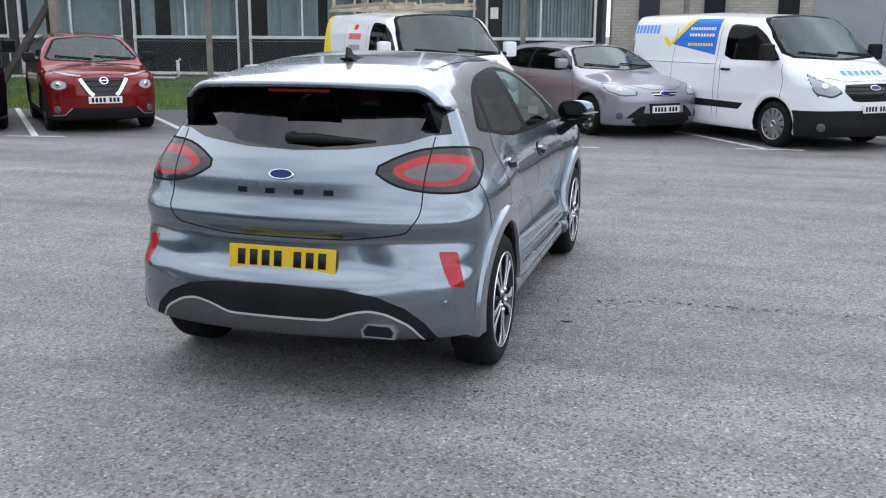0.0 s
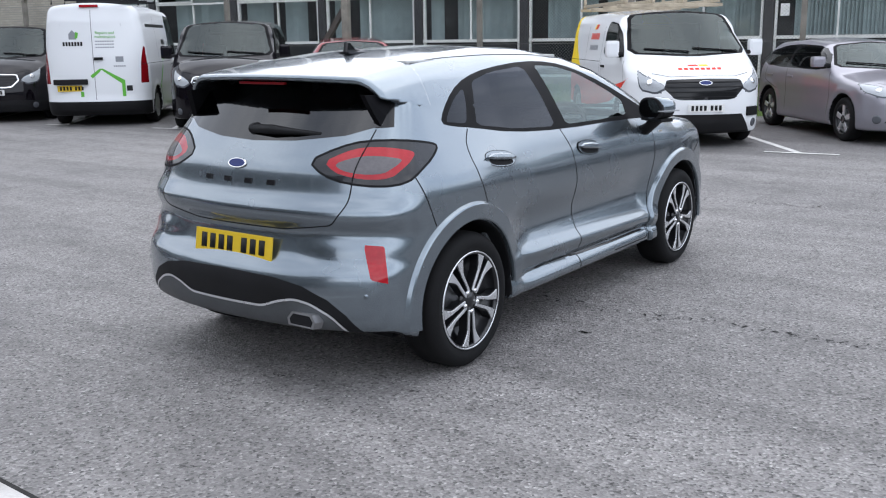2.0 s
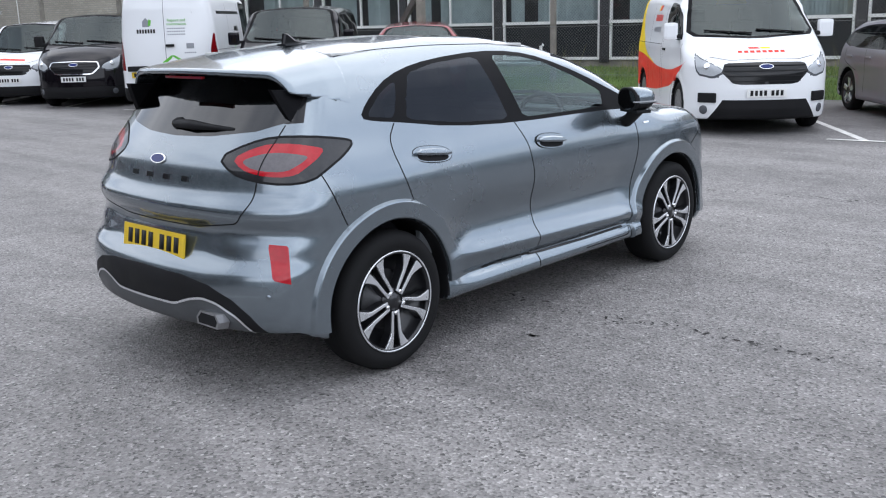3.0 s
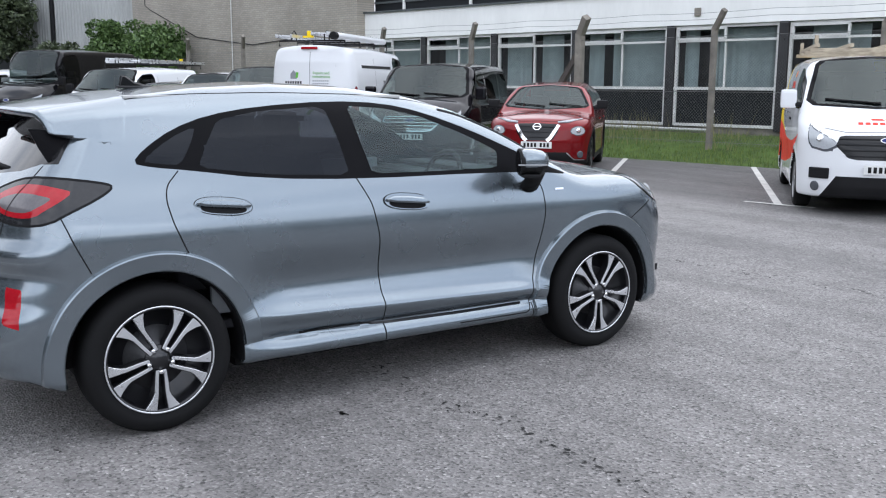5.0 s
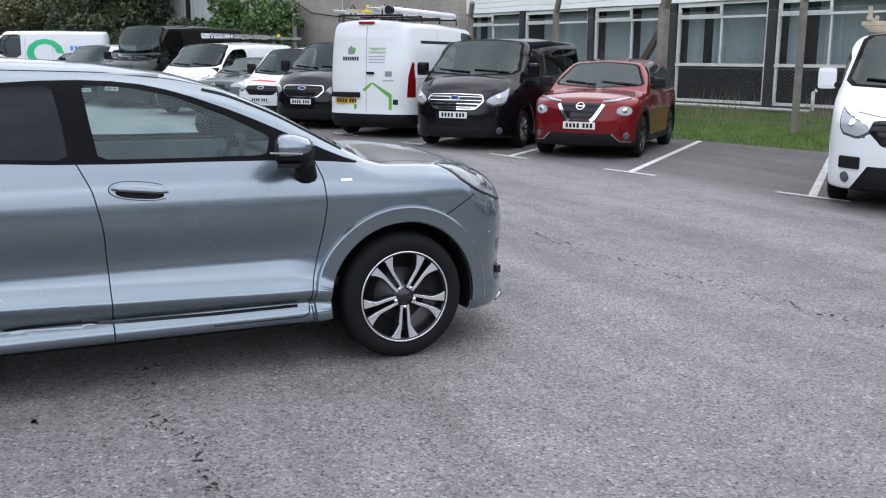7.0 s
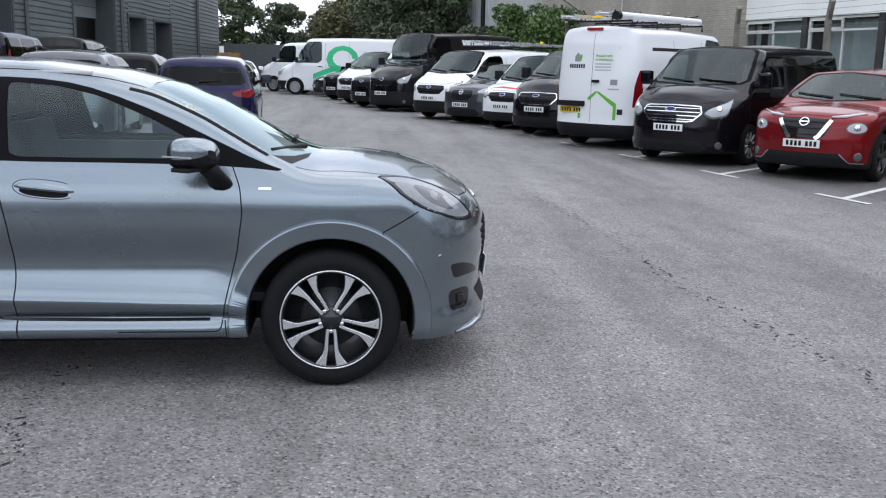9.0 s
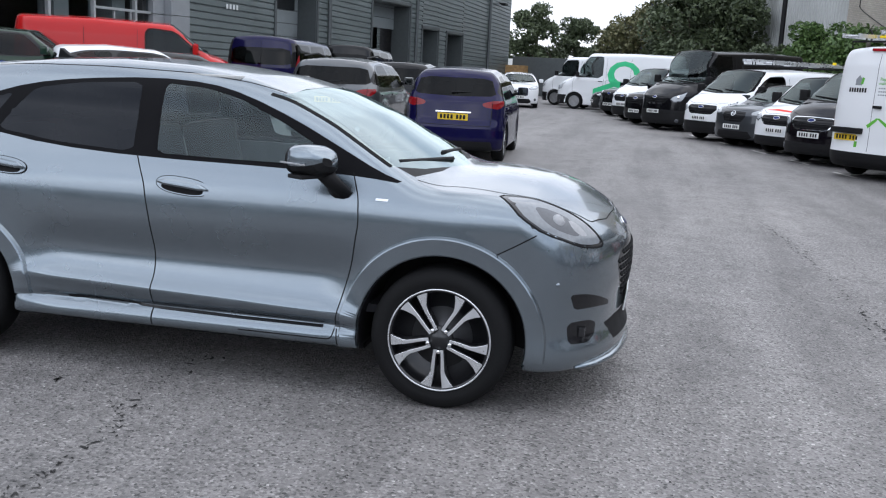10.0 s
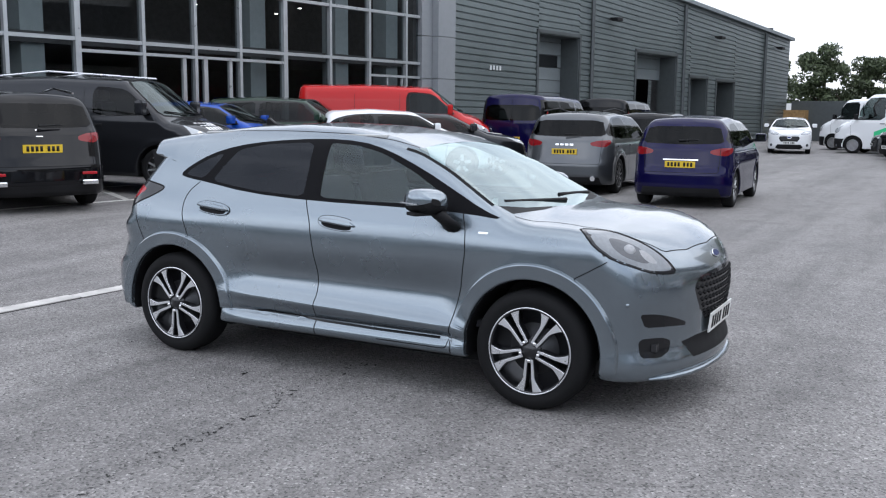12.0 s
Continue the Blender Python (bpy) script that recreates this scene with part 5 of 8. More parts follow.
def add_wheel(parent, kit, m, few=False):
    w = part("wheel", kit["tyre"], None, parent, at=m)
    w.name = "tyre"
    for key, name in (("rim", "rim"), ("disc", "brake_disc"), ("hub", "hub_cap")) + ((() if few else (("groove", "tread_groove"),))):
        part(name, kit[key], None, w)
    for s in kit["spoke"]:
        part("spoke", s, None, w)
    for s in kit["pocket"]:
        part("spoke_pocket", s, None, w)
    if not few:
        part("rim_lip", kit["lip"], None, w, "machined alloy rim lip")
    for s in () if few else kit["nut"]:
        part("wheel_nut", s, None, w)
    return w


def put_wheels(parent, kit, wheelbase, track, hub, steer=0, few=False):
    for y in (0, wheelbase):
        for side in (1, -1):
            add_wheel(parent, kit, Matrix.Translation((side * track, y, hub)) @ Matrix.Rotation(radians((steer if y else 0) + (0 if side > 0 else 180)), 4, "Z"), few)


PLATE_BAR = {}


def number_plate(parent, m, rear, rng, width=0.52):
    p = piece("number_plate", block(width, 0.008, 0.111, 0, 0, -0.0555, 0.003), YELLOW_PLATE if rear else WHITE_PLATE, parent, "yellow rear plate" if rear else "white front plate", m)
    for w, h, x in plate_bars(rng, width * 0.87):
        if (w, h) not in PLATE_BAR:
            PLATE_BAR[w, h] = mesh_of("plate_bar", *block(w, 0.002, h, 0, -0.0052, -h / 2), INK)
        part("plate_bar", PLATE_BAR[w, h], None, p, at=Matrix.Translation((x, 0, 0)))
    return p


# ---- the silver crossover ----
def hero_arch_line(r, y0, a0, a1, n=40):
    return [(y0 + r * math.cos(radians(a0 + (a1 - a0) * i / n)), 0.33 + r * math.sin(radians(a0 + (a1 - a0) * i / n))) for i in range(n + 1)]


def build_hero():
    car = thing("crossover_car", pose(0, 0, 0), "silver-blue compact crossover car parked on the asphalt", "car")
    wb = 2.588
    arch = lambda m: np.minimum(np.hypot(m[:, 1], m[:, 2] - 0.33), np.hypot(m[:, 1] - wb, m[:, 2] - 0.33)) < 0.3955
    dlo = rounded([(-0.045, 1.185), (0.02, 1.245), (0.16, 1.325), (0.34, 1.382), (0.60, 1.42), (1.0, 1.444), (1.30, 1.432), (1.52, 1.385), (1.80, 1.284), (2.06, 1.166), (2.25, 1.078), (2.40, 1.028), (2.18, 1.05), (1.80, 1.062), (1.05, 1.066), (0.55, 1.092), (0.2, 1.145), (0.03, 1.165)], 0.25, 1)
    front_door = [(1.03, 1.075), (1.09, 0.95), (1.125, 0.78), (1.14, 0.55), (1.145, 0.28), (1.6, 0.28), (2.07, 0.28), (2.10, 0.45), (2.15, 0.65), (2.18, 0.84), (2.17, 0.96), (2.13, 1.065)]
    rear_door = [(0.15, 1.145), (0.085, 1.085), (0.07, 1.02), (0.085, 0.93), (0.13, 0.82), (0.205, 0.672)] + hero_arch_line(0.397, 0, 60, 5, 10) + [(0.43, 0.34), (0.66, 0.375), (0.72, 0.28), (1.145, 0.28), (1.14, 0.55), (1.125, 0.78), (1.09, 0.95), (1.03, 1.075)]
    tail = plan_poly([(0.375, -0.57, 1.045), (0.49, -0.49, 1.105), (0.60, -0.43, 1.135), (0.72, -0.33, 1.137), (0.77, -0.20, 1.115), (0.795, -0.14, 1.095), (0.815, -0.22, 1.045), (0.82, -0.32, 1.0), (0.815, -0.41, 0.955), (0.73, -0.50, 0.942), (0.59, -0.56, 0.955), (0.47, -0.58, 0.985)], "rcorner")
    mid = tail.mean(0)
    lamp = plan_poly([(0.73, 2.80, 1.01), (0.66, 2.95, 0.995), (0.62, 3.11, 0.94), (0.575, 3.255, 0.84), (0.56, 3.295, 0.785), (0.64, 3.25, 0.782), (0.725, 3.18, 0.795), (0.825, 3.03, 0.855), (0.84, 2.925, 0.925), (0.80, 2.86, 0.975)], "fcorner")
    lmid = lamp.mean(0)
    fog = plan_poly([(0.765, 3.16, 0.445), (0.64, 3.26, 0.445), (0.585, 3.285, 0.42), (0.60, 3.28, 0.365), (0.66, 3.25, 0.335), (0.755, 3.17, 0.34)], "fcorner")
    brow = plan_poly([(0.765, 3.16, 0.575), (0.70, 3.23, 0.578), (0.60, 3.28, 0.55), (0.47, 3.33, 0.505), (0.47, 3.33, 0.485), (0.62, 3.27, 0.50), (0.74, 3.19, 0.505)], "fcorner")
    refl = plan_poly([(0.698, -0.58, 0.692), (0.775, -0.53, 0.686), (0.806, -0.55, 0.528), (0.735, -0.59, 0.548)], "rcorner")
    rear_only = lambda m: m[:, 1] < -0.3
    glass_r = [(-0.648, 1.198), (-0.5, 1.152), (-0.25, 1.124), (0, 1.116), (0.25, 1.124), (0.5, 1.152), (0.648, 1.198), (0.585, 1.30), (0.54, 1.40), (-0.54, 1.40), (-0.585, 1.30)]
    trim_r = [(-0.69, 1.19), (-0.62, 1.185), (0.62, 1.185), (0.69, 1.19), (0.64, 1.30), (0.59, 1.41), (-0.59, 1.41), (-0.64, 1.30)]
    screen = [(-0.735, 1.10), (-0.5, 1.075), (0, 1.06), (0.5, 1.075), (0.735, 1.10), (0.66, 1.25), (0.575, 1.395), (0.3, 1.418), (0, 1.425), (-0.3, 1.418), (-0.575, 1.395), (-0.66, 1.25)]
    ws = lambda m: (m[:, 1] > 1.4) & (m[:, 1] < 2.56)
    grille = rounded([(-0.43, 0.69), (-0.38, 0.59), (-0.25, 0.475), (0.25, 0.475), (0.38, 0.59), (0.43, 0.69), (0.36, 0.745), (0, 0.765), (-0.36, 0.745)], 0.2, 1)
    dark_low = [(-0.72, 0.29), (-0.66, 0.385), (-0.58, 0.455), (-0.46, 0.508), (-0.30, 0.535), (0, 0.545), (0.30, 0.535), (0.46, 0.508), (0.58, 0.455), (0.66, 0.385), (0.72, 0.29), (0.60, 0.15), (-0.60, 0.15)]
    valance = [(-0.665, 0.285), (-0.60, 0.375), (-0.50, 0.43), (-0.42, 0.445), (-0.34, 0.43), (-0.24, 0.395), (0.24, 0.395), (0.34, 0.43), (0.42, 0.445), (0.50, 0.43), (0.60, 0.375), (0.665, 0.285), (0.60, 0.22), (-0.60, 0.22)]
    cuts = [
        ("tailgate", "rear", [(-0.625, 1.18), (-0.615, 0.95), (-0.615, 0.85), (-0.56, 0.775), (-0.3, 0.738), (0.3, 0.738), (0.56, 0.775), (0.615, 0.85), (0.615, 0.95), (0.625, 1.18)], lambda m: (m[:, 1] < -0.25) & (m[:, 2] > 0.7)),
        ("bonnet", "top", [(-0.70, 2.40), (-0.665, 2.62), (-0.685, 2.80), (-0.655, 2.95), (-0.62, 3.10), (-0.56, 3.22), (-0.35, 3.285), (0, 3.31), (0.35, 3.285), (0.56, 3.22), (0.62, 3.10), (0.655, 2.95), (0.685, 2.80), (0.665, 2.62), (0.70, 2.40), (0.4, 2.47), (0, 2.49), (-0.4, 2.47)], lambda m: m[:, 2] > 0.8),
        ("2rear_door", "side", rear_door, None), ("2front_door", "side", front_door, None),
        ("2sill", "side", [(0.395, 0.37), (0.43, 0.345), (0.67, 0.352), (0.80, 0.335), (1.2, 0.318), (2.02, 0.322), (2.10, 0.33), (2.205, 0.33), (2.21, 0.15), (0.39, 0.15)], None),
        ("2window_surround", "side", dlo, None),
        ("2quarter_glass", "side", rounded([(-0.005, 1.19), (0.14, 1.285), (0.275, 1.337), (0.235, 1.26), (0.165, 1.168), (0.08, 1.178)], 0.2, 1), None),
        ("2rear_door_glass", "side", rounded([(0.245, 1.155), (0.31, 1.26), (0.385, 1.36), (0.60, 1.398), (0.955, 1.418), (0.985, 1.25), (1.0, 1.088), (0.6, 1.108)], 0.12, 1), None),
        ("2front_door_glass", "side", rounded([(1.13, 1.088), (1.105, 1.25), (1.085, 1.418), (1.30, 1.405), (1.50, 1.362), (1.75, 1.262), (1.93, 1.172), (1.90, 1.085), (1.5, 1.084)], 0.1, 1), None),
        ("cowl", "top", [(-0.72, 2.28), (-0.4, 2.38), (0, 2.41), (0.4, 2.38), (0.72, 2.28), (0.70, 2.40), (0.4, 2.47), (0, 2.49), (-0.4, 2.47), (-0.70, 2.40)], lambda m: m[:, 2] > 0.95),
        ("windscreen", "front", screen, ws),
        ("tailgate_trim", "rear", trim_r, lambda m: (m[:, 2] > 1.05)),
        ("rear_window", "rear", glass_r, lambda m: m[:, 2] > 1.05),
        ("2tail_lamp", "rcorner", rounded(tail, 0.25, 1), None),
        ("2red_lens", "rcorner", rounded(mid + (tail - mid) * (0.68, 0.70) + (-0.038, 0.0), 0.25, 1), None),
        ("2inner_lens", "rcorner", rounded(mid + (tail - mid) * (0.50, 0.40) + (-0.056, -0.008), 0.25, 1), None),
        ("2headlamp", "fcorner", rounded(lamp, 0.22, 1), None),
        ("2headlamp_lens", "fcorner", rounded(lmid + (lamp - lmid) * 0.90, 0.22, 1), None),
        ("2headlamp_bowl", "fcorner", rounded(lmid + (lamp - lmid) * (0.50, 0.52) + (0.0, -0.012), 0.25, 1), None),
        ("2running_lamp", "fcorner", rounded(lmid + (lamp - lmid) * (0.20, 0.26) + (0.085, -0.048), 0.25, 1), None),
        ("grille", "front", grille, lambda m: m[:, 1] > 3.0),
        ("lower_grille", "front", [(-0.50, 0.40), (-0.36, 0.415), (0.36, 0.415), (0.50, 0.40), (0.42, 0.305), (-0.42, 0.305)], lambda m: m[:, 1] > 3.0),
        ("2fog_recess", "fcorner", rounded(fog, 0.15, 1), None), ("2bumper_slot", "fcorner", rounded(brow, 0.15, 1), None),
        ("lower_bumper", "rear", dark_low, lambda m: m[:, 1] < -0.45), ("valance", "rear", valance, lambda m: m[:, 1] < -0.45),
        ("2reflector", "rcorner", refl, None),
        ("2rear_arch_liner", None, None, lambda m: arch(m) & (m[:, 1] < 1)), ("2front_arch_liner", None, None, lambda m: arch(m) & (m[:, 1] > 1)), ("underbody", None, None, lambda m: m[:, 2] < hero_under(m[:, 1]) + 0.006),
    ]
    look_of = {"body": SILVER, "tailgate": SILVER, "bonnet": SILVER, "rear_door": SILVER, "front_door": SILVER, "sill": SILVER, "sill_trim": GLOSS_BLACK, "window_surround": MATT_FRAME, "quarter_glass": GLASS_DARK,
               "rear_door_glass": GLASS_DARK, "front_door_glass": GLASS, "cowl": TRIM, "windscreen": GLASS_SCREEN, "tailgate_trim": GLOSS_BLACK, "rear_window": GLASS_REAR, "tail_lamp": DARK_LENS,
               "red_lens": RED_LENS, "inner_lens": LAMP_INNER, "headlamp": DARK_LENS, "headlamp_lens": LAMP_CLEAR, "headlamp_bowl": LAMP_DEEP, "running_lamp": GREY_LENS, "bumper_slot": GLOSS_BLACK, "grille": GLOSS_BLACK, "lower_grille": TRIM, "fog_recess": GLOSS_BLACK, "lower_bumper": TRIM,
               "valance": surface("dark_silver_plastic", (0.085, 0.09, 0.095), 0.45, 0.4, relief=0), "reflector": RED_LENS, "rear_arch_liner": TRIM, "front_arch_liner": TRIM, "underbody": TRIM}
    got = {}
    for name, (v, n, t) in shell(HERO, 0.017, cuts).items():
        side = name[-2:] if name[-2:] in ("_l", "_r") else ""
        key = name[:-2] if side else name
        got[name] = part(key, mesh_of(key, v, t, look_of[key], n), None, car)
    # panel gaps
    gaps = [("side", rear_door[:6], True), ("side", rear_door[-5:], True), ("side", front_door[5:], True), ("side", [(1.145, 0.33), (1.148, 0.24)], True), ("side", [(2.09, 0.33), (2.10, 0.24)], True),
            ("rear", [(-0.625, 1.18), (-0.615, 0.95), (-0.615, 0.85), (-0.56, 0.775), (-0.3, 0.738), (0.3, 0.738), (0.56, 0.775), (0.615, 0.85), (0.615, 0.95), (0.625, 1.18)], False),
            ("top", [(-0.665, 2.62), (-0.685, 2.80), (-0.655, 2.95), (-0.62, 3.10), (-0.56, 3.22), (-0.35, 3.285), (0, 3.31), (0.35, 3.285), (0.56, 3.22), (0.62, 3.10), (0.655, 2.95), (0.685, 2.80), (0.665, 2.62), (0.72, 2.42)], False),
            ("side", [(2.80, 0.735), (2.90, 0.79), (3.0, 0.85)], True), ("side", [(-0.37, 0.98), (-0.33, 0.87), (-0.27, 0.745)], True),
            ("top", [(0.535, 1.7), (0.50, 1.2), (0.49, 0.6), (0.50, 0.1), (0.535, -0.1)], False), ("top", [(-0.535, 1.7), (-0.50, 1.2), (-0.49, 0.6), (-0.50, 0.1), (-0.535, -0.1)], False),
            ("top", [(-0.60, -0.05), (-0.3, 0.02), (0, 0.04), (0.3, 0.02), (0.60, -0.05)], False)]
    for way, line, both in gaps:
        soft = 0.003 if len(line) == 41 else 0.0055
        for far in ((False, True) if both else (False,)):
            piece("panel_gap", ribbon(HERO, line, way, soft, 0.001, far), GAP, car)
    # flanges round the wheel arches
    for y0, a0, a1 in ((0, 2, 186), (wb, -8, 190)):
        rows = [(0.3945, -0.05), (0.3955, 0.004), (0.399, 0.016), (0.405, 0.020), (0.474, 0.020), (0.480, 0.017), (0.489, -0.004)]
        angle = np.radians(np.linspace(a0, a1, 150))
        rings = []
        for r, lift in rows:
            q = max(r, 0.400)
            o, w = unflat(np.stack([y0 + q * np.cos(angle), 0.33 + q * np.sin(angle)], 1), "side")
            p = HERO.cast(o, w)
            p[:, 1], p[:, 2] = y0 + r * np.cos(angle), 0.33 + r * np.sin(angle)
            rings.append(p + np.array((lift, 0, 0)))
        v = np.concatenate(rings)
        f = [(k * 150 + i, k * 150 + i + 1, (k + 1) * 150 + i + 1, (k + 1) * 150 + i) for k in range(len(rows) - 1) for i in range(149)]
        for s in (1, -1):
            piece("arch_flange", (v * np.array((s, 1, 1)), f if s < 0 else [q[::-1] for q in f]), SILVER, car)
    # the roof spoiler
    v, q = surface_net(SPOILER, 0.016)
    g = SPOILER.grad(v)
    got["spoiler"] = part("roof_spoiler", mesh_of("roof_spoiler", v, np.concatenate([q[:, [0, 1, 2]], q[:, [0, 2, 3]]]), SILVER, g / np.linalg.norm(g, axis=1)[:, None]), None, car)
    for far in (False, True):
        piece("sill_trim", ribbon(HERO, [(0.68, 0.350), (0.80, 0.357), (0.95, 0.352), (1.2, 0.337), (1.6, 0.332), (2.02, 0.333)], "side", 0.015, 0.004, far), GLOSS_BLACK, car)
        piece("windscreen_seal", ribbon(HERO, [(-0.735, 1.10), (-0.66, 1.25), (-0.575, 1.395)], "front", 0.020, 0.002, far), GAP, car)
        piece("headlamp_seal", ribbon(HERO, rounded(lamp, 0.22, 1), "fcorner", 0.008, 0.0015, far, True), GAP, car)
        piece("tail_lamp_seal", ribbon(HERO, rounded(tail, 0.25, 1), "rcorner", 0.010, 0.0015, far, True), GAP, car)
    # rear fittings
    def on(way, q):
        o, w = unflat([q], way)
        p = HERO.cast(o, w)[0]
        g = HERO.grad(p[None])[0]
        return Vector(p), Vector(g).normalized()

    rng = random.Random(4)
    p, n = on("rear", (0, 0.645))
    number_plate(car, Matrix.Translation((0, p.y - 0.012, 0.645)) @ Matrix.Rotation(radians(-9), 4, "X"), True, rng)
    number_plate(car, Matrix.Translation((0, 3.408, 0.465)) @ Matrix.Rotation(radians(180), 4, "Z") @ Matrix.Rotation(radians(6), 4, "X"), False, rng)
    for way, q, tilt in (("rear", (-0.028, 1.015), 1), ("front", (0, 0.825), -1)):
        p, n = on(way, q)
        m = Matrix.Translation(p + n * 0.001) @ n.to_track_quat("Z", "Y").to_matrix().to_4x4()
        oval = [(0.062 * math.cos(a * 0.2618), 0.026 * math.sin(a * 0.2618)) for a in range(24)]
        b = piece("badge", prism(oval, 0.006, m, 0.002), CHROME, car, "blue oval badge with chrome rim")
        piece("badge_field", prism([(x * 0.86, y * 0.8) for x, y in oval], 0.0075, m, 0.001), BADGE_BLUE, b)
    for x in (-0.215, -0.075, 0.065, 0.205):
        p, n = on("rear", (x, 0.942))
        m = Matrix.Translation(p + n * 0.001) @ n.to_track_quat("Z", "Y").to_matrix().to_4x4()
        piece("badge_bar", prism([(-0.023, -0.012), (0.023, -0.012), (0.023, 0.012), (-0.023, 0.012)], 0.004, m, 0.001), GLOSS_BLACK, car, "dark letter-sized badge bar")
    blade = [(-0.05, -0.505, 1.167), (0.1, -0.512, 1.168), (0.24, -0.50, 1.163), (0.37, -0.47, 1.155)]
    w = piece("rear_wiper", tube(blade, [0.022, 0.024, 0.014, 0.009], 8), TRIM, car, smooth=True)
    piece("wiper_pivot", moved(revolve([(0.03, -0.03), (0.03, 0.0), (0.02, 0.012), (0.001, 0.014)], 16), Matrix.Translation((-0.03, -0.51, 1.165)) @ Matrix.Rotation(radians(-90), 4, "Z")), TRIM, w, smooth=True)
    piece("high_brake_lamp", block(0.30, 0.02, 0.012, 0, -0.467, 1.374, 0.003), DARK_RED, got["spoiler"])
    piece("valance_trim", ribbon(HERO, valance[:12], "rear", 0.011, 0.004), ALLOY, car, "satin silver line along the valance")
    fin = [(-0.09, 0), (0.08, 0), (0.07, 0.012), (-0.01, 0.03), (-0.055, 0.062), (-0.075, 0.062)]
    m = Matrix.Translation((0.012, 0.20, HERO.top(0.2) - 0.003)) @ Matrix(((0, 0, 1, 0), (1, 0, 0, 0), (0, 1, 0, 0), (0, 0, 0, 1)))
    a = piece("roof_antenna", prism(fin, 0.022, m @ Matrix.Translation((0, 0, -0.011)), 0.008), GLOSS_BLACK, car, "black shark-fin aerial")
    piece("antenna_base", moved(block(0.07, 0.17, 0.014, 0.012, 0.19, HERO.top(0.19) - 0.004, 0.006), Matrix()), GLOSS_BLACK, a)
    ring = [(0.075, -0.03), (0.085, 0.0), (0.06, 0.032), (-0.06, 0.032), (-0.085, 0.0), (-0.075, -0.03)]
    m = Matrix.Translation((0.475, -0.715, 0.352)) @ Matrix.Rotation(radians(-8), 4, "X") @ Matrix(((1, 0, 0, 0), (0, 0, 1, 0), (0, 1, 0, 0), (0, 0, 0, 1)))
    ex = piece("exhaust_tip", prism(ring, 0.06, m @ Matrix.Translation((0, 0, -0.05)), 0.004), STEEL, car, "steel rectangular exhaust tip")
    piece("exhaust_bore", prism([(x * 0.82, y * 0.75) for x, y in ring], 0.002, m @ Matrix.Translation((0, 0, -0.0515))), GAP, ex)
    for way, q in (("rcorner", tuple(plan_poly([(0.745, -0.63, 0.475)], "rcorner")[0])), ("fcorner", tuple(plan_poly([(0.80, 3.10, 0.62)], "fcorner")[0]))):
        p, n = on(way, q)
        for s in (1, -1):
            q2, n2 = Vector((p.x * s, p.y, p.z)), Vector((n.x * s, n.y, n.z))
            piece("parking_sensor", moved(revolve([(0.011, -0.004), (0.011, 0.001), (0.001, 0.0015)], 14), Matrix.Translation(q2) @ n2.to_track_quat("X", "Z").to_matrix().to_4x4()), SILVER, car, smooth=True)
    # reflector and lamp hoods, handles, mirrors, badges on both sides
    for s in (1, -1):
        flip = Matrix.Diagonal((s, 1, 1, 1))
        wing = [(0.640, -0.15, 1.315), (0.600, -0.430, 1.335), (0.622, -0.395, 1.25), (0.640, -0.365, 1.19), (0.660, -0.28, 1.185)]
        piece("rear_winglet", moved((wing + [(x - 0.03, y + 0.004, z) for x, y, z in wing], [(0, 1, 2, 3, 4), (9, 8, 7, 6, 5)] + [(k, 5 + k, 5 + (k + 1) % 5, (k + 1) % 5) for k in range(5)]), flip), MATT_FRAME, car, "black fin beside the rear window")
        for y, z in ((0.325, 0.985), (1.295, 0.945)):
            p, n = on("side", (y, z))
            oval = [(0.135 * math.copysign(abs(math.cos(a * 0.2244)) ** 0.75, math.cos(a * 0.2244)), 0.041 * math.copysign(abs(math.sin(a * 0.2244)) ** 0.9, math.sin(a * 0.2244))) for a in range(28)]
            frame_m = flip @ Matrix.Translation(p + n * 0.0005) @ Matrix((Vector((0, 1, -0.1)).normalized(), n.cross(Vector((0, 1, -0.1)).normalized()), n)).transposed().to_4x4()
            h = piece("handle_recess", prism(oval, 0.0025, frame_m), SILVER, car)
            piece("handle_gap", prism([(x * 1.03, y * 1.08) for x, y in oval], 0.0012, frame_m), GAP, h)
            bar = [(-0.128, 0.004), (-0.09, 0.02), (0, 0.025), (0.09, 0.02), (0.128, 0.004), (0.125, -0.004), (0.09, -0.010), (-0.09, -0.010), (-0.125, -0.004)]
            # a flat dark plate stands in for the shade in the grip's hollow
            piece("handle_cavity_shade", prism([(x * 0.8, y * 0.55 - 0.014) for x, y in oval], 0.0038, frame_m), GAP, h)
            piece("door_handle", prism(bar, 0.024, frame_m, 0.008), SILVER, car, smooth=False)
        p, n = on("side", (2.285, 0.955))
        fm = flip @ Matrix.Translation(p) @ Matrix((Vector((0, 1, 0)), n.cross(Vector((0, 1, 0))), n)).transposed().to_4x4()
        piece("side_badge", prism([(-0.032, -0.005), (0.028, -0.006), (0.032, 0.006), (-0.028, 0.007)], 0.003, fm, 0.001), CHROME, car)
        # mirror: housing, glass, arm, lamp strip
        hv, hf = [], []
        rings = [(-0.06, 0.55), (-0.052, 0.9), (-0.03, 1.0), (0.02, 0.98), (0.06, 0.86), (0.09, 0.62), (0.105, 0.25)]
        for dy, k in rings:
            for i in range(20):
                a = 2 * math.pi * i / 20
                c, d = math.cos(a), math.sin(a)
                hv.append((0.115 * k * math.copysign(abs(c) ** 0.7, c), dy, 0.072 * k * math.copysign(abs(d) ** 0.75, d) + 0.010 * c))
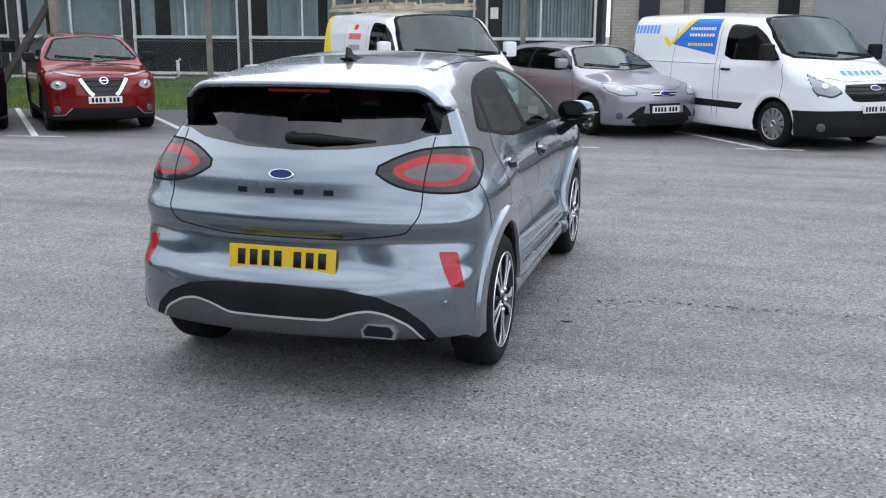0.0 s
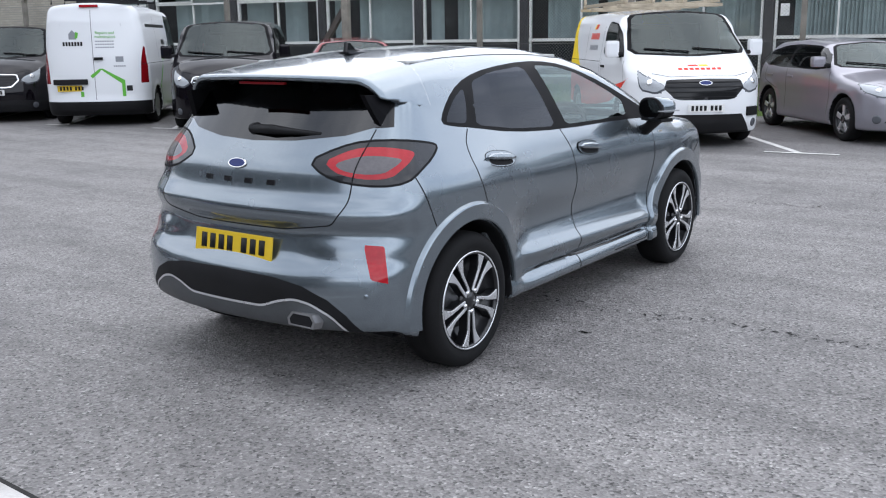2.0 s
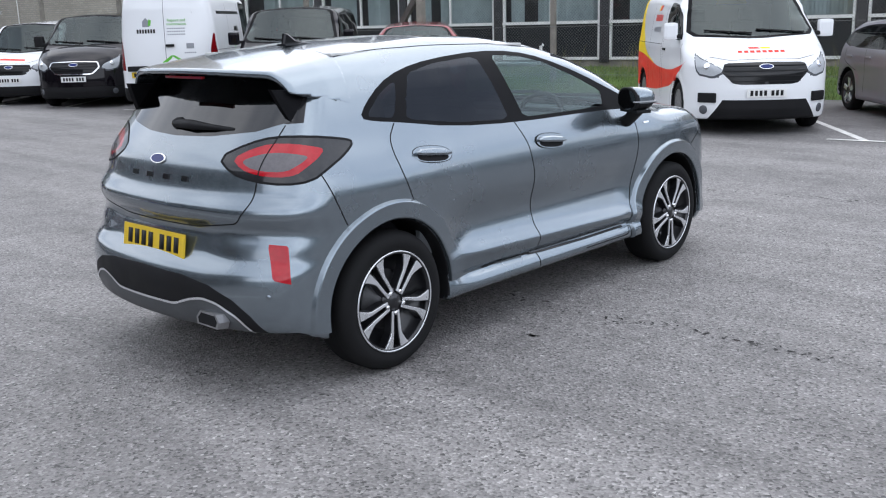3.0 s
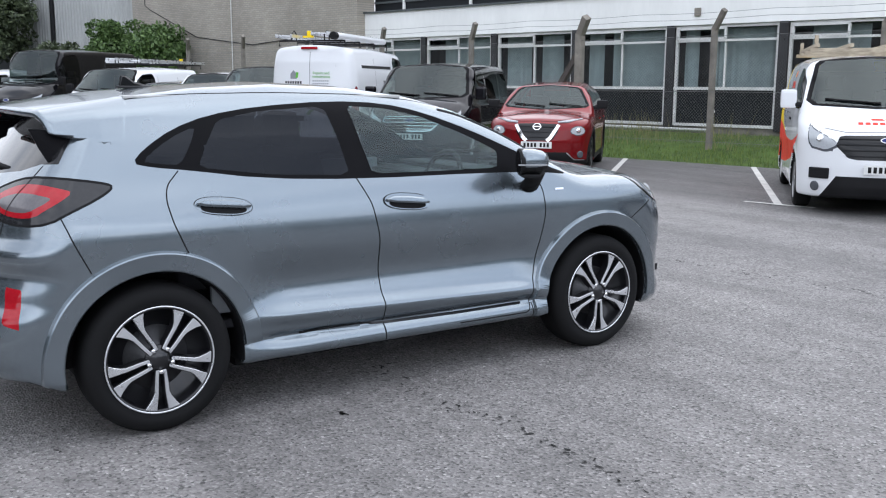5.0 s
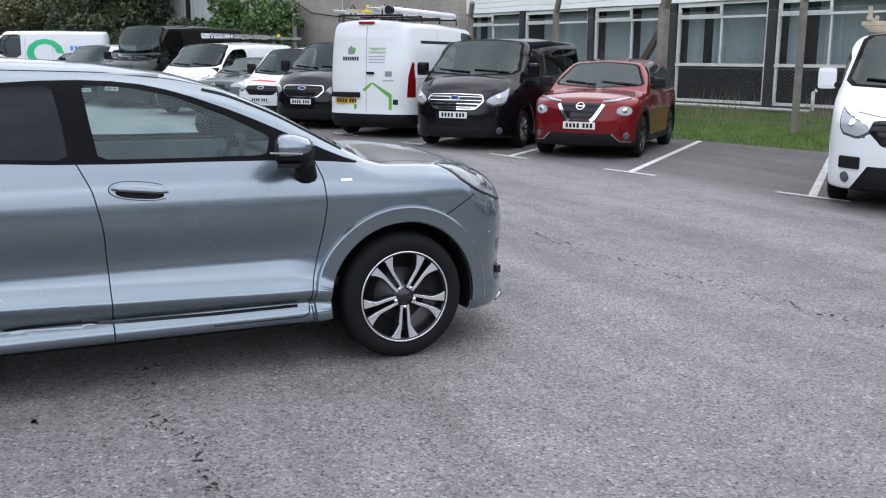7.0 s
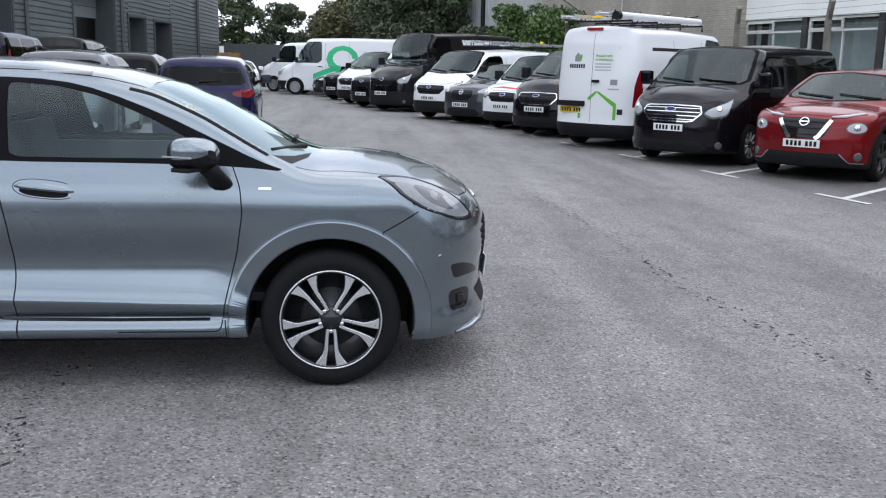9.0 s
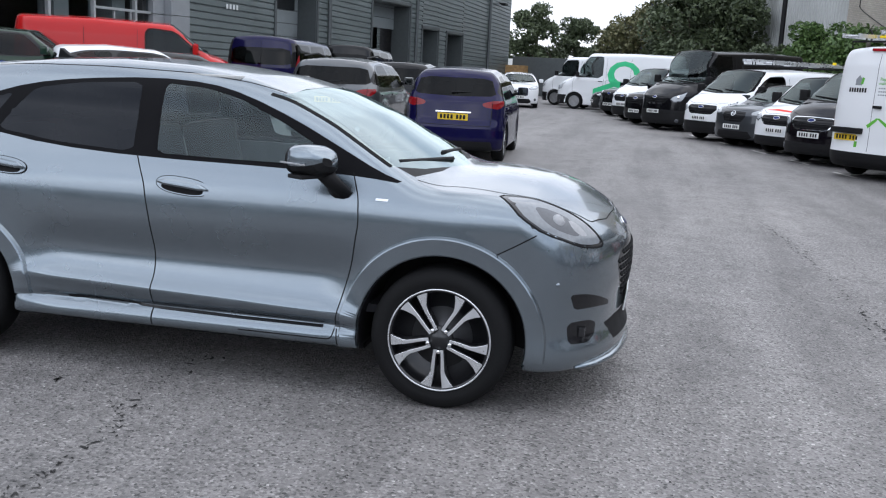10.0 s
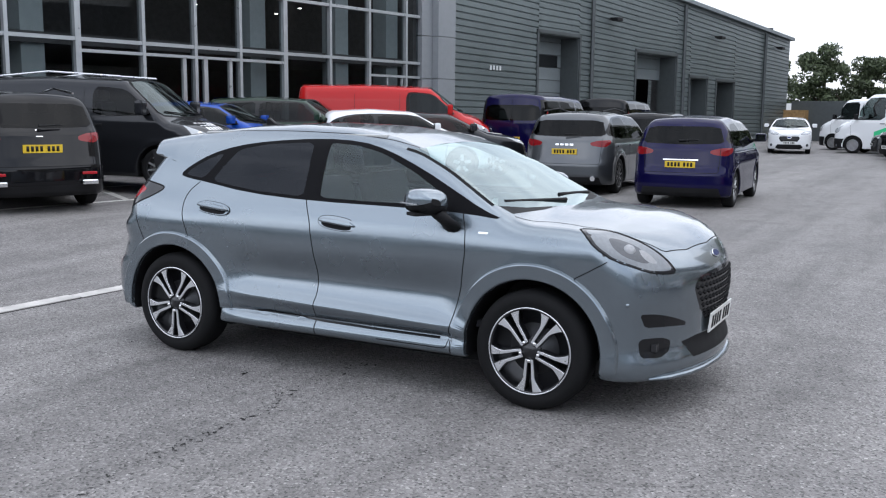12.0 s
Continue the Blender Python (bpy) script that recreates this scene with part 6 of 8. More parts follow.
        for r in range(len(rings) - 1):
            hf += [(r * 20 + i, r * 20 + (i + 1) % 20, (r + 1) * 20 + (i + 1) % 20, (r + 1) * 20 + i) for i in range(20)]
        hf += [tuple(range(19, -1, -1)), tuple(len(hv) - 20 + i for i in range(20))]
        m = flip @ Matrix.Translation((0.945, 1.985, 1.125)) @ Matrix.Rotation(radians(-30), 4, "Z") @ Matrix.Diagonal((1.05, 0.95, 1, 1))
        low = [q for q in hf if len(q) > 4 or min(i % 20 for i in q) in range(11, 19)]
        mi = piece("door_mirror", moved((hv, [q for q in hf if q not in low]), m), SILVER, car, "silver mirror housing with a black lower half", smooth=True)
        piece("mirror_lower_cap", moved((hv, low), m), TRIM, mi, "black lower cap", smooth=False)
        rim = [(0.112 * math.copysign(abs(math.cos(a * 0.3142)) ** 0.8, math.cos(a * 0.3142)), 0.071 * math.copysign(abs(math.sin(a * 0.3142)) ** 0.8, math.sin(a * 0.3142))) for a in range(20)]
        piece("mirror_bezel", prism(rim, 0.022, m @ Matrix.Translation((0, -0.038, 0)) @ Matrix.Rotation(radians(90), 4, "X"), 0.004), TRIM, mi, "black mirror bezel")
        piece("mirror_base", moved(join(block(0.20, 0.10, 0.02, 0, 0, -0.078, 0.008)), m), TRIM, mi)
        piece("mirror_glass", prism([(0.1 * math.cos(a * 0.3142), 0.06 * math.sin(a * 0.3142)) for a in range(20)], 0.003, m @ Matrix.Translation((0, -0.060, 0)) @ Matrix.Rotation(radians(90), 4, "X")), MIRROR_DARK, mi)
        piece("mirror_arm", moved(tube([(0.93, 2.04, 1.062), (0.87, 2.07, 1.01), (0.82, 2.08, 0.975)], [0.055, 0.05, 0.06], 10, 0.6), flip), TRIM, mi, smooth=True)
        piece("indicator_strip", moved(block(0.018, 0.16, 0.008, 0.112, 0.0, -0.012, 0.003), m), GREY_LENS, mi)
        piece("fog_lamp", moved(block(0.10, 0.03, 0.045, 0.655, 3.225, 0.37, 0.008), flip), DARK_LENS, car)
        piece("bumper_blade", moved(tube([(0.735, 3.155, 0.322), (0.65, 3.225, 0.318), (0.56, 3.275, 0.330), (0.46, 3.315, 0.36)], [0.010, 0.018, 0.020, 0.012], 8), flip), SILVER, car, smooth=True)
        piece("projector_lamp", moved(revolve([(0.035, -0.01), (0.035, 0.006), (0.02, 0.014), (0.001, 0.016)], 16), flip @ Matrix.Translation((0.735, 3.085, 0.905)) @ Vector((0.55, 0.6, 0.5)).to_track_quat("X", "Z").to_matrix().to_4x4()), GREY_LENS, car, smooth=True)
    # grille mesh and splitter
    for row in range(7):
        for col in range(-7, 8):
            x, z = (col + 0.5 * (row % 2)) * 0.052, 0.505 + row * 0.036
            if in_poly(np.array([[x, z]]), [(-0.40, 0.68), (-0.25, 0.49), (0.25, 0.49), (0.40, 0.68), (0.35, 0.73), (-0.35, 0.73)])[0]:
                p, n = on("front", (-x, z))
                m = Matrix.Translation(p) @ n.to_track_quat("Z", "Y").to_matrix().to_4x4()
                piece("grille_cell", prism([(0.022, 0), (0.0, 0.014), (-0.022, 0), (0, -0.014)], 0.008, m, 0.006), GAP, car)
    pts = [(x, 3.405 - 0.30 * x * x - 0.5 * x ** 6, 0.222) for x in (-0.70, -0.6, -0.45, -0.3, -0.1, 0.1, 0.3, 0.45, 0.6, 0.70)]
    piece("front_splitter", tube(pts, [0.02] + [0.034] * 8 + [0.02], 8, 0.5), SILVER, car, smooth=True)
    # front wipers
    for x0, x1 in ((-0.62, -0.05), (0.0, 0.60)):
        pts = [(x0 + (x1 - x0) * i / 6, 2.44 - 0.13 * abs(x0 + (x1 - x0) * i / 6) - 0.01 * i, 1.088 + 0.004 * i) for i in range(7)]
        piece("wiper_blade", tube(pts, [0.012] * 7, 6), TRIM, car, smooth=True)
    # cabin
    def seat(x, y, z, w, h):
        s = piece("seat", join(block(w, 0.5, 0.16, x, y + 0.2, z - 0.1, 0.05), moved(block(w, 0.14, h, 0, 0, 0, 0.05), Matrix.Translation((x, y - 0.05, z)) @ Matrix.Rotation(radians(14), 4, "X"))), SEAT, car, smooth=False)
        piece("headrest", moved(block(0.25, 0.10, 0.17, 0, 0, 0, 0.04), Matrix.Translation((x, y - 0.05 - 0.25 * h - 0.02, z + h + 0.02)) @ Matrix.Rotation(radians(8), 4, "X")), SEAT, s)

    for x in (-0.36, 0.36):
        seat(x, 1.05, 0.62, 0.48, 0.58)
        seat(x, 0.22, 0.66, 0.52, 0.50)
    piece("dashboard", join(block(1.42, 0.42, 0.30, 0, 2.14, 0.70, 0.08), block(1.3, 0.25, 0.05, 0, 2.25, 0.98, 0.02)), TRIM, car)
    piece("cabin_floor", block(1.5, 2.6, 0.04, 0, 1.0, 0.40), SEAT, car)
    # unseen blocks under the floor, added to stop light leaking beneath the car
    for y, long in ((1.3, 1.7), (0.0, 0.5), (2.62, 0.5)):
        piece("underbody_light_block", block(1.16, long, 0.10, 0, y, 0.15, 0.03), TRIM, car, "black underbody tray")
    piece("headliner", block(1.02, 1.45, 0.02, 0, 0.72, 1.452, 0.008), HEADLINER, car, "pale grey headliner")
    for s in (1, -1):
        piece("door_card", block(0.03, 1.75, 0.56, s * 0.765, 1.15, 0.48, 0.01), SEAT_LIGHT, car)
    piece("parcel_shelf", block(1.1, 0.42, 0.03, 0, -0.12, 1.02, 0.01), SEAT, car)
    piece("steering_wheel", moved(tube([(0.18 * math.cos(i * 0.2618), 0, 0.18 * math.sin(i * 0.2618)) for i in range(25)], 0.016, 8), Matrix.Translation((0.36, 1.80, 0.98)) @ Matrix.Rotation(radians(-22), 4, "X")), TRIM, car, smooth=True)
    piece("tax_paper", block(0.07, 0.004, 0.05, 0.60, 2.24, 1.075), WHITE_PLATE, car)
    kit = wheel_meshes(0.334, 0.240, 0.215, "twin", ALLOY_DARK, ALLOY)
    put_wheels(car, kit, wb, 0.878, 0.332)
    return car


build_hero()

# ---- parked vehicles ----
PAINTS = {
    "white": paint("white_van_paint", (0.74, 0.75, 0.76), 0, 0.3), "black": paint("black_car_paint", (0.004, 0.004, 0.005), 0, 0.25), "red": paint("metallic_red_paint", (0.17, 0.008, 0.010), 0.45, 0.3),
    "grey": paint("graphite_metallic_paint", (0.06, 0.065, 0.072), 0.7, 0.3), "lilac": paint("silver_lilac_paint", (0.30, 0.29, 0.32), 0.6, 0.32), "blue": paint("bright_blue_paint", (0.01, 0.06, 0.33), 0.3, 0.3),
    "navy": paint("deep_violet_blue_paint", (0.004, 0.003, 0.036), 0.3, 0.28), "green": paint("dark_green_paint", (0.012, 0.03, 0.017), 0.4, 0.3), "vanred": paint("bright_red_van_paint", (0.42, 0.012, 0.012), 0, 0.3),
    "darkgrey": paint("dark_grey_metallic_paint", (0.018, 0.019, 0.022), 0.4, 0.3), "silver": paint("grey_silver_paint", (0.075, 0.08, 0.086), 0.75, 0.3), "palesilver": paint("pale_silver_paint", (0.40, 0.41, 0.43), 0.6, 0.32), "plum": paint("black_plum_paint", (0.006, 0.005, 0.007), 0.2, 0.26)}
DECAL = {k: surface("decal_" + k, c, 0.4, vary=0.03, relief=0) for k, c in {"blue": (0.03, 0.17, 0.62), "yellow": (0.85, 0.62, 0.02), "red": (0.72, 0.05, 0.03), "orange": (0.85, 0.25, 0.03), "green": (0.12, 0.42, 0.05),
         "mint": (0.05, 0.5, 0.22), "grey": (0.25, 0.26, 0.28), "black": (0.02, 0.02, 0.02), "white": (0.75, 0.75, 0.75), "paleblue": (0.12, 0.32, 0.75)}.items()}
INTERIOR = surface("dark_cabin", (0.03, 0.03, 0.033), 0.9, relief=0)
KITS = {}


def kit_for(tyre, style, bright):
    key = (tyre, style, bright)
    if key not in KITS:
        KITS[key] = wheel_meshes(tyre, tyre * 0.68, 0.21, style, ALLOY_DARK if style != "steel" else STEEL, {"bright": ALLOY, "dark": ALLOY_DARK, "steel": STEEL}[bright])
    return KITS[key]


def hatch(wb, ro, fo, half, high, belt, cowl, nose, rf, rr, hub=0.32, tum=0.20, tail=0.16, van=False, slope=0.0):
    """A car's or van's body from its main sizes. cowl: (y, z) at the foot of the windscreen; rf, rr: front and rear end of the roof."""
    f, r = wb + fo, -ro
    top = [(r - 0.2, high - (0.02 if van else 0.10)), (rr, high - (0.015 if van else 0.05)), ((rr + rf) / 2, high), (rf, high - 0.055), (cowl[0], cowl[1] + 0.02), (cowl[0] + 0.13, cowl[1] - 0.005),
           ((cowl[0] + f) / 2, cowl[1] * 0.4 + nose * 0.6 + 0.045 - slope), (f - 0.2, nose + 0.03), (f, nose - 0.09), (f + 0.2, nose - 0.3)]
    if van:
        rear = [(0.1, r + 0.2), (0.3, r + 0.03), (0.42, r), (0.6, r + 0.02), (1.2, r + 0.025), (high - 0.35, r + 0.06), (high, r + 0.13)]
    else:
        rear = [(0.1, r + 0.25), (0.24, r + 0.04), (0.38, r), (0.6, r + 0.01), (0.72, r + 0.05), (belt - 0.02, r + tail * 0.7), (belt + 0.08, r + tail + 0.02), (high - 0.14, rr - 0.03), (high, rr + 0.08)]
    front = [(0.1, f - 0.2), (0.2, f - 0.04), (0.34, f), (0.58, f), (nose - 0.06, f - 0.03), (nose + 0.06, f - 0.14), (nose + 0.3, f - 0.5), (1.6, f - 1.0)]
    width = [(r, half - 0.07), (r + 0.4, half - 0.01), (wb * 0.4, half), (wb * 0.8, half), (wb + 0.3, half - 0.015), (f - 0.2, half - 0.07), (f, half - 0.10)]
    section = [(0.1, -0.1), (0.24, -0.015), (0.4, -0.008), (0.62, -0.012), (0.75, 0.0), (belt - 0.08, -0.012), (belt, -0.035), ((belt + high) / 2, -0.035 - tum * 0.42), (high - 0.1, -0.035 - tum), (high, -0.06 - tum)]
    return Body(top, rear, front, width, section, under=0.2, hub=hub, arches=((0, hub + 0.055), (wb, hub + 0.055)), flare=0.012, rbow=0.12 if van else 0.2, fbow=0.30, crown=0.04, edge=0.12 if van else 0.09, ends=0.10, soft=0.035)


def text_mesh(words, size, material, depth=0.001):
    c = bpy.data.curves.new("text", "FONT")
    c.body, c.size, c.extrude, c.align_x, c.align_y = words, size, depth, "CENTER", "CENTER"
    ob = bpy.data.objects.new("text", c)
    scene.collection.objects.link(ob)
    me = bpy.data.meshes.new_from_object(ob.evaluated_get(bpy.context.evaluated_depsgraph_get()))
    bpy.data.objects.remove(ob)
    me.materials.clear()
    me.materials.append(material)
    return me


def decal(body, way, outline, material, parent, name="decal", lift=0.003, sign=1):
    """A thin film on a body: an outline, laid on the surface."""
    o = np.array(outline, float)
    c = o.mean(0)
    ring = np.concatenate([np.linspace(a, b, 5)[:-1] for a, b in zip(o, np.roll(o, -1, 0))])
    q = np.concatenate([ring, c + (ring - c) * 0.5, [c]])
    p0, w = unflat(q, way)
    p = body.cast(p0, w)
    g = body.grad(p)
    p = p + lift * g / np.linalg.norm(g, axis=1)[:, None]
    n = len(ring)
    f = [(i, (i + 1) % n, n + (i + 1) % n, n + i) for i in range(n)] + [(n + i, n + (i + 1) % n, 2 * n) for i in range(n)]
    if way == "side":
        p[:, 0] *= sign
    return piece(name, (p, f), material, parent)


def bars(body, way, x0, x1, z, h, material, parent, n=6, sign=1, name="lettering"):
    """A word that is not lettered: bars in its rhythm."""
    step = (x1 - x0) / n
    made = []
    for i in range(n):
        a = x0 + i * step
        o = np.array([(a, z), (a + step * 0.7, z), (a + step * 0.7, z + h), (a, z + h)])
        p0, w = unflat(o, way)
        p = body.cast(p0, w)
        g = body.grad(p)
        p = p + 0.003 * g / np.linalg.norm(g, axis=1)[:, None]
        if way == "side":
            p[:, 0] *= sign
        made.append((p, [(0, 1, 2, 3)]))
    return piece(name, join(*made), material, parent)


def vehicle(name, label, category, place, heading, body, spec, colour, group="parked vehicles"):
    """Builds a vehicle with its front centre (or rear centre, if spec says so) over place."""
    wb, ro, fo, half, high, belt, cowl, nose, rf, rr = (spec[k] for k in ("wb", "ro", "fo", "half", "high", "belt", "cowl", "nose", "rf", "rr"))
    van = spec.get("van", False)
    a = radians(heading)
    d = Vector((math.cos(a), math.sin(a), 0))
    ref = -ro if spec.get("by_rear") else wb + fo
    base = Vector((*place, 0)) - d * ref
    base.z = ground_height(base.x, base.y)
    car = thing(name, Matrix.Translation(base) @ Matrix.Rotation(a - math.pi / 2, 4, "Z"), label, category, group)
    f, hub = wb + fo, body.hub
    W = half
    screen_b, screen_t = cowl[1] + 0.03, high - 0.10
    ws = [(-W + 0.16, screen_b + 0.04), (0, screen_b), (W - 0.16, screen_b + 0.04), (W - 0.20 - spec["tum"] * 0.8, screen_t - 0.02), (0, screen_t + 0.02), (-W + 0.20 + spec["tum"] * 0.8, screen_t - 0.02)]
    yb = spec.get("pillar", (rf + rr) / 2 + 0.1)
    df = cowl[0] - 0.22
    cuts = []
    low_z = spec.get("low", 0)
    if low_z:
        cuts.append(("front_bumper", "front", [(-1.2, 0.1), (1.2, 0.1), (1.2, low_z), (0.5, low_z + 0.02), (-0.5, low_z + 0.02), (-1.2, low_z)], lambda m: m[:, 1] > wb + 0.25))
        cuts.append(("rear_bumper", "rear", [(-1.2, 0.1), (1.2, 0.1), (1.2, low_z - 0.05), (-1.2, low_z - 0.05)], lambda m: m[:, 1] < -0.35))
    else:
        cuts.append(("lower_grille", "front", [(-W * 0.62, 0.27), (-W * 0.52, 0.40), (W * 0.52, 0.40), (W * 0.62, 0.27), (W * 0.5, 0.21), (-W * 0.5, 0.21)], lambda m: m[:, 1] > wb + 0.3))
        cuts.append(("rear_valance", "rear", [(-W * 0.8, 0.2), (-W * 0.75, 0.36), (W * 0.75, 0.36), (W * 0.8, 0.2)], lambda m: m[:, 1] < -0.4))
    glass_low = belt + 0.02
    if van:
        fd = [(df - 0.02, glass_low + 0.0), (df - 0.10, glass_low + 0.10), (rf + 0.06, high - 0.24), (rf - 0.35, high - 0.20), (yb + 0.12, high - 0.20), (yb + 0.05, high - 0.3), (yb + 0.05, glass_low)]
        cuts.append(("2front_door_glass", "side", rounded(fd, 0.15, 1), None))
        if spec.get("side_glass"):
            z0, z1 = glass_low + 0.02, high - 0.20
            mid = (yb - 0.12 - ro + 0.15) / 2
            cuts.append(("2window_surround", "side", [(-ro + 0.13, z0 - 0.03), (yb + 0.0, z0 - 0.03), (yb + 0.0, z1 + 0.03), (-ro + 0.2, z1 + 0.03)], None))
            cuts.append(("2side_glass", "side", rounded([(mid + 0.06, z0), (yb - 0.06, z0), (yb - 0.06, z1), (mid + 0.06, z1)], 0.08, 1), None))
            cuts.append(("2rear_side_glass", "side", rounded([(-ro + 0.22, z0), (mid - 0.06, z0), (mid - 0.06, z1), (-ro + 0.27, z1)], 0.08, 1), None))
        if spec.get("rear_glass"):
            cuts.append(("rear_window", "rear", rounded([(-W + 0.2, belt + 0.05), (W - 0.2, belt + 0.05), (W - 0.28, high - 0.3), (-W + 0.28, high - 0.3)], 0.12, 1), lambda m: m[:, 1] < 0))
    else:
        zt = high - 0.115
        dlo = rounded([(rr - 0.05, belt + 0.10), (rr + 0.15, zt - 0.10), (rr + 0.5, zt - 0.01), (yb, zt + 0.015), (rf + 0.02, zt - 0.01), (df - 0.25, belt + 0.20), (df + 0.02, belt), (rr + 0.3, belt + 0.01)], 0.2, 1)
        cuts.append(("2window_surround", "side", dlo, None))
        cuts.append(("2front_door_glass", "side", rounded([(yb + 0.04, belt + 0.02), (yb + 0.03, zt - 0.02), (rf - 0.06, zt - 0.035), (df - 0.34, belt + 0.22), (df - 0.14, belt + 0.02)], 0.12, 1), None))
        cuts.append(("2rear_door_glass", "side", rounded([(rr + 0.24, belt + 0.03), (rr + 0.33, zt - 0.10), (rr + 0.55, zt - 0.035), (yb - 0.06, zt - 0.02), (yb - 0.05, belt + 0.02)], 0.12, 1), None))
        cuts.append(("2quarter_glass", "side", rounded([(rr + 0.03, belt + 0.12), (rr + 0.17, zt - 0.14), (rr + 0.27, zt - 0.11), (rr + 0.18, belt + 0.05)], 0.15, 1), None))
        cuts.append(("rear_window", "rear", rounded([(-W + 0.17, belt + 0.07), (0, belt + 0.05), (W - 0.17, belt + 0.07), (W - 0.27, high - 0.19), (-W + 0.27, high - 0.19)], 0.12, 1), lambda m: m[:, 2] > belt))
    wm = np.mean(ws, 0)
    cuts.append(("screen_band", "front", rounded(wm + (np.array(ws) - wm) * (1.07, 1.10), 0.1, 1), lambda m: (m[:, 1] > rf - 0.2) & (m[:, 1] < cowl[0] + 0.12)))
    cuts.append(("windscreen", "front", rounded(ws, 0.1, 1), lambda m: (m[:, 1] > rf - 0.15) & (m[:, 1] < cowl[0] + 0.08)))
    # lamps
    hz = spec.get("lamp_z", nose - 0.05)
    style = spec.get("lamp", "swept")
    if style == "swept":
        lamp = [(W - 0.05, f - 0.62, hz + 0.14), (W - 0.22, f - 0.34, hz + 0.115), (W - 0.42, f - 0.10, hz + 0.02), (W - 0.40, f - 0.06, hz - 0.05), (W - 0.20, f - 0.18, hz - 0.075), (W - 0.05, f - 0.40, hz + 0.0)]
    elif style == "van":
        lamp = [(W - 0.06, f - 0.46, hz + 0.24), (W - 0.14, f - 0.34, hz + 0.14), (W - 0.36, f - 0.10, hz + 0.01), (W - 0.40, f - 0.06, hz - 0.06), (W - 0.25, f - 0.10, hz - 0.12), (W - 0.08, f - 0.28, hz - 0.08)]
    else:
        lamp = [(W - 0.21 + 0.12 * math.cos(k * 0.628), f - 0.19 - 0.09 * math.cos(k * 0.628), hz - 0.08 + 0.092 * math.sin(k * 0.628)) for k in range(10)]
    lamp = plan_poly(lamp, "fcorner")
    lm = lamp.mean(0)
    cuts += [("2headlamp", "fcorner", rounded(lamp, 0.15, 1), lambda m: m[:, 1] > wb), ("2headlamp_lens", "fcorner", rounded(lm + (lamp - lm) * (0.90, 0.82), 0.15, 1), lambda m: m[:, 1] > wb)]
    tz = spec.get("tail_z", belt - 0.06)
    if van:
        tl = [(W - 0.16, tz - 0.30), (W - 0.02, tz - 0.30), (W + 0.1, tz - 0.2), (W + 0.1, tz + 0.34), (W - 0.10, tz + 0.38), (W - 0.14, tz + 0.1)]
        for s in (1, -1):
            cuts.append(("tail_lamp" + ("_a" if s > 0 else "_b"), "rear", [(x * s, z) for x, z in tl], lambda m: m[:, 1] < -ro + 0.35))
    else:
        tl = plan_poly([(W - 0.36, -ro + 0.10, tz + 0.02), (W - 0.2, -ro + 0.16, tz + 0.065), (W - 0.04, -ro + 0.40, tz + 0.075), (W - 0.02, -ro + 0.34, tz + 0.0), (W - 0.08, -ro + 0.18, tz - 0.075), (W - 0.33, -ro + 0.09, tz - 0.04)], "rcorner")
        cuts.append(("2tail_lamp", "rcorner", rounded(tl, 0.18, 1), lambda m: m[:, 1] < 0))
    gz0, gz1, gw = spec.get("grille", (nose - 0.30, nose - 0.06, 0.50))
    gr = rounded([(-gw * 0.92, gz1), (0, gz1 + 0.012), (gw * 0.92, gz1), (gw, (gz0 + gz1) / 2 + 0.02), (gw * 0.72, gz0), (-gw * 0.72, gz0), (-gw, (gz0 + gz1) / 2 + 0.02)], 0.1, 1)
    cuts.append(("grille", "front", gr, lambda m: m[:, 1] > wb + 0.3))
    for c in spec.get("cuts", ()):
        cuts.append(c[:4])
    cuts += [("2rear_arch_liner", None, None, lambda m: np.hypot(m[:, 1], m[:, 2] - hub) < hub + 0.0595), ("2front_arch_liner", None, None, lambda m: np.hypot(m[:, 1] - wb, m[:, 2] - hub) < hub + 0.0595), ("underbody", None, None, lambda m: m[:, 2] < 0.207)]
    coat = PAINTS[colour]
    dark = spec.get("bumper", TRIM)
    side_glass = GLASS_TINT if spec.get("tint") else GLASS_SIDE
    mats = {"front_bumper": dark, "rear_bumper": dark, "lower_grille": TRIM, "rear_valance": TRIM, "window_surround": GLOSS_BLACK, "windscreen": GLASS_FAR, "rear_window": side_glass, "headlamp": LAMP_DEEP, "headlamp_lens": LAMP_BRIGHT, "screen_band": MATT_FRAME,
            "tail_lamp": RED_FAR, "grille": GLOSS_BLACK, "rear_arch_liner": TRIM, "front_arch_liner": TRIM, "underbody": TRIM, "front_door_glass": GLASS_SIDE, "rear_door_glass": side_glass, "quarter_glass": side_glass, "side_glass": side_glass,
            "rear_side_glass": side_glass}
    for c in spec.get("cuts", ()):
        mats[c[0].lstrip("2")] = c[4]
    for key, (v, n, t) in shell(body, spec.get("cell", 0.034), cuts).items():
        k = key[:-2] if key[-2:] in ("_l", "_r", "_a", "_b") else key
        part(k, mesh_of(k, v, t, mats.get(k, coat), n), None, car)
    # gaps between the panels
    seams = [("side", [(yb - 0.01, belt), (yb + 0.02, belt - 0.25), (yb + 0.0, 0.34)], True), ("side", [(df + 0.04, belt - 0.02), (df + 0.10, belt - 0.25), (df + 0.04, 0.36)], True)]
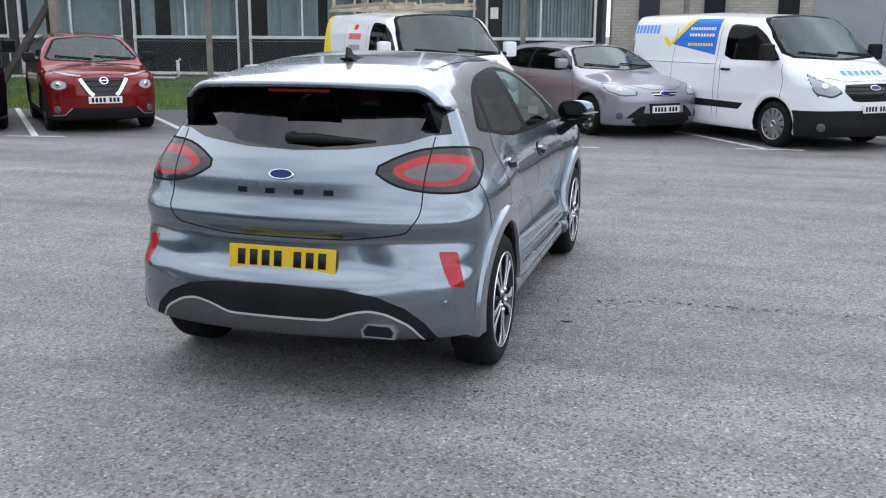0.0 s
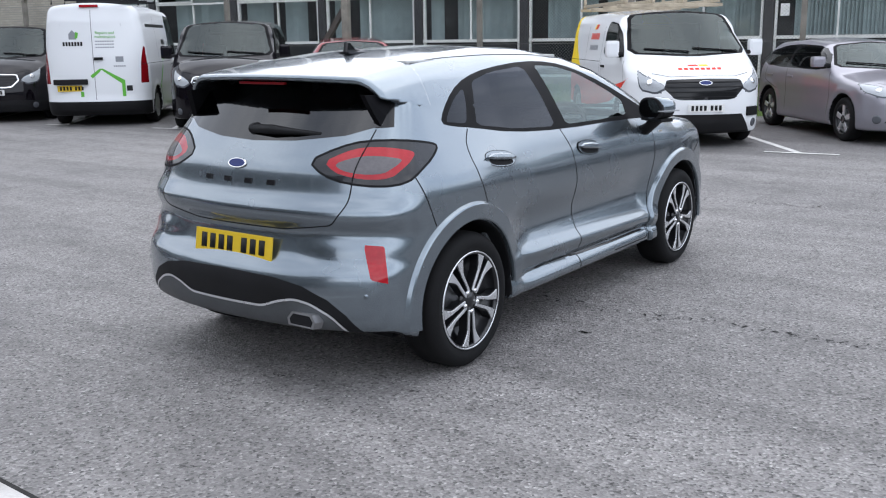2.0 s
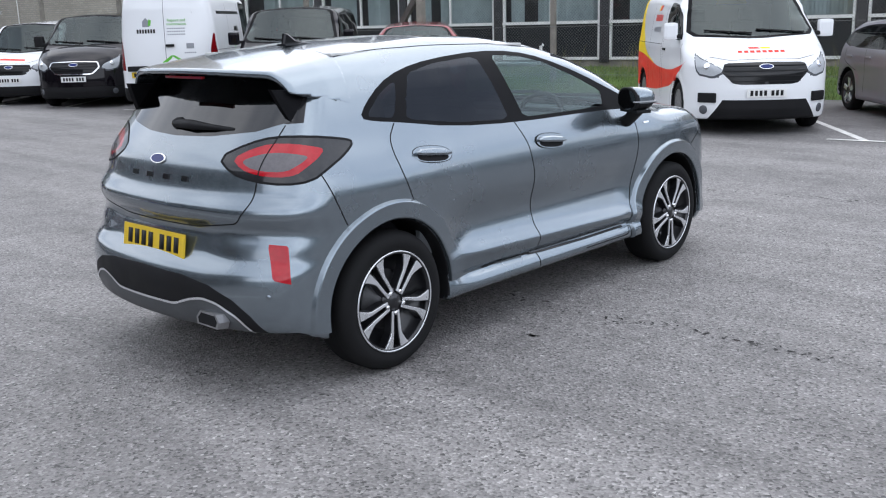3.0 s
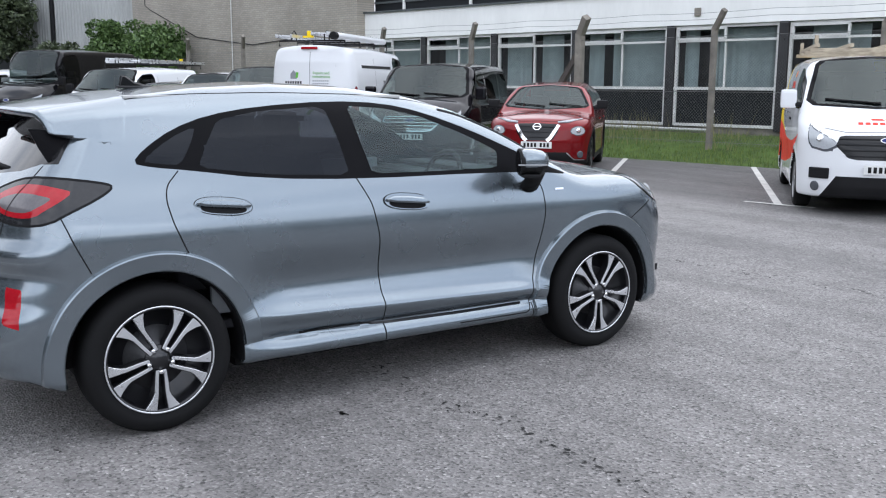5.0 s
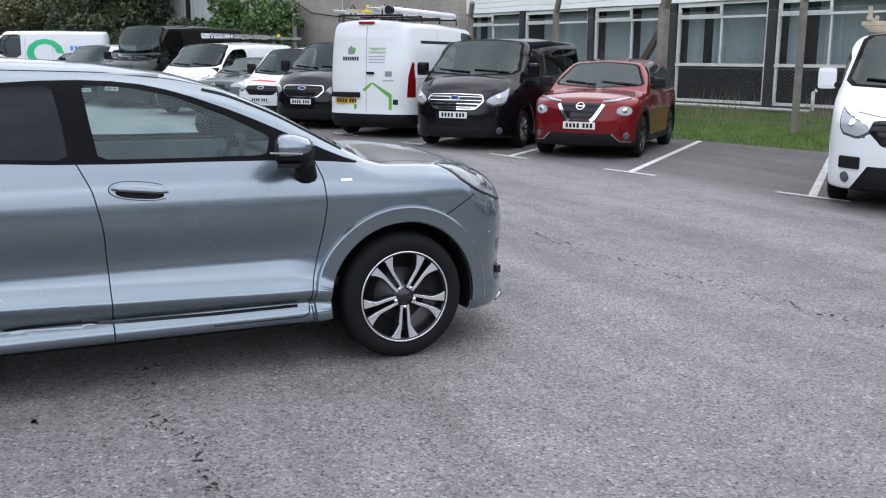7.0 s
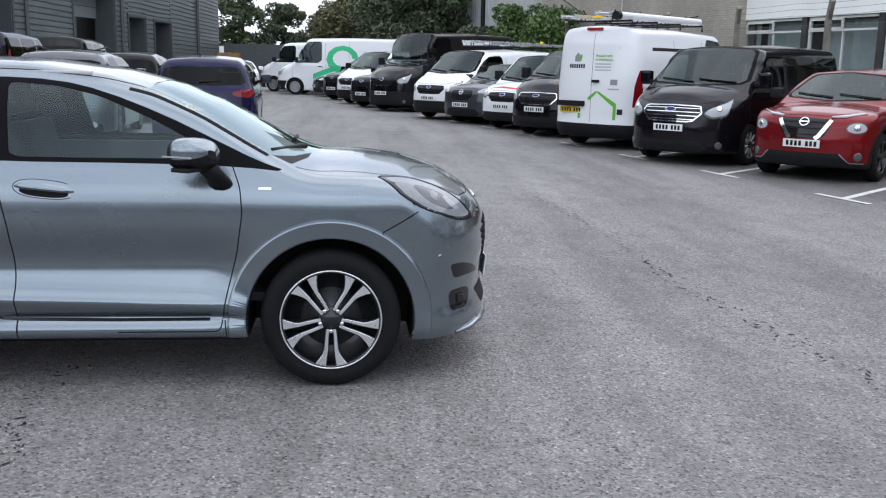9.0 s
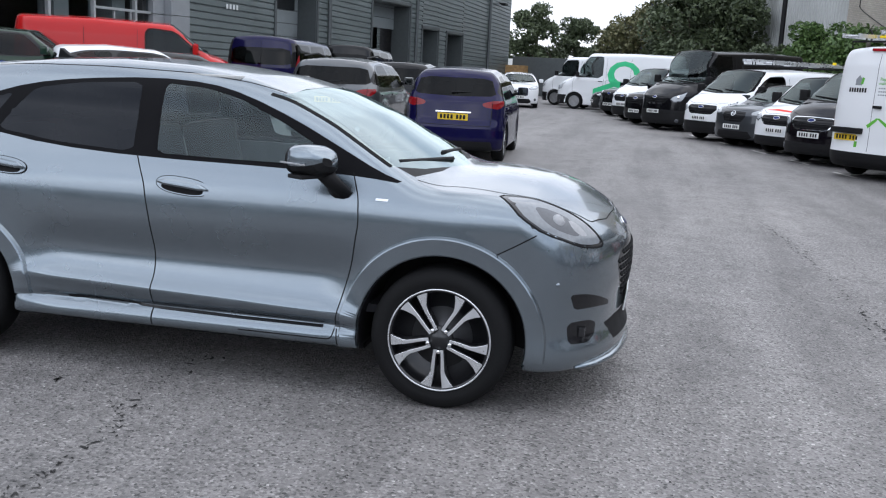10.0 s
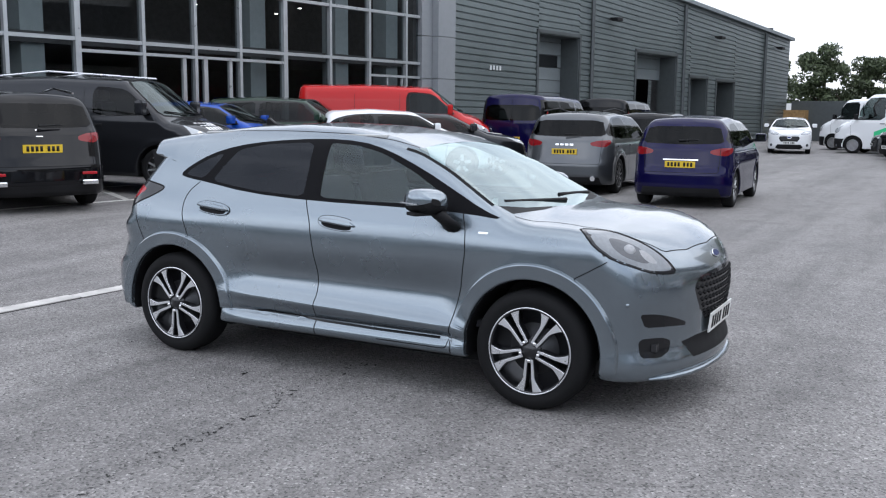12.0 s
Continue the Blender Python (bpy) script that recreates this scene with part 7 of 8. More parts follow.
    if not van:
        seams.append(("side", [(rr + 0.22, belt), (rr + 0.20, belt - 0.2), (0.33, 0.66)], True))
        seams.append(("rear", [(-W + 0.22, belt + 0.02), (-W + 0.24, 0.62), (W - 0.24, 0.62), (W - 0.22, belt + 0.02)], False))
    else:
        seams.append(("rear", [(0.02, high - 0.15), (0.02, 0.5)], False))
        seams.append(("side", [(yb - 0.1, high - 0.25), (yb - 0.12, 0.36)], True))
        seams.append(("side", [(yb - 1.2, high - 0.25), (yb - 1.2, 0.42)], True))
        seams.append(("side", [(yb - 0.1, belt - 0.06), (-ro + 0.2, belt - 0.06)], True))
    bz = nose + 0.02
    seams.append(("front", [(-W + 0.30, bz + 0.03), (-gw * 0.8, gz1 + 0.035), (0, gz1 + 0.045), (gw * 0.8, gz1 + 0.035), (W - 0.30, bz + 0.03)], False))
    for way, line, both in seams:
        for far in ((False, True) if both else (False,)):
            piece("panel_gap", ribbon(body, line, way, 0.008, 0.0015, far), GAP, car)

    def on(way, q):
        o, w = unflat([q], way)
        p = body.cast(o, w)[0]
        return Vector(p), Vector(body.grad(p[None])[0]).normalized()

    rng = random.Random(len(name) + int(place[0] * 7))
    pz = spec.get("plate_z", 0.47)
    p, n = on("front", (0, pz))
    number_plate(car, Matrix.Translation((0, p.y + 0.012, pz)) @ Matrix.Rotation(math.pi, 4, "Z"), False, rng)
    rz = spec.get("rear_plate_z", 0.80 if not van else 0.72)
    p, n = on("rear", (spec.get("rear_plate_x", 0), rz))
    number_plate(car, Matrix.Translation((spec.get("rear_plate_x", 0), p.y - 0.012, rz)), True, rng)
    p, n = on("front", (0, spec.get("badge_z", gz1 - 0.05)))
    fm = Matrix.Translation(p) @ n.to_track_quat("Z", "Y").to_matrix().to_4x4()
    if spec.get("badge", "oval") == "oval":
        piece("badge", prism([(0.085 * math.cos(k * 0.3142), 0.036 * math.sin(k * 0.3142)) for k in range(20)], 0.012, fm, 0.004), BADGE_BLUE, car, "blue oval badge")
        piece("badge_rim", prism([(0.094 * math.cos(k * 0.3142), 0.044 * math.sin(k * 0.3142)) for k in range(20)], 0.009, fm, 0.003), CHROME, car)
    else:
        b = piece("badge", moved(revolve([(0.068, 0.0), (0.068, 0.012), (0.054, 0.012), (0.054, 0.0)], 24, close=True), fm @ Matrix.Rotation(radians(-90), 4, "Y")), CHROME, car, "chrome ring badge")
        piece("badge_bar", prism([(-0.075, -0.011), (0.075, -0.011), (0.075, 0.011), (-0.075, 0.011)], 0.014, fm, 0.002), CHROME, b)
    for i in range(spec.get("slats", 4)):
        z = gz0 + (gz1 - gz0) * (i + 0.6) / (spec.get("slats", 4) + 0.2)
        k = gw * (0.74 + 0.2 * min(1, (z - gz0) / (gz1 - gz0) * 2))
        piece("grille_slat", ribbon(body, [(-k, z), (0, z + 0.004), (k, z)], "front", spec.get("slat_w", 0.014), 0.008), spec.get("slat", TRIM), car)
    if spec.get("grille_rim"):
        piece("grille_rim", ribbon(body, gr, "front", 0.022, 0.009, closed=True), CHROME, car, "chrome grille surround")
    for s in (1, -1):
        q = Matrix.Diagonal((s, 1, 1, 1))
        my, mz = df - 0.14, belt + 0.10
        tall = 0.24 if van else 0.16
        xm = body.half(np.array([my]), np.array([belt + 0.05]))[0]
        mi = piece("door_mirror", moved(block(0.20, 0.13, tall, xm + 0.14, my, mz - tall * 0.3, 0.045), q), PAINTS[colour] if spec.get("mirror_paint", not van) else TRIM, car)
        piece("mirror_arm", moved(block(0.12, 0.08, 0.06, xm + 0.02, my + 0.02, mz - 0.05, 0.02), q), TRIM, mi)
        piece("mirror_glass", moved(block(0.16, 0.006, tall * 0.8, xm + 0.14, my - 0.066, mz - tall * 0.2), q), MIRROR_DARK, mi)
        for y in ((yb + 0.14, rr + 0.42) if not van else (yb + 0.14,)):
            p, n = on("side", (y, belt - 0.13))
            piece("door_handle", moved(block(0.035, 0.20, 0.035, p.x, p.y, p.z - 0.017, 0.012), q), coat if not van else TRIM, car)
        p, n = on("fcorner", tuple(plan_poly([(W - 0.14, f - 0.16, 0.40)], "fcorner")[0]))
        lp, ln = on("fcorner", tuple(lm))
        piece("lamp_reflector", moved(revolve([(0.045, -0.004), (0.045, 0.003), (0.03, 0.008), (0.001, 0.009)], 14), q @ Matrix.Translation(lp) @ ln.to_track_quat("X", "Z").to_matrix().to_4x4()), CHROME, car, smooth=True)
        if spec.get("fog", True):
            piece("fog_lamp", moved(revolve([(0.06, -0.01), (0.06, 0.008), (0.045, 0.012), (0.001, 0.014)], 14), q @ Matrix.Translation(p) @ n.to_track_quat("X", "Z").to_matrix().to_4x4()), LAMP_DEEP, car, smooth=True)
    # cabin: seats and dash, seen through the glass
    for x in (-0.38, 0.38):
        s = piece("seat", join(block(0.48, 0.5, 0.2, x, rf - 0.75, belt - 0.45, 0.06), block(0.48, 0.16, 0.55, x, rf - 1.0, belt - 0.3, 0.05)), SEAT, car)
        piece("headrest", block(0.26, 0.1, 0.18, x, rf - 1.02, belt + 0.27, 0.04), SEAT, s)
    piece("dashboard", block(W * 1.7, 0.55, 0.2, 0, cowl[0] - 0.35, cowl[1] - 0.28, 0.06), INTERIOR, car)
    piece("bulkhead", block(W * 1.65, 0.05, belt - 0.45 if not van else high - 0.65, 0, (rf - 1.25) if van and not spec.get("side_glass") else rr + 0.35, 0.42), INTERIOR, car)
    piece("cabin_floor", block(W * 1.7, f + ro - 1.4, 0.05, 0, (f - ro) / 2 - 0.2, 0.42), INTERIOR, car)
    p, n = on("front", (0, cowl[1] + 0.07))
    for x0, x1 in ((-W * 0.72, -0.05), (0.02, W * 0.66)):
        pts = []
        for i in range(5):
            q, n = on("front", (-(x0 + (x1 - x0) * i / 4), screen_b + 0.035 + 0.012 * i))
            pts.append(tuple(q + n * 0.014))
        piece("wiper_blade", tube(pts, 0.011, 6), TRIM, car, smooth=True)
    tyre = spec.get("tyre", hub)
    kit = kit_for(tyre, spec.get("wheel", "five"), spec.get("bright", "bright"))
    put_wheels(car, kit, wb, half - 0.03, hub, few=True)
    return car, on


def spec_of(**k):
    k.setdefault("tum", 0.20)
    b = hatch(k["wb"], k["ro"], k["fo"], k["half"], k["high"], k["belt"], k["cowl"], k["nose"], k["rf"], k["rr"], k.get("hub", 0.33), k["tum"], k.get("tail", 0.16), k.get("van", False), k.get("slope", 0.0))
    return b, k


def custom(**k):
    base = dict(wb=2.93, ro=1.0, fo=0.99, half=0.99, high=1.97, belt=1.22, cowl=(3.20, 1.25), nose=0.98, rf=2.36, rr=-0.85, tum=0.13, van=True, lamp="van", lamp_z=0.92, low=0.50, hub=0.335, pillar=1.72, plate_z=0.60,
                grille=(0.70, 0.94, 0.52), wheel="steel", bright="steel", slope=-0.02, rear_plate_z=0.80)
    base.update(k)
    return spec_of(**base)

# ---- the row of bays by the office ----
b, s = spec_of(wb=2.636, ro=0.78, fo=0.80, half=0.895, high=1.59, belt=1.05, cowl=(2.38, 1.08), nose=0.93, rf=1.62, rr=-0.42, hub=0.345, tum=0.22, lamp="round", lamp_z=0.85, grille=(0.60, 0.88, 0.36), badge="ring", slats=3, plate_z=0.53,
               wheel="five", bright="dark", tyre=0.345, cell=0.024, pillar=1.0, mirror_paint=False,
               cuts=[("front_skirt", "front", [(-0.86, 0.18), (-0.86, 0.28), (-0.62, 0.28), (-0.50, 0.41), (0.50, 0.41), (0.62, 0.28), (0.86, 0.28), (0.86, 0.18)], lambda m: m[:, 1] > 3.0, TRIM),
                     ("2side_skirt", "side", [(0.36, 0.15), (0.40, 0.33), (2.22, 0.33), (2.26, 0.15)], None, TRIM),
                     ("2wheel_arch_trim", "side", [(2.636 + 0.475 * math.cos(k * 0.2094), 0.345 + 0.475 * math.sin(k * 0.2094)) for k in range(-1, 17)], None, TRIM),
                     ("2rear_wheel_arch_trim", "side", [(0.475 * math.cos(k * 0.2094), 0.345 + 0.475 * math.sin(k * 0.2094)) for k in range(-1, 17)], None, TRIM)])
redsuv, on = vehicle("small_suv", "red small suv with black roof pillars and silver front trim", "car", (-7.62, 9.03), -47.0, b, s, "red")
for sgn in (1, -1):
    piece("chrome_strake", ribbon(b, [(sgn * 0.17, 0.60), (sgn * 0.22, 0.64), (sgn * 0.36, 0.86)], "front", 0.055, 0.012), CHROME, redsuv, "satin chrome grille strake")
    pts = []
    for x, z in ((0.34, 0.90), (0.52, 0.915), (0.72, 0.955)):
        q, n = on("front", (-x * sgn, z))
        pts.append(tuple(q + n * 0.01))
    piece("running_lamp", tube(pts, [0.018, 0.022, 0.012], 6), CLEAR_LENS, redsuv, smooth=True)
    piece("skirt_trim", ribbon(b, [(sgn * 0.50, 0.405), (sgn * 0.62, 0.285), (sgn * 0.78, 0.28)], "front", 0.016, 0.006), STEEL, redsuv, "satin silver bumper line")
b, s = custom(side_glass=True, rear_glass=True, tint=True, low=0.0, grille_rim=True, slat=CHROME, slats=4, wheel="ten", bright="bright", mirror_paint=True, cell=0.03)
vehicle("passenger_van", "black passenger van with chrome grille and tinted side windows", "van", (-9.72, 7.80), -48.3, b, s, "plum")
G = DECAL["green"]
b, s = custom(high=2.30, by_rear=True, low=0.52, rear_plate_x=-0.42, rear_plate_z=0.72, wb=2.93, cell=0.03, tail_z=1.1)
highroof, on = vehicle("high_roof_van", "white high-roof van with green house decals, seen from behind", "van", (-12.55, 7.20), 131.7, b, s, "white")
decal(b, "rear", [(-0.06, 0.95), (0.12, 1.08), (0.16, 1.08), (0.12, 1.02), (-0.02, 0.90)], G, highroof, "green_stripe")
decal(b, "rear", [(0.12, 1.08), (0.18, 1.08), (0.56, 0.86), (0.56, 0.80), (0.50, 0.80)], G, highroof, "green_stripe")
decal(b, "rear", [(0.50, 0.86), (0.56, 0.86), (0.56, 0.56), (0.50, 0.56)], G, highroof, "green_stripe")
decal(b, "rear", [(-0.26, 0.66), (-0.20, 0.66), (-0.20, 0.56), (-0.26, 0.56)], G, highroof, "green_stripe")
bars(b, "rear", -0.52, -0.14, 1.50, 0.075, DECAL["black"], highroof, 7)
decal(b, "rear", [(-0.40, 1.62), (-0.26, 1.62), (-0.26, 1.72), (-0.33, 1.79), (-0.40, 1.72)], DECAL["grey"], highroof, "house_mark")
decal(b, "rear", [(-0.29, 1.64), (-0.24, 1.64), (-0.22, 1.74), (-0.27, 1.76)], G, highroof, "leaf_mark")
for words, z in (("Repairs and", 1.735), ("maintenance", 1.665)):
    q, n = on("rear", (0.26, z))
    part("lettering", text_mesh(words, 0.075, G), G, highroof, at=Matrix.Translation((0.26, q.y - 0.01, z)) @ Matrix.Rotation(radians(90), 4, "X"))
for i in range(3):
    bars(b, "rear", 0.08, 0.42, 1.57 - 0.055 * i, 0.022, DECAL["grey"], highroof, 8)
decal(b, "rear", [(0.42, 1.20), (0.56, 1.20), (0.56, 1.30), (0.42, 1.30)], DECAL["grey"], highroof, "sticker")
decal(b, "rear", [(0.58, 0.66), (0.68, 0.66), (0.68, 0.76), (0.58, 0.76)], DECAL["black"], highroof, "sticker")
bars(b, "rear", 0.38, 0.60, 1.11, 0.025, DECAL["grey"], highroof, 6)
bars(b, "side", 1.0, 1.35, 1.50, 0.10, DECAL["black"], highroof, 7, 1)
bars(b, "side", 1.0, 1.35, 1.50, 0.10, DECAL["black"], highroof, 7, -1)
for sgn in (1, -1):
    decal(b, "side", [(0.2, 0.6), (0.3, 0.6), (0.9, 1.2), (0.9, 1.28)], G, highroof, "green_stripe", sign=sgn)
    decal(b, "side", [(-0.9, 1.84), (1.6, 1.84), (1.6, 1.90), (-0.9, 1.90)], DECAL["black"], highroof, "roof_seam", sign=sgn)
piece("door_handle", block(0.16, 0.04, 0.05, 0.12, -1.0, 1.24, 0.012), TRIM, highroof)
piece("high_brake_lamp", block(0.34, 0.05, 0.05, 0.0, -0.90, 2.20, 0.015), RED_LENS, highroof)
piece("plate_hood", block(0.62, 0.07, 0.10, -0.42, -1.0, 0.79, 0.02), TRIM, highroof)


def ladder_rack(name, label, base, heading, high, y0, y1, half=0.7, loads=2):
    """A roof rack with hoops, rails and ladders strapped on it."""
    a = radians(heading)
    r = thing(name, Matrix.Translation((*base, high)) @ Matrix.Rotation(a - math.pi / 2, 4, "Z"), label, "roof rack")
    n = 4
    for i in range(n):
        y = y0 + (y1 - y0) * i / (n - 1)
        c = piece("crossbar", tube([(-half, y, -0.04), (-half, y, 0.07), (half, y, 0.07), (half, y, -0.04)], 0.02, 6), TRIM, r)
        for x in (-half * 0.55, half * 0.45):
            piece("clamp", tube([(x - 0.05, y, 0.07), (x - 0.05, y, 0.20), (x, y, 0.27), (x + 0.05, y, 0.20), (x + 0.05, y, 0.07)], 0.014, 6), TRIM, r)
    for k in range(loads):
        x = -0.42 + 0.75 * k
        for s in (-0.16, 0.16):
            piece("ladder_rail", block(0.03, y1 - y0 + 0.7, 0.07, x + s, (y0 + y1) / 2 - 0.1, 0.11 + 0.05 * k, 0.006), ALLOY, r)
        for j in range(9):
            y = y0 - 0.35 + (y1 - y0 + 0.5) * j / 8
            piece("rung", tube([(x - 0.16, y, 0.145 + 0.05 * k), (x + 0.16, y, 0.145 + 0.05 * k)], 0.014, 6), ALLOY, r)
    piece("pipe_carrier", tube([(0.62, y0 - 0.35, 0.15), (0.62, y1, 0.15)], 0.07, 12), PAINTS["white"], r, "white tube with black end cap")
    piece("end_cap", tube([(0.62, y0 - 0.45, 0.15), (0.62, y0 - 0.33, 0.15)], 0.078, 12), TRIM, r)
    piece("ladder_clamp", join(block(0.07, 0.09, 0.10, -0.1, y0 + 0.1, 0.17, 0.015), block(0.22, 0.05, 0.04, -0.1, y0 + 0.05, 0.13, 0.01)), DECAL["yellow"], r, "yellow ladder clamp")
    return r


def along(p, heading, d):
    return (p[0] + d * math.cos(radians(heading)), p[1] + d * math.sin(radians(heading)))


ladder_rack("roof_rack", "black roof rack with aluminium ladders and clamps", along((-12.55, 7.20), 131.7, 1.0), 131.7, 2.30, -0.75, 1.9)
b, s = custom(low=0.42, grille_rim=True, wheel="ten", cell=0.034)
vehicle("panel_van", "dark panel van with chrome-edged grille", "van", (-15.25, 6.68), -48.3, b, s, "plum")
b, s = spec_of(wb=2.66, ro=0.88, fo=0.85, half=0.90, high=1.83, belt=1.12, cowl=(2.75, 1.12), nose=0.93, rf=2.0, rr=-0.72, van=True, tum=0.12, lamp="van", lamp_z=0.88, low=0.40, pillar=1.45, plate_z=0.55, grille=(0.66, 0.88, 0.48), rear_glass=True)
small, on = vehicle("small_van", "small white van with red bonnet stripe", "van", (-17.45, 6.30), -48.3, b, s, "white")
decal(b, "front", [(-0.55, 0.98), (-0.20, 1.02), (0.3, 0.99), (0.3, 0.96), (-0.2, 0.98)], DECAL["red"], small, "red_stripe")
b, s = spec_of(wb=2.646, ro=0.85, fo=0.90, half=0.905, high=1.60, belt=1.05, cowl=(2.42, 1.08), nose=0.93, rf=1.65, rr=-0.45, hub=0.345, lamp_z=0.86, grille=(0.62, 0.87, 0.36), badge="ring", slats=3, plate_z=0.50, wheel="five")
vehicle("family_suv", "graphite suv with bright headlamps and chrome grille", "car", (-19.4, 5.55), -48.3, b, s, "grey")
b, s = custom()
rv, on = vehicle("panel_van", "white panel van with roof rack and red side decal", "van", (-21.2, 4.85), -48.3, b, s, "white")
bars(b, "side", -0.2, 0.6, 1.45, 0.14, DECAL["red"], rv, 5, 1)
ladder_rack("roof_rack", "aluminium roof rack loaded with ladders and wood", along((-21.2, 4.85), -48.3, -3.8), -48.3, 1.98, -1.3, 1.6)
b, s = custom(wb=3.75, ro=1.05, fo=1.0, half=1.03, high=2.55, belt=1.42, cowl=(4.0, 1.42), nose=1.12, rf=3.15, rr=-0.9, lamp_z=1.05, low=0.62, grille=(0.80, 1.06, 0.50), pillar=2.45, plate_z=0.58, hub=0.36)
transit, on = vehicle("large_van", "tall black panel van with papers behind the windscreen", "van", (-25.3, 3.70), -48.3, b, s, "black")
piece("paper", block(0.5, 0.12, 0.05, 0.1, 3.9, 1.40), DECAL["yellow"], transit)
b, s = spec_of(wb=2.7, ro=0.9, fo=0.85, half=0.92, high=1.75, belt=1.12, cowl=(2.35, 1.15), nose=1.0, rf=1.7, rr=-0.5, hub=0.36, cell=0.045)
vehicle("estate_suv", "dark off-road car with a boxy tail", "car", (-27.6, 3.1), -48.3, b, s, "black")
b, s = custom(cell=0.05)
vehicle("panel_van", "white panel van in the far bays", "van", (-30.1, 2.6), -48.3, b, s, "white")
b, s = spec_of(wb=2.7, ro=0.9, fo=0.85, half=0.92, high=1.72, belt=1.12, cowl=(2.35, 1.15), nose=1.0, rf=1.7, rr=-0.5, hub=0.36, cell=0.05)
vehicle("pickup_truck", "dark pickup with a black load cover", "car", (-33.6, 2.0), -48.3, b, s, "black")
b, s = spec_of(wb=2.6, ro=0.8, fo=0.85, half=0.88, high=1.46, belt=0.98, cowl=(2.32, 0.99), nose=0.82, rf=1.5, rr=-0.3, hub=0.32, cell=0.05)
vehicle("hatchback_car", "dark grey hatchback beside the delivery van", "car", (-37.2, 1.2), -75, b, s, "darkgrey")
b, s = custom(wb=3.75, ro=1.05, fo=1.0, half=1.03, high=2.60, belt=1.42, cowl=(4.0, 1.42), nose=1.12, rf=3.15, rr=-0.9, lamp_z=1.05, low=0.62, grille=(0.80, 1.06, 0.50), pillar=2.45, plate_z=0.58, hub=0.36, cell=0.045)
farvan, on = vehicle("large_van", "tall white delivery van with a green loop decal", "van", (-40.6, -0.55), -100, b, s, "white")
for sgn in (1, -1):
    ring = [(1.55 + 0.75 * math.cos(k * 0.524), 1.62 + 0.62 * math.sin(k * 0.524)) for k in range(12)]
    inner = [(1.55 + 0.45 * math.cos(k * 0.524), 1.66 + 0.36 * math.sin(k * 0.524)) for k in range(12)]
    for k in range(-3, 6):
        a0, a1 = k % 12, (k + 1) % 12
        decal(b, "side", [ring[a0], ring[a1], inner[a1], inner[a0]], DECAL["mint"], farvan, "green_loop", sign=sgn)
    decal(b, "side", [(1.9, 1.1), (2.9, 0.72), (2.9, 0.95), (2.0, 1.3)], DECAL["mint"], farvan, "green_loop", sign=sgn)
    bars(b, "side", -0.6, 0.6, 1.75, 0.20, DECAL["paleblue"], farvan, 7, sgn)
b, s = custom(wb=3.3, high=2.45, half=1.03, belt=1.42, cowl=(3.55, 1.42), nose=1.12, rf=2.75, lamp_z=1.05, low=0.62, grille=(0.80, 1.06, 0.50), pillar=2.05, hub=0.36, cell=0.055)
vehicle("large_van", "white van with a red roof lamp, far end of the yard", "van", (-44.6, -1.6), -110, b, s, "white")
# the red and yellow banded van, the hatchback and the hire van
R, Y = DECAL["red"], DECAL["yellow"]
b, s = custom(cell=0.026, low=0.0, cuts=[("2red_band", "side", rounded([(3.35, 0.98), (3.2, 0.92), (2.4, 0.80), (1.2, 0.82), (0.2, 0.98), (-1.1, 1.02), (-1.1, 0.42), (1.0, 0.42), (2.6, 0.60)], 0.2, 1), lambda m: m[:, 1] < 3.32, R),
                                        ("2yellow_band", "side", rounded([(1.2, 0.83), (0.3, 0.99), (-0.3, 1.4), (-0.55, 2.1), (-1.2, 2.1), (-1.2, 1.02), (0.1, 0.96)], 0.15, 1), None, Y),
                                        ("front_skirt", "front", [(-0.72, 0.2), (-0.55, 0.47), (0.55, 0.47), (0.72, 0.2)], lambda m: m[:, 1] > 3.1, TRIM)], plate_z=0.56, mirror_paint=True, grille=(0.67, 0.95, 0.57))
ag, on = vehicle("glazier_van", "white service van with red and yellow side bands", "van", (-1.46, 9.28), -50, b, s, "white")
bars(b, "side", 0.75, 1.35, 1.50, 0.10, R, ag, 7, 1)
bars(b, "side", 0.75, 1.35, 1.33, 0.08, DECAL["grey"], ag, 7, 1)
decal(b, "side", [(0.95, 1.66), (1.10, 1.66), (1.16, 1.74), (1.0, 1.74)], R, ag, "logo_mark")
decal(b, "side", [(0.88, 1.66), (0.95, 1.66), (1.0, 1.74), (0.93, 1.74)], Y, ag, "logo_mark")
bars(b, "front", -0.32, 0.32, 1.075, 0.028, R, ag, 8)
decal(b, "front", [(-0.16, 1.125), (-0.02, 1.125), (-0.05, 1.145), (-0.18, 1.145)], R, ag, "logo_mark")
decal(b, "front", [(0.0, 1.125), (0.13, 1.125), (0.10, 1.145), (-0.03, 1.145)], Y, ag, "logo_mark")
for sgn in (1, -1):
    q, n = on("fcorner", tuple(plan_poly([(0.80, 3.78, 0.55)], "fcorner")[0]))
    piece("fog_housing", moved(block(0.26, 0.05, 0.13, 0, 0, -0.065, 0.02), Matrix.Diagonal((sgn, 1, 1, 1)) @ Matrix.Translation(q - n * 0.005) @ Matrix.Rotation(radians(-38), 4, "Z")), TRIM, ag)
rk = thing("glass_rack", Matrix.Translation((*along((-1.46, 9.28), -50, -3.05), 1.98)) @ Matrix.Rotation(radians(-140), 4, "Z"), "pale wooden and steel roof frame on the service van", "roof rack")
WOOD = surface("weathered_rack_wood", (0.42, 0.36, 0.27), 0.8, vary=0.25, stretch=(1, 8, 1))
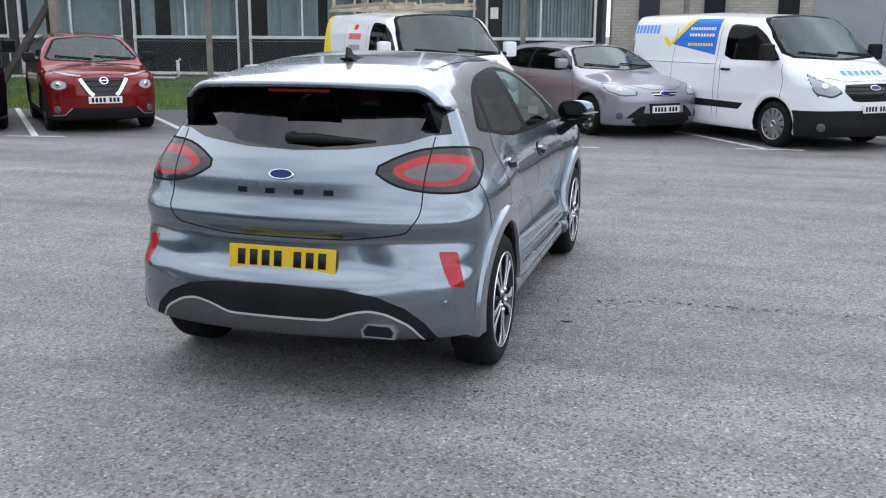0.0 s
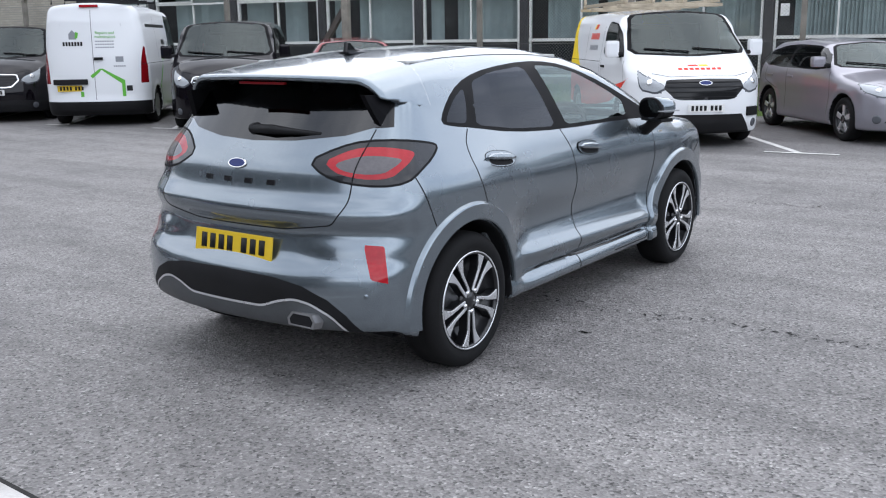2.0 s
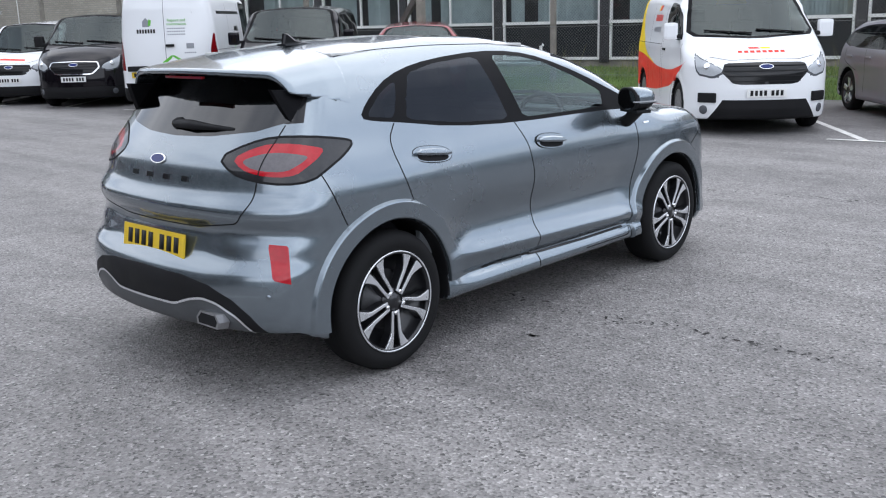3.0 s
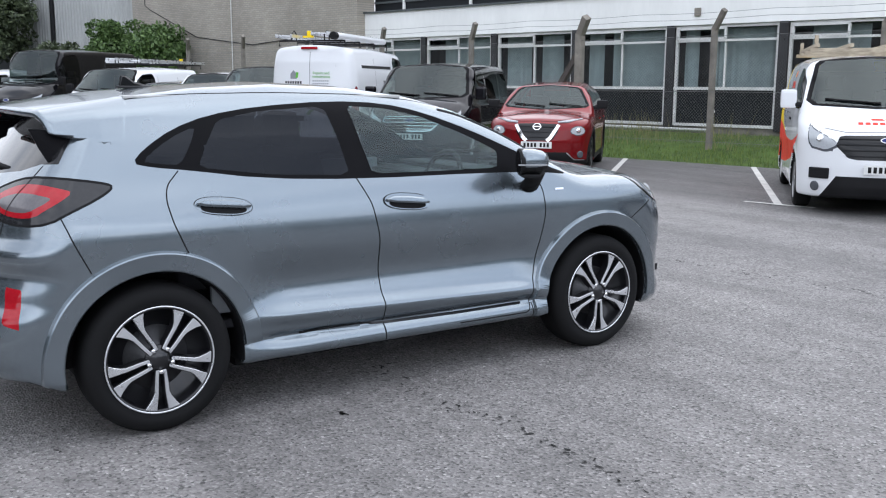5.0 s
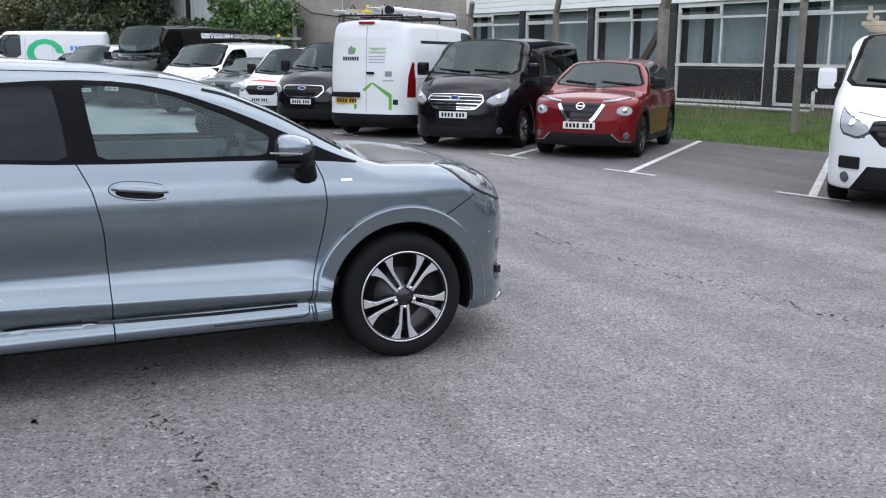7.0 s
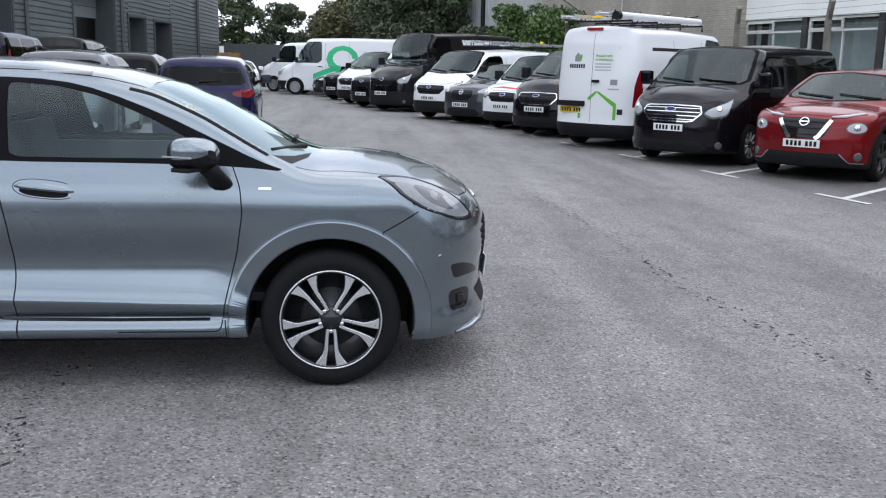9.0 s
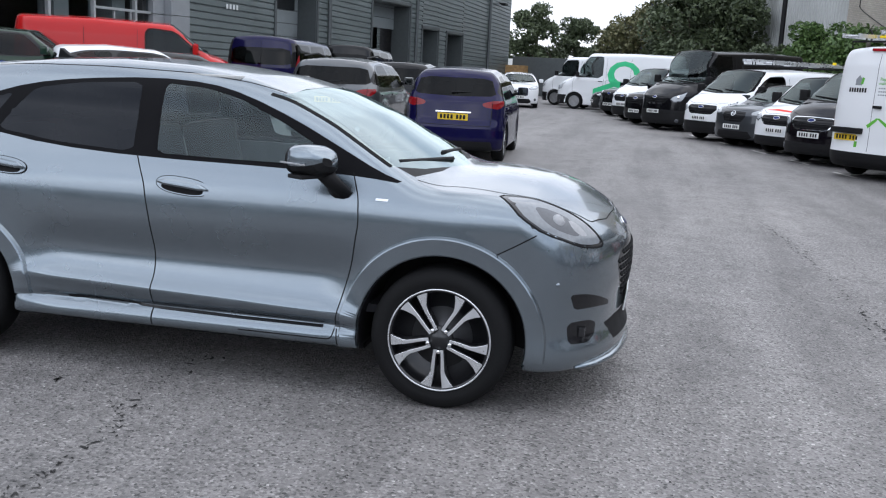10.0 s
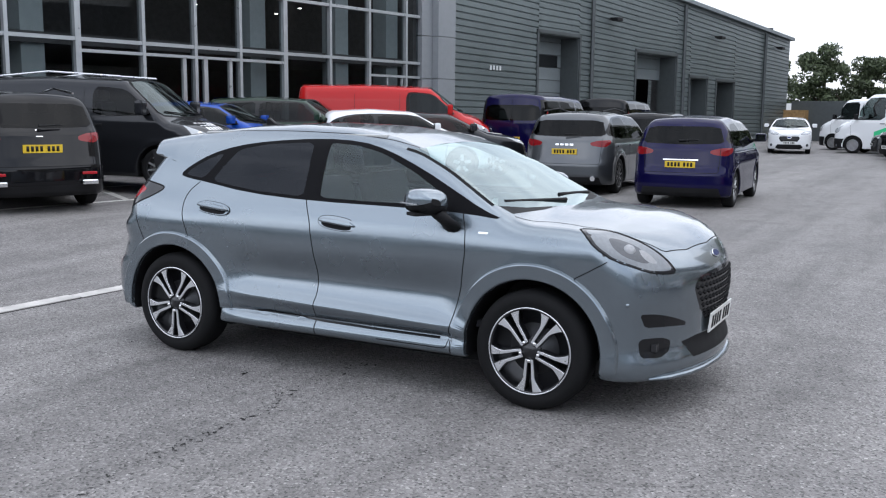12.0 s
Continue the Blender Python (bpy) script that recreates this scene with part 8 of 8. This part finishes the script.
for x in (-0.72, -0.2, 0.3, 0.72):
    piece("rack_rail", block(0.06, 2.9, 0.05, x, -0.1, 0.06, 0.01), WOOD, rk)
for y in (-1.5, -0.7, 0.2, 1.1, 1.3):
    piece("rack_bar", block(1.6, 0.05, 0.05, 0, y, 0.0, 0.01), WOOD, rk)
for x in (-0.72, 0.72):
    for y in (-1.5, 1.1):
        piece("rack_post", block(0.05, 0.05, 0.18, x, y, 0.05, 0.008), WOOD, rk)
b, s = spec_of(wb=2.648, ro=0.82, fo=0.89, half=0.91, high=1.48, belt=1.0, cowl=(2.35, 1.0), nose=0.80, rf=1.52, rr=-0.38, hub=0.32, tum=0.23, lamp_z=0.74, grille=(0.66, 0.72, 0.26), slats=1, slat=CHROME, plate_z=0.46, cell=0.026, wheel="five", badge_z=0.70,
               cuts=[("mid_grille", "front", [(-0.30, 0.55), (0.30, 0.55), (0.27, 0.33), (-0.27, 0.33)], lambda m: m[:, 1] > 3.0, TRIM),
                     ("2corner_grille", "fcorner", plan_poly([(0.36, 3.50, 0.52), (0.44, 3.48, 0.50), (0.66, 3.40, 0.33), (0.40, 3.50, 0.33)], "fcorner"), None, TRIM)])
vehicle("hatchback_car", "silver-lilac hatchback with swept headlamps", "car", (1.16, 11.0), -50, b, s, "lilac")
B = DECAL["blue"]
b, s = custom(cell=0.028, low=0.56, cuts=[("2rubbing_strip", "side", [(0.45, 0.50), (2.2, 0.50), (2.3, 0.60), (0.45, 0.62)], None, TRIM), ("2blue_field", "side", [(1.55, 1.86), (0.95, 1.86), (0.45, 1.45), (1.55, 1.30)], None, B),
                                          ("2yellow_tick", "side", [(0.95, 1.86), (0.80, 1.84), (0.38, 1.47), (0.25, 1.58), (0.18, 1.54), (0.36, 1.40), (0.45, 1.45)], None, Y)])
hire, on = vehicle("hire_van", "white hire van with blue and yellow side panel", "van", (4.10, 10.19), -50, b, s, "white")
bars(b, "side", -0.65, 0.05, 1.62, 0.14, DECAL["paleblue"], hire, 7, 1)
for i, (z, n) in enumerate(((1.70, 10), (1.60, 9), (1.45, 10))):
    bars(b, "side", 0.85 + 0.0 * i, 1.48, z - 0.02, 0.045, DECAL["white"] if i < 2 else Y, hire, n, 1)
bars(b, "front", -0.4, 0.4, 1.06, 0.06, DECAL["paleblue"], hire, 7)
b, s = custom(wb=3.75, ro=1.05, fo=1.0, half=1.03, high=2.70, belt=1.42, cowl=(4.0, 1.42), nose=1.12, rf=3.15, rr=-0.9, lamp_z=1.05, low=0.62, grille=(0.80, 1.06, 0.50), pillar=2.45, hub=0.36, cell=0.05)
vehicle("large_van", "tall white van beside the hire van", "van", (7.6, 11.6), -60, b, s, "white")
b, s = custom(wb=3.75, ro=1.15, fo=1.0, high=2.75, half=1.02, belt=1.40, cowl=(4.05, 1.42), nose=1.12, rf=3.2, pillar=2.4, low=0.62, lamp_z=1.05, grille=(0.80, 1.06, 0.50), hub=0.36, cell=0.05)
vehicle("large_van", "tall silver-grey van parked beyond the hire van", "van", (7.15, 10.6), -60, b, s, "palesilver")

# ---- cars in front of the showroom and the workshop ----
b, s = spec_of(wb=2.49, ro=0.73, fo=0.85, half=0.875, high=1.60, belt=1.05, cowl=(2.45, 1.05), nose=0.86, rf=1.7, rr=-0.42, hub=0.32, by_rear=True, tint=True, tail_z=0.98, rear_plate_z=0.76, cell=0.028, wheel="ten", tail=0.12)
bm, on = vehicle("compact_mpv", "deep blue compact mpv seen from behind", "car", (-10.85, 0.28), 183, b, s, "navy", "cars by the workshop")
piece("chrome_strip", ribbon(b, [(-0.3, 0.84), (0.3, 0.84)], "rear", 0.02, 0.006), CHROME, bm)
piece("rear_wiper", tube([(-0.05, -0.60, 1.17), (0.28, -0.56, 1.18)], [0.018, 0.008], 6), TRIM, bm)
b, s = spec_of(wb=2.71, ro=0.98, fo=0.92, half=0.94, high=1.67, belt=1.10, cowl=(2.45, 1.12), nose=0.95, rf=1.72, rr=-0.58, hub=0.36, by_rear=True, tint=True, tail_z=1.02, rear_plate_z=0.86, cell=0.028, wheel="ten", bright="dark", tail=0.2)
greysuv, on = vehicle("suv_car", "grey suv with dark wheels seen from behind", "car", (-12.35, -2.45), 184, b, s, "silver", "cars by the workshop")
bars(b, "rear", -0.2, 0.2, 0.98, 0.035, CHROME, greysuv, 4)
piece("rear_wiper", tube([(-0.02, -0.83, 1.20), (0.3, -0.79, 1.21)], [0.018, 0.008], 6), TRIM, greysuv)
for s_ in (0.62, -0.62):
    piece("roof_rail", tube([(s_, -0.4, 1.66), (s_, 0.6, 1.72), (s_, 1.5, 1.64)], 0.016, 6), TRIM, greysuv)
    piece("exhaust_tip", tube([(s_, -1.0, 0.34), (s_, -0.85, 0.34)], 0.05, 12), CHROME, greysuv)
b, s = spec_of(wb=2.72, ro=0.92, fo=0.95, half=0.94, high=1.66, belt=1.08, cowl=(2.45, 1.1), nose=0.92, rf=1.72, rr=-0.5, hub=0.355, by_rear=True, tint=True, tail_z=1.0, rear_plate_z=0.86, cell=0.03, wheel="ten", tail=0.2)
blacksuv, on = vehicle("suv_car", "black suv with chrome exhaust trims, rear towards the lane", "car", (-3.25, -6.35), 247, b, s, "black", "cars at the showroom")
bars(b, "rear", -0.06, 0.06, 1.02, 0.10, CHROME, blacksuv, 1)
piece("rear_wiper", tube([(-0.02, -0.78, 1.17), (0.3, -0.74, 1.18)], [0.018, 0.008], 6), TRIM, blacksuv)
for s_ in (0.60, -0.60):
    piece("exhaust_trim", block(0.22, 0.05, 0.07, s_, -0.90, 0.36, 0.02), CHROME, blacksuv)
    piece("reflector", block(0.20, 0.03, 0.04, s_, -0.89, 0.50, 0.01), RED_LENS, blacksuv)
    piece("roof_rail", tube([(s_, -0.3, 1.62), (s_, 0.6, 1.70), (s_, 1.5, 1.62)], 0.016, 6), CHROME, blacksuv)
b, s = spec_of(wb=2.66, ro=0.88, fo=0.88, half=0.905, high=1.85, belt=1.16, cowl=(2.80, 1.13), nose=0.95, rf=2.02, rr=-0.72, van=True, tum=0.12, lamp="van", lamp_z=0.90, low=0.0, pillar=1.45, plate_z=0.5, grille=(0.66, 0.88, 0.48), wheel="ten", cell=0.03,
               mirror_paint=True)
cn, on = vehicle("small_van", "dark grey small van with price writing on the bonnet", "van", (-7.0, -6.35), 108, b, s, "darkgrey", "cars at the showroom")
for x in (-0.62, 0.62):
    piece("roof_rail", tube([(x, -0.6, 1.80), (x, 0.6, 1.90), (x, 1.9, 1.82)], 0.018, 6), ALLOY, cn)
bars(b, "front", -0.45, 0.05, 1.02, 0.05, DECAL["white"], cn, 5)
bars(b, "front", -0.40, 0.10, 0.955, 0.05, DECAL["white"], cn, 5)
b, s = spec_of(wb=2.5, ro=0.75, fo=0.80, half=0.87, high=1.47, belt=0.98, cowl=(2.30, 1.0), nose=0.84, rf=1.5, rr=-0.35, hub=0.31, cell=0.034)
vehicle("hatchback_car", "bright blue hatchback nose towards the lane", "car", (-9.75, -6.6), 110, b, s, "blue", "cars at the showroom")
b, s = spec_of(wb=2.7, ro=0.9, fo=0.88, half=0.92, high=1.60, belt=1.04, cowl=(2.42, 1.06), nose=0.9, rf=1.7, rr=-0.5, hub=0.34, cell=0.034)
vehicle("suv_car", "dark green suv nose towards the lane", "car", (-12.4, -6.35), 112, b, s, "green", "cars at the showroom")
b, s = custom(cell=0.034, mirror_paint=True)
vehicle("panel_van", "bright red panel van in front of the showroom", "van", (-16.3, -5.9), 118, b, s, "vanred", "cars at the showroom")
b, s = spec_of(wb=2.5, ro=0.7, fo=0.80, half=0.87, high=1.46, belt=0.96, cowl=(2.30, 0.98), nose=0.82, rf=1.5, rr=-0.35, hub=0.31, cell=0.034)
vehicle("hatchback_car", "white and red hatchback with painted bonnet", "car", (-13.7, -4.7), 128, b, s, "white", "cars at the showroom")
b, s = spec_of(wb=2.5, ro=0.7, fo=0.80, half=0.87, high=1.43, belt=0.96, cowl=(2.30, 0.98), nose=0.82, rf=1.5, rr=-0.35, hub=0.31, cell=0.034)
hd, on = vehicle("hatchback_car", "dark hatchback with white writing on its bonnet", "car", (-14.7, -4.35), 128, b, s, "darkgrey", "cars at the showroom")
bars(b, "front", -0.4, 0.3, 0.93, 0.05, DECAL["white"], hd, 6)
b, s = custom(side_glass=True, rear_glass=True, tint=True, low=0.0, wheel="ten", cell=0.034, by_rear=True, mirror_paint=True)
vehicle("passenger_van", "violet-blue passenger van beside the workshop wall", "van", (-17.0, -5.75), 184, b, s, "navy", "cars by the workshop")
b, s = custom(side_glass=True, rear_glass=True, tint=True, low=0.0, wheel="ten", cell=0.04, by_rear=True)
vehicle("passenger_van", "black passenger van beside the workshop wall", "van", (-24.5, -6.0), 184, b, s, "black", "cars by the workshop")
b, s = spec_of(wb=2.7, ro=0.95, fo=0.9, half=0.93, high=1.68, belt=1.08, cowl=(2.42, 1.08), nose=0.92, rf=1.7, rr=-0.6, hub=0.35, by_rear=True, tint=True, cell=0.036)
vehicle("suv_car", "black suv behind the grey one", "car", (-18.0, -2.6), 184, b, s, "black", "cars by the workshop")
b, s = spec_of(wb=2.588, ro=0.79, fo=0.84, half=0.89, high=1.53, belt=1.05, cowl=(2.42, 1.06), nose=0.9, rf=1.65, rr=-0.45, hub=0.335, cell=0.04, wheel="ten", lamp_z=0.88, grille=(0.50, 0.74, 0.42))
vehicle("crossover_car", "white crossover driving lane end, nose to the yard", "car", (-36.8, -1.95), 8, b, s, "white", "cars by the workshop")
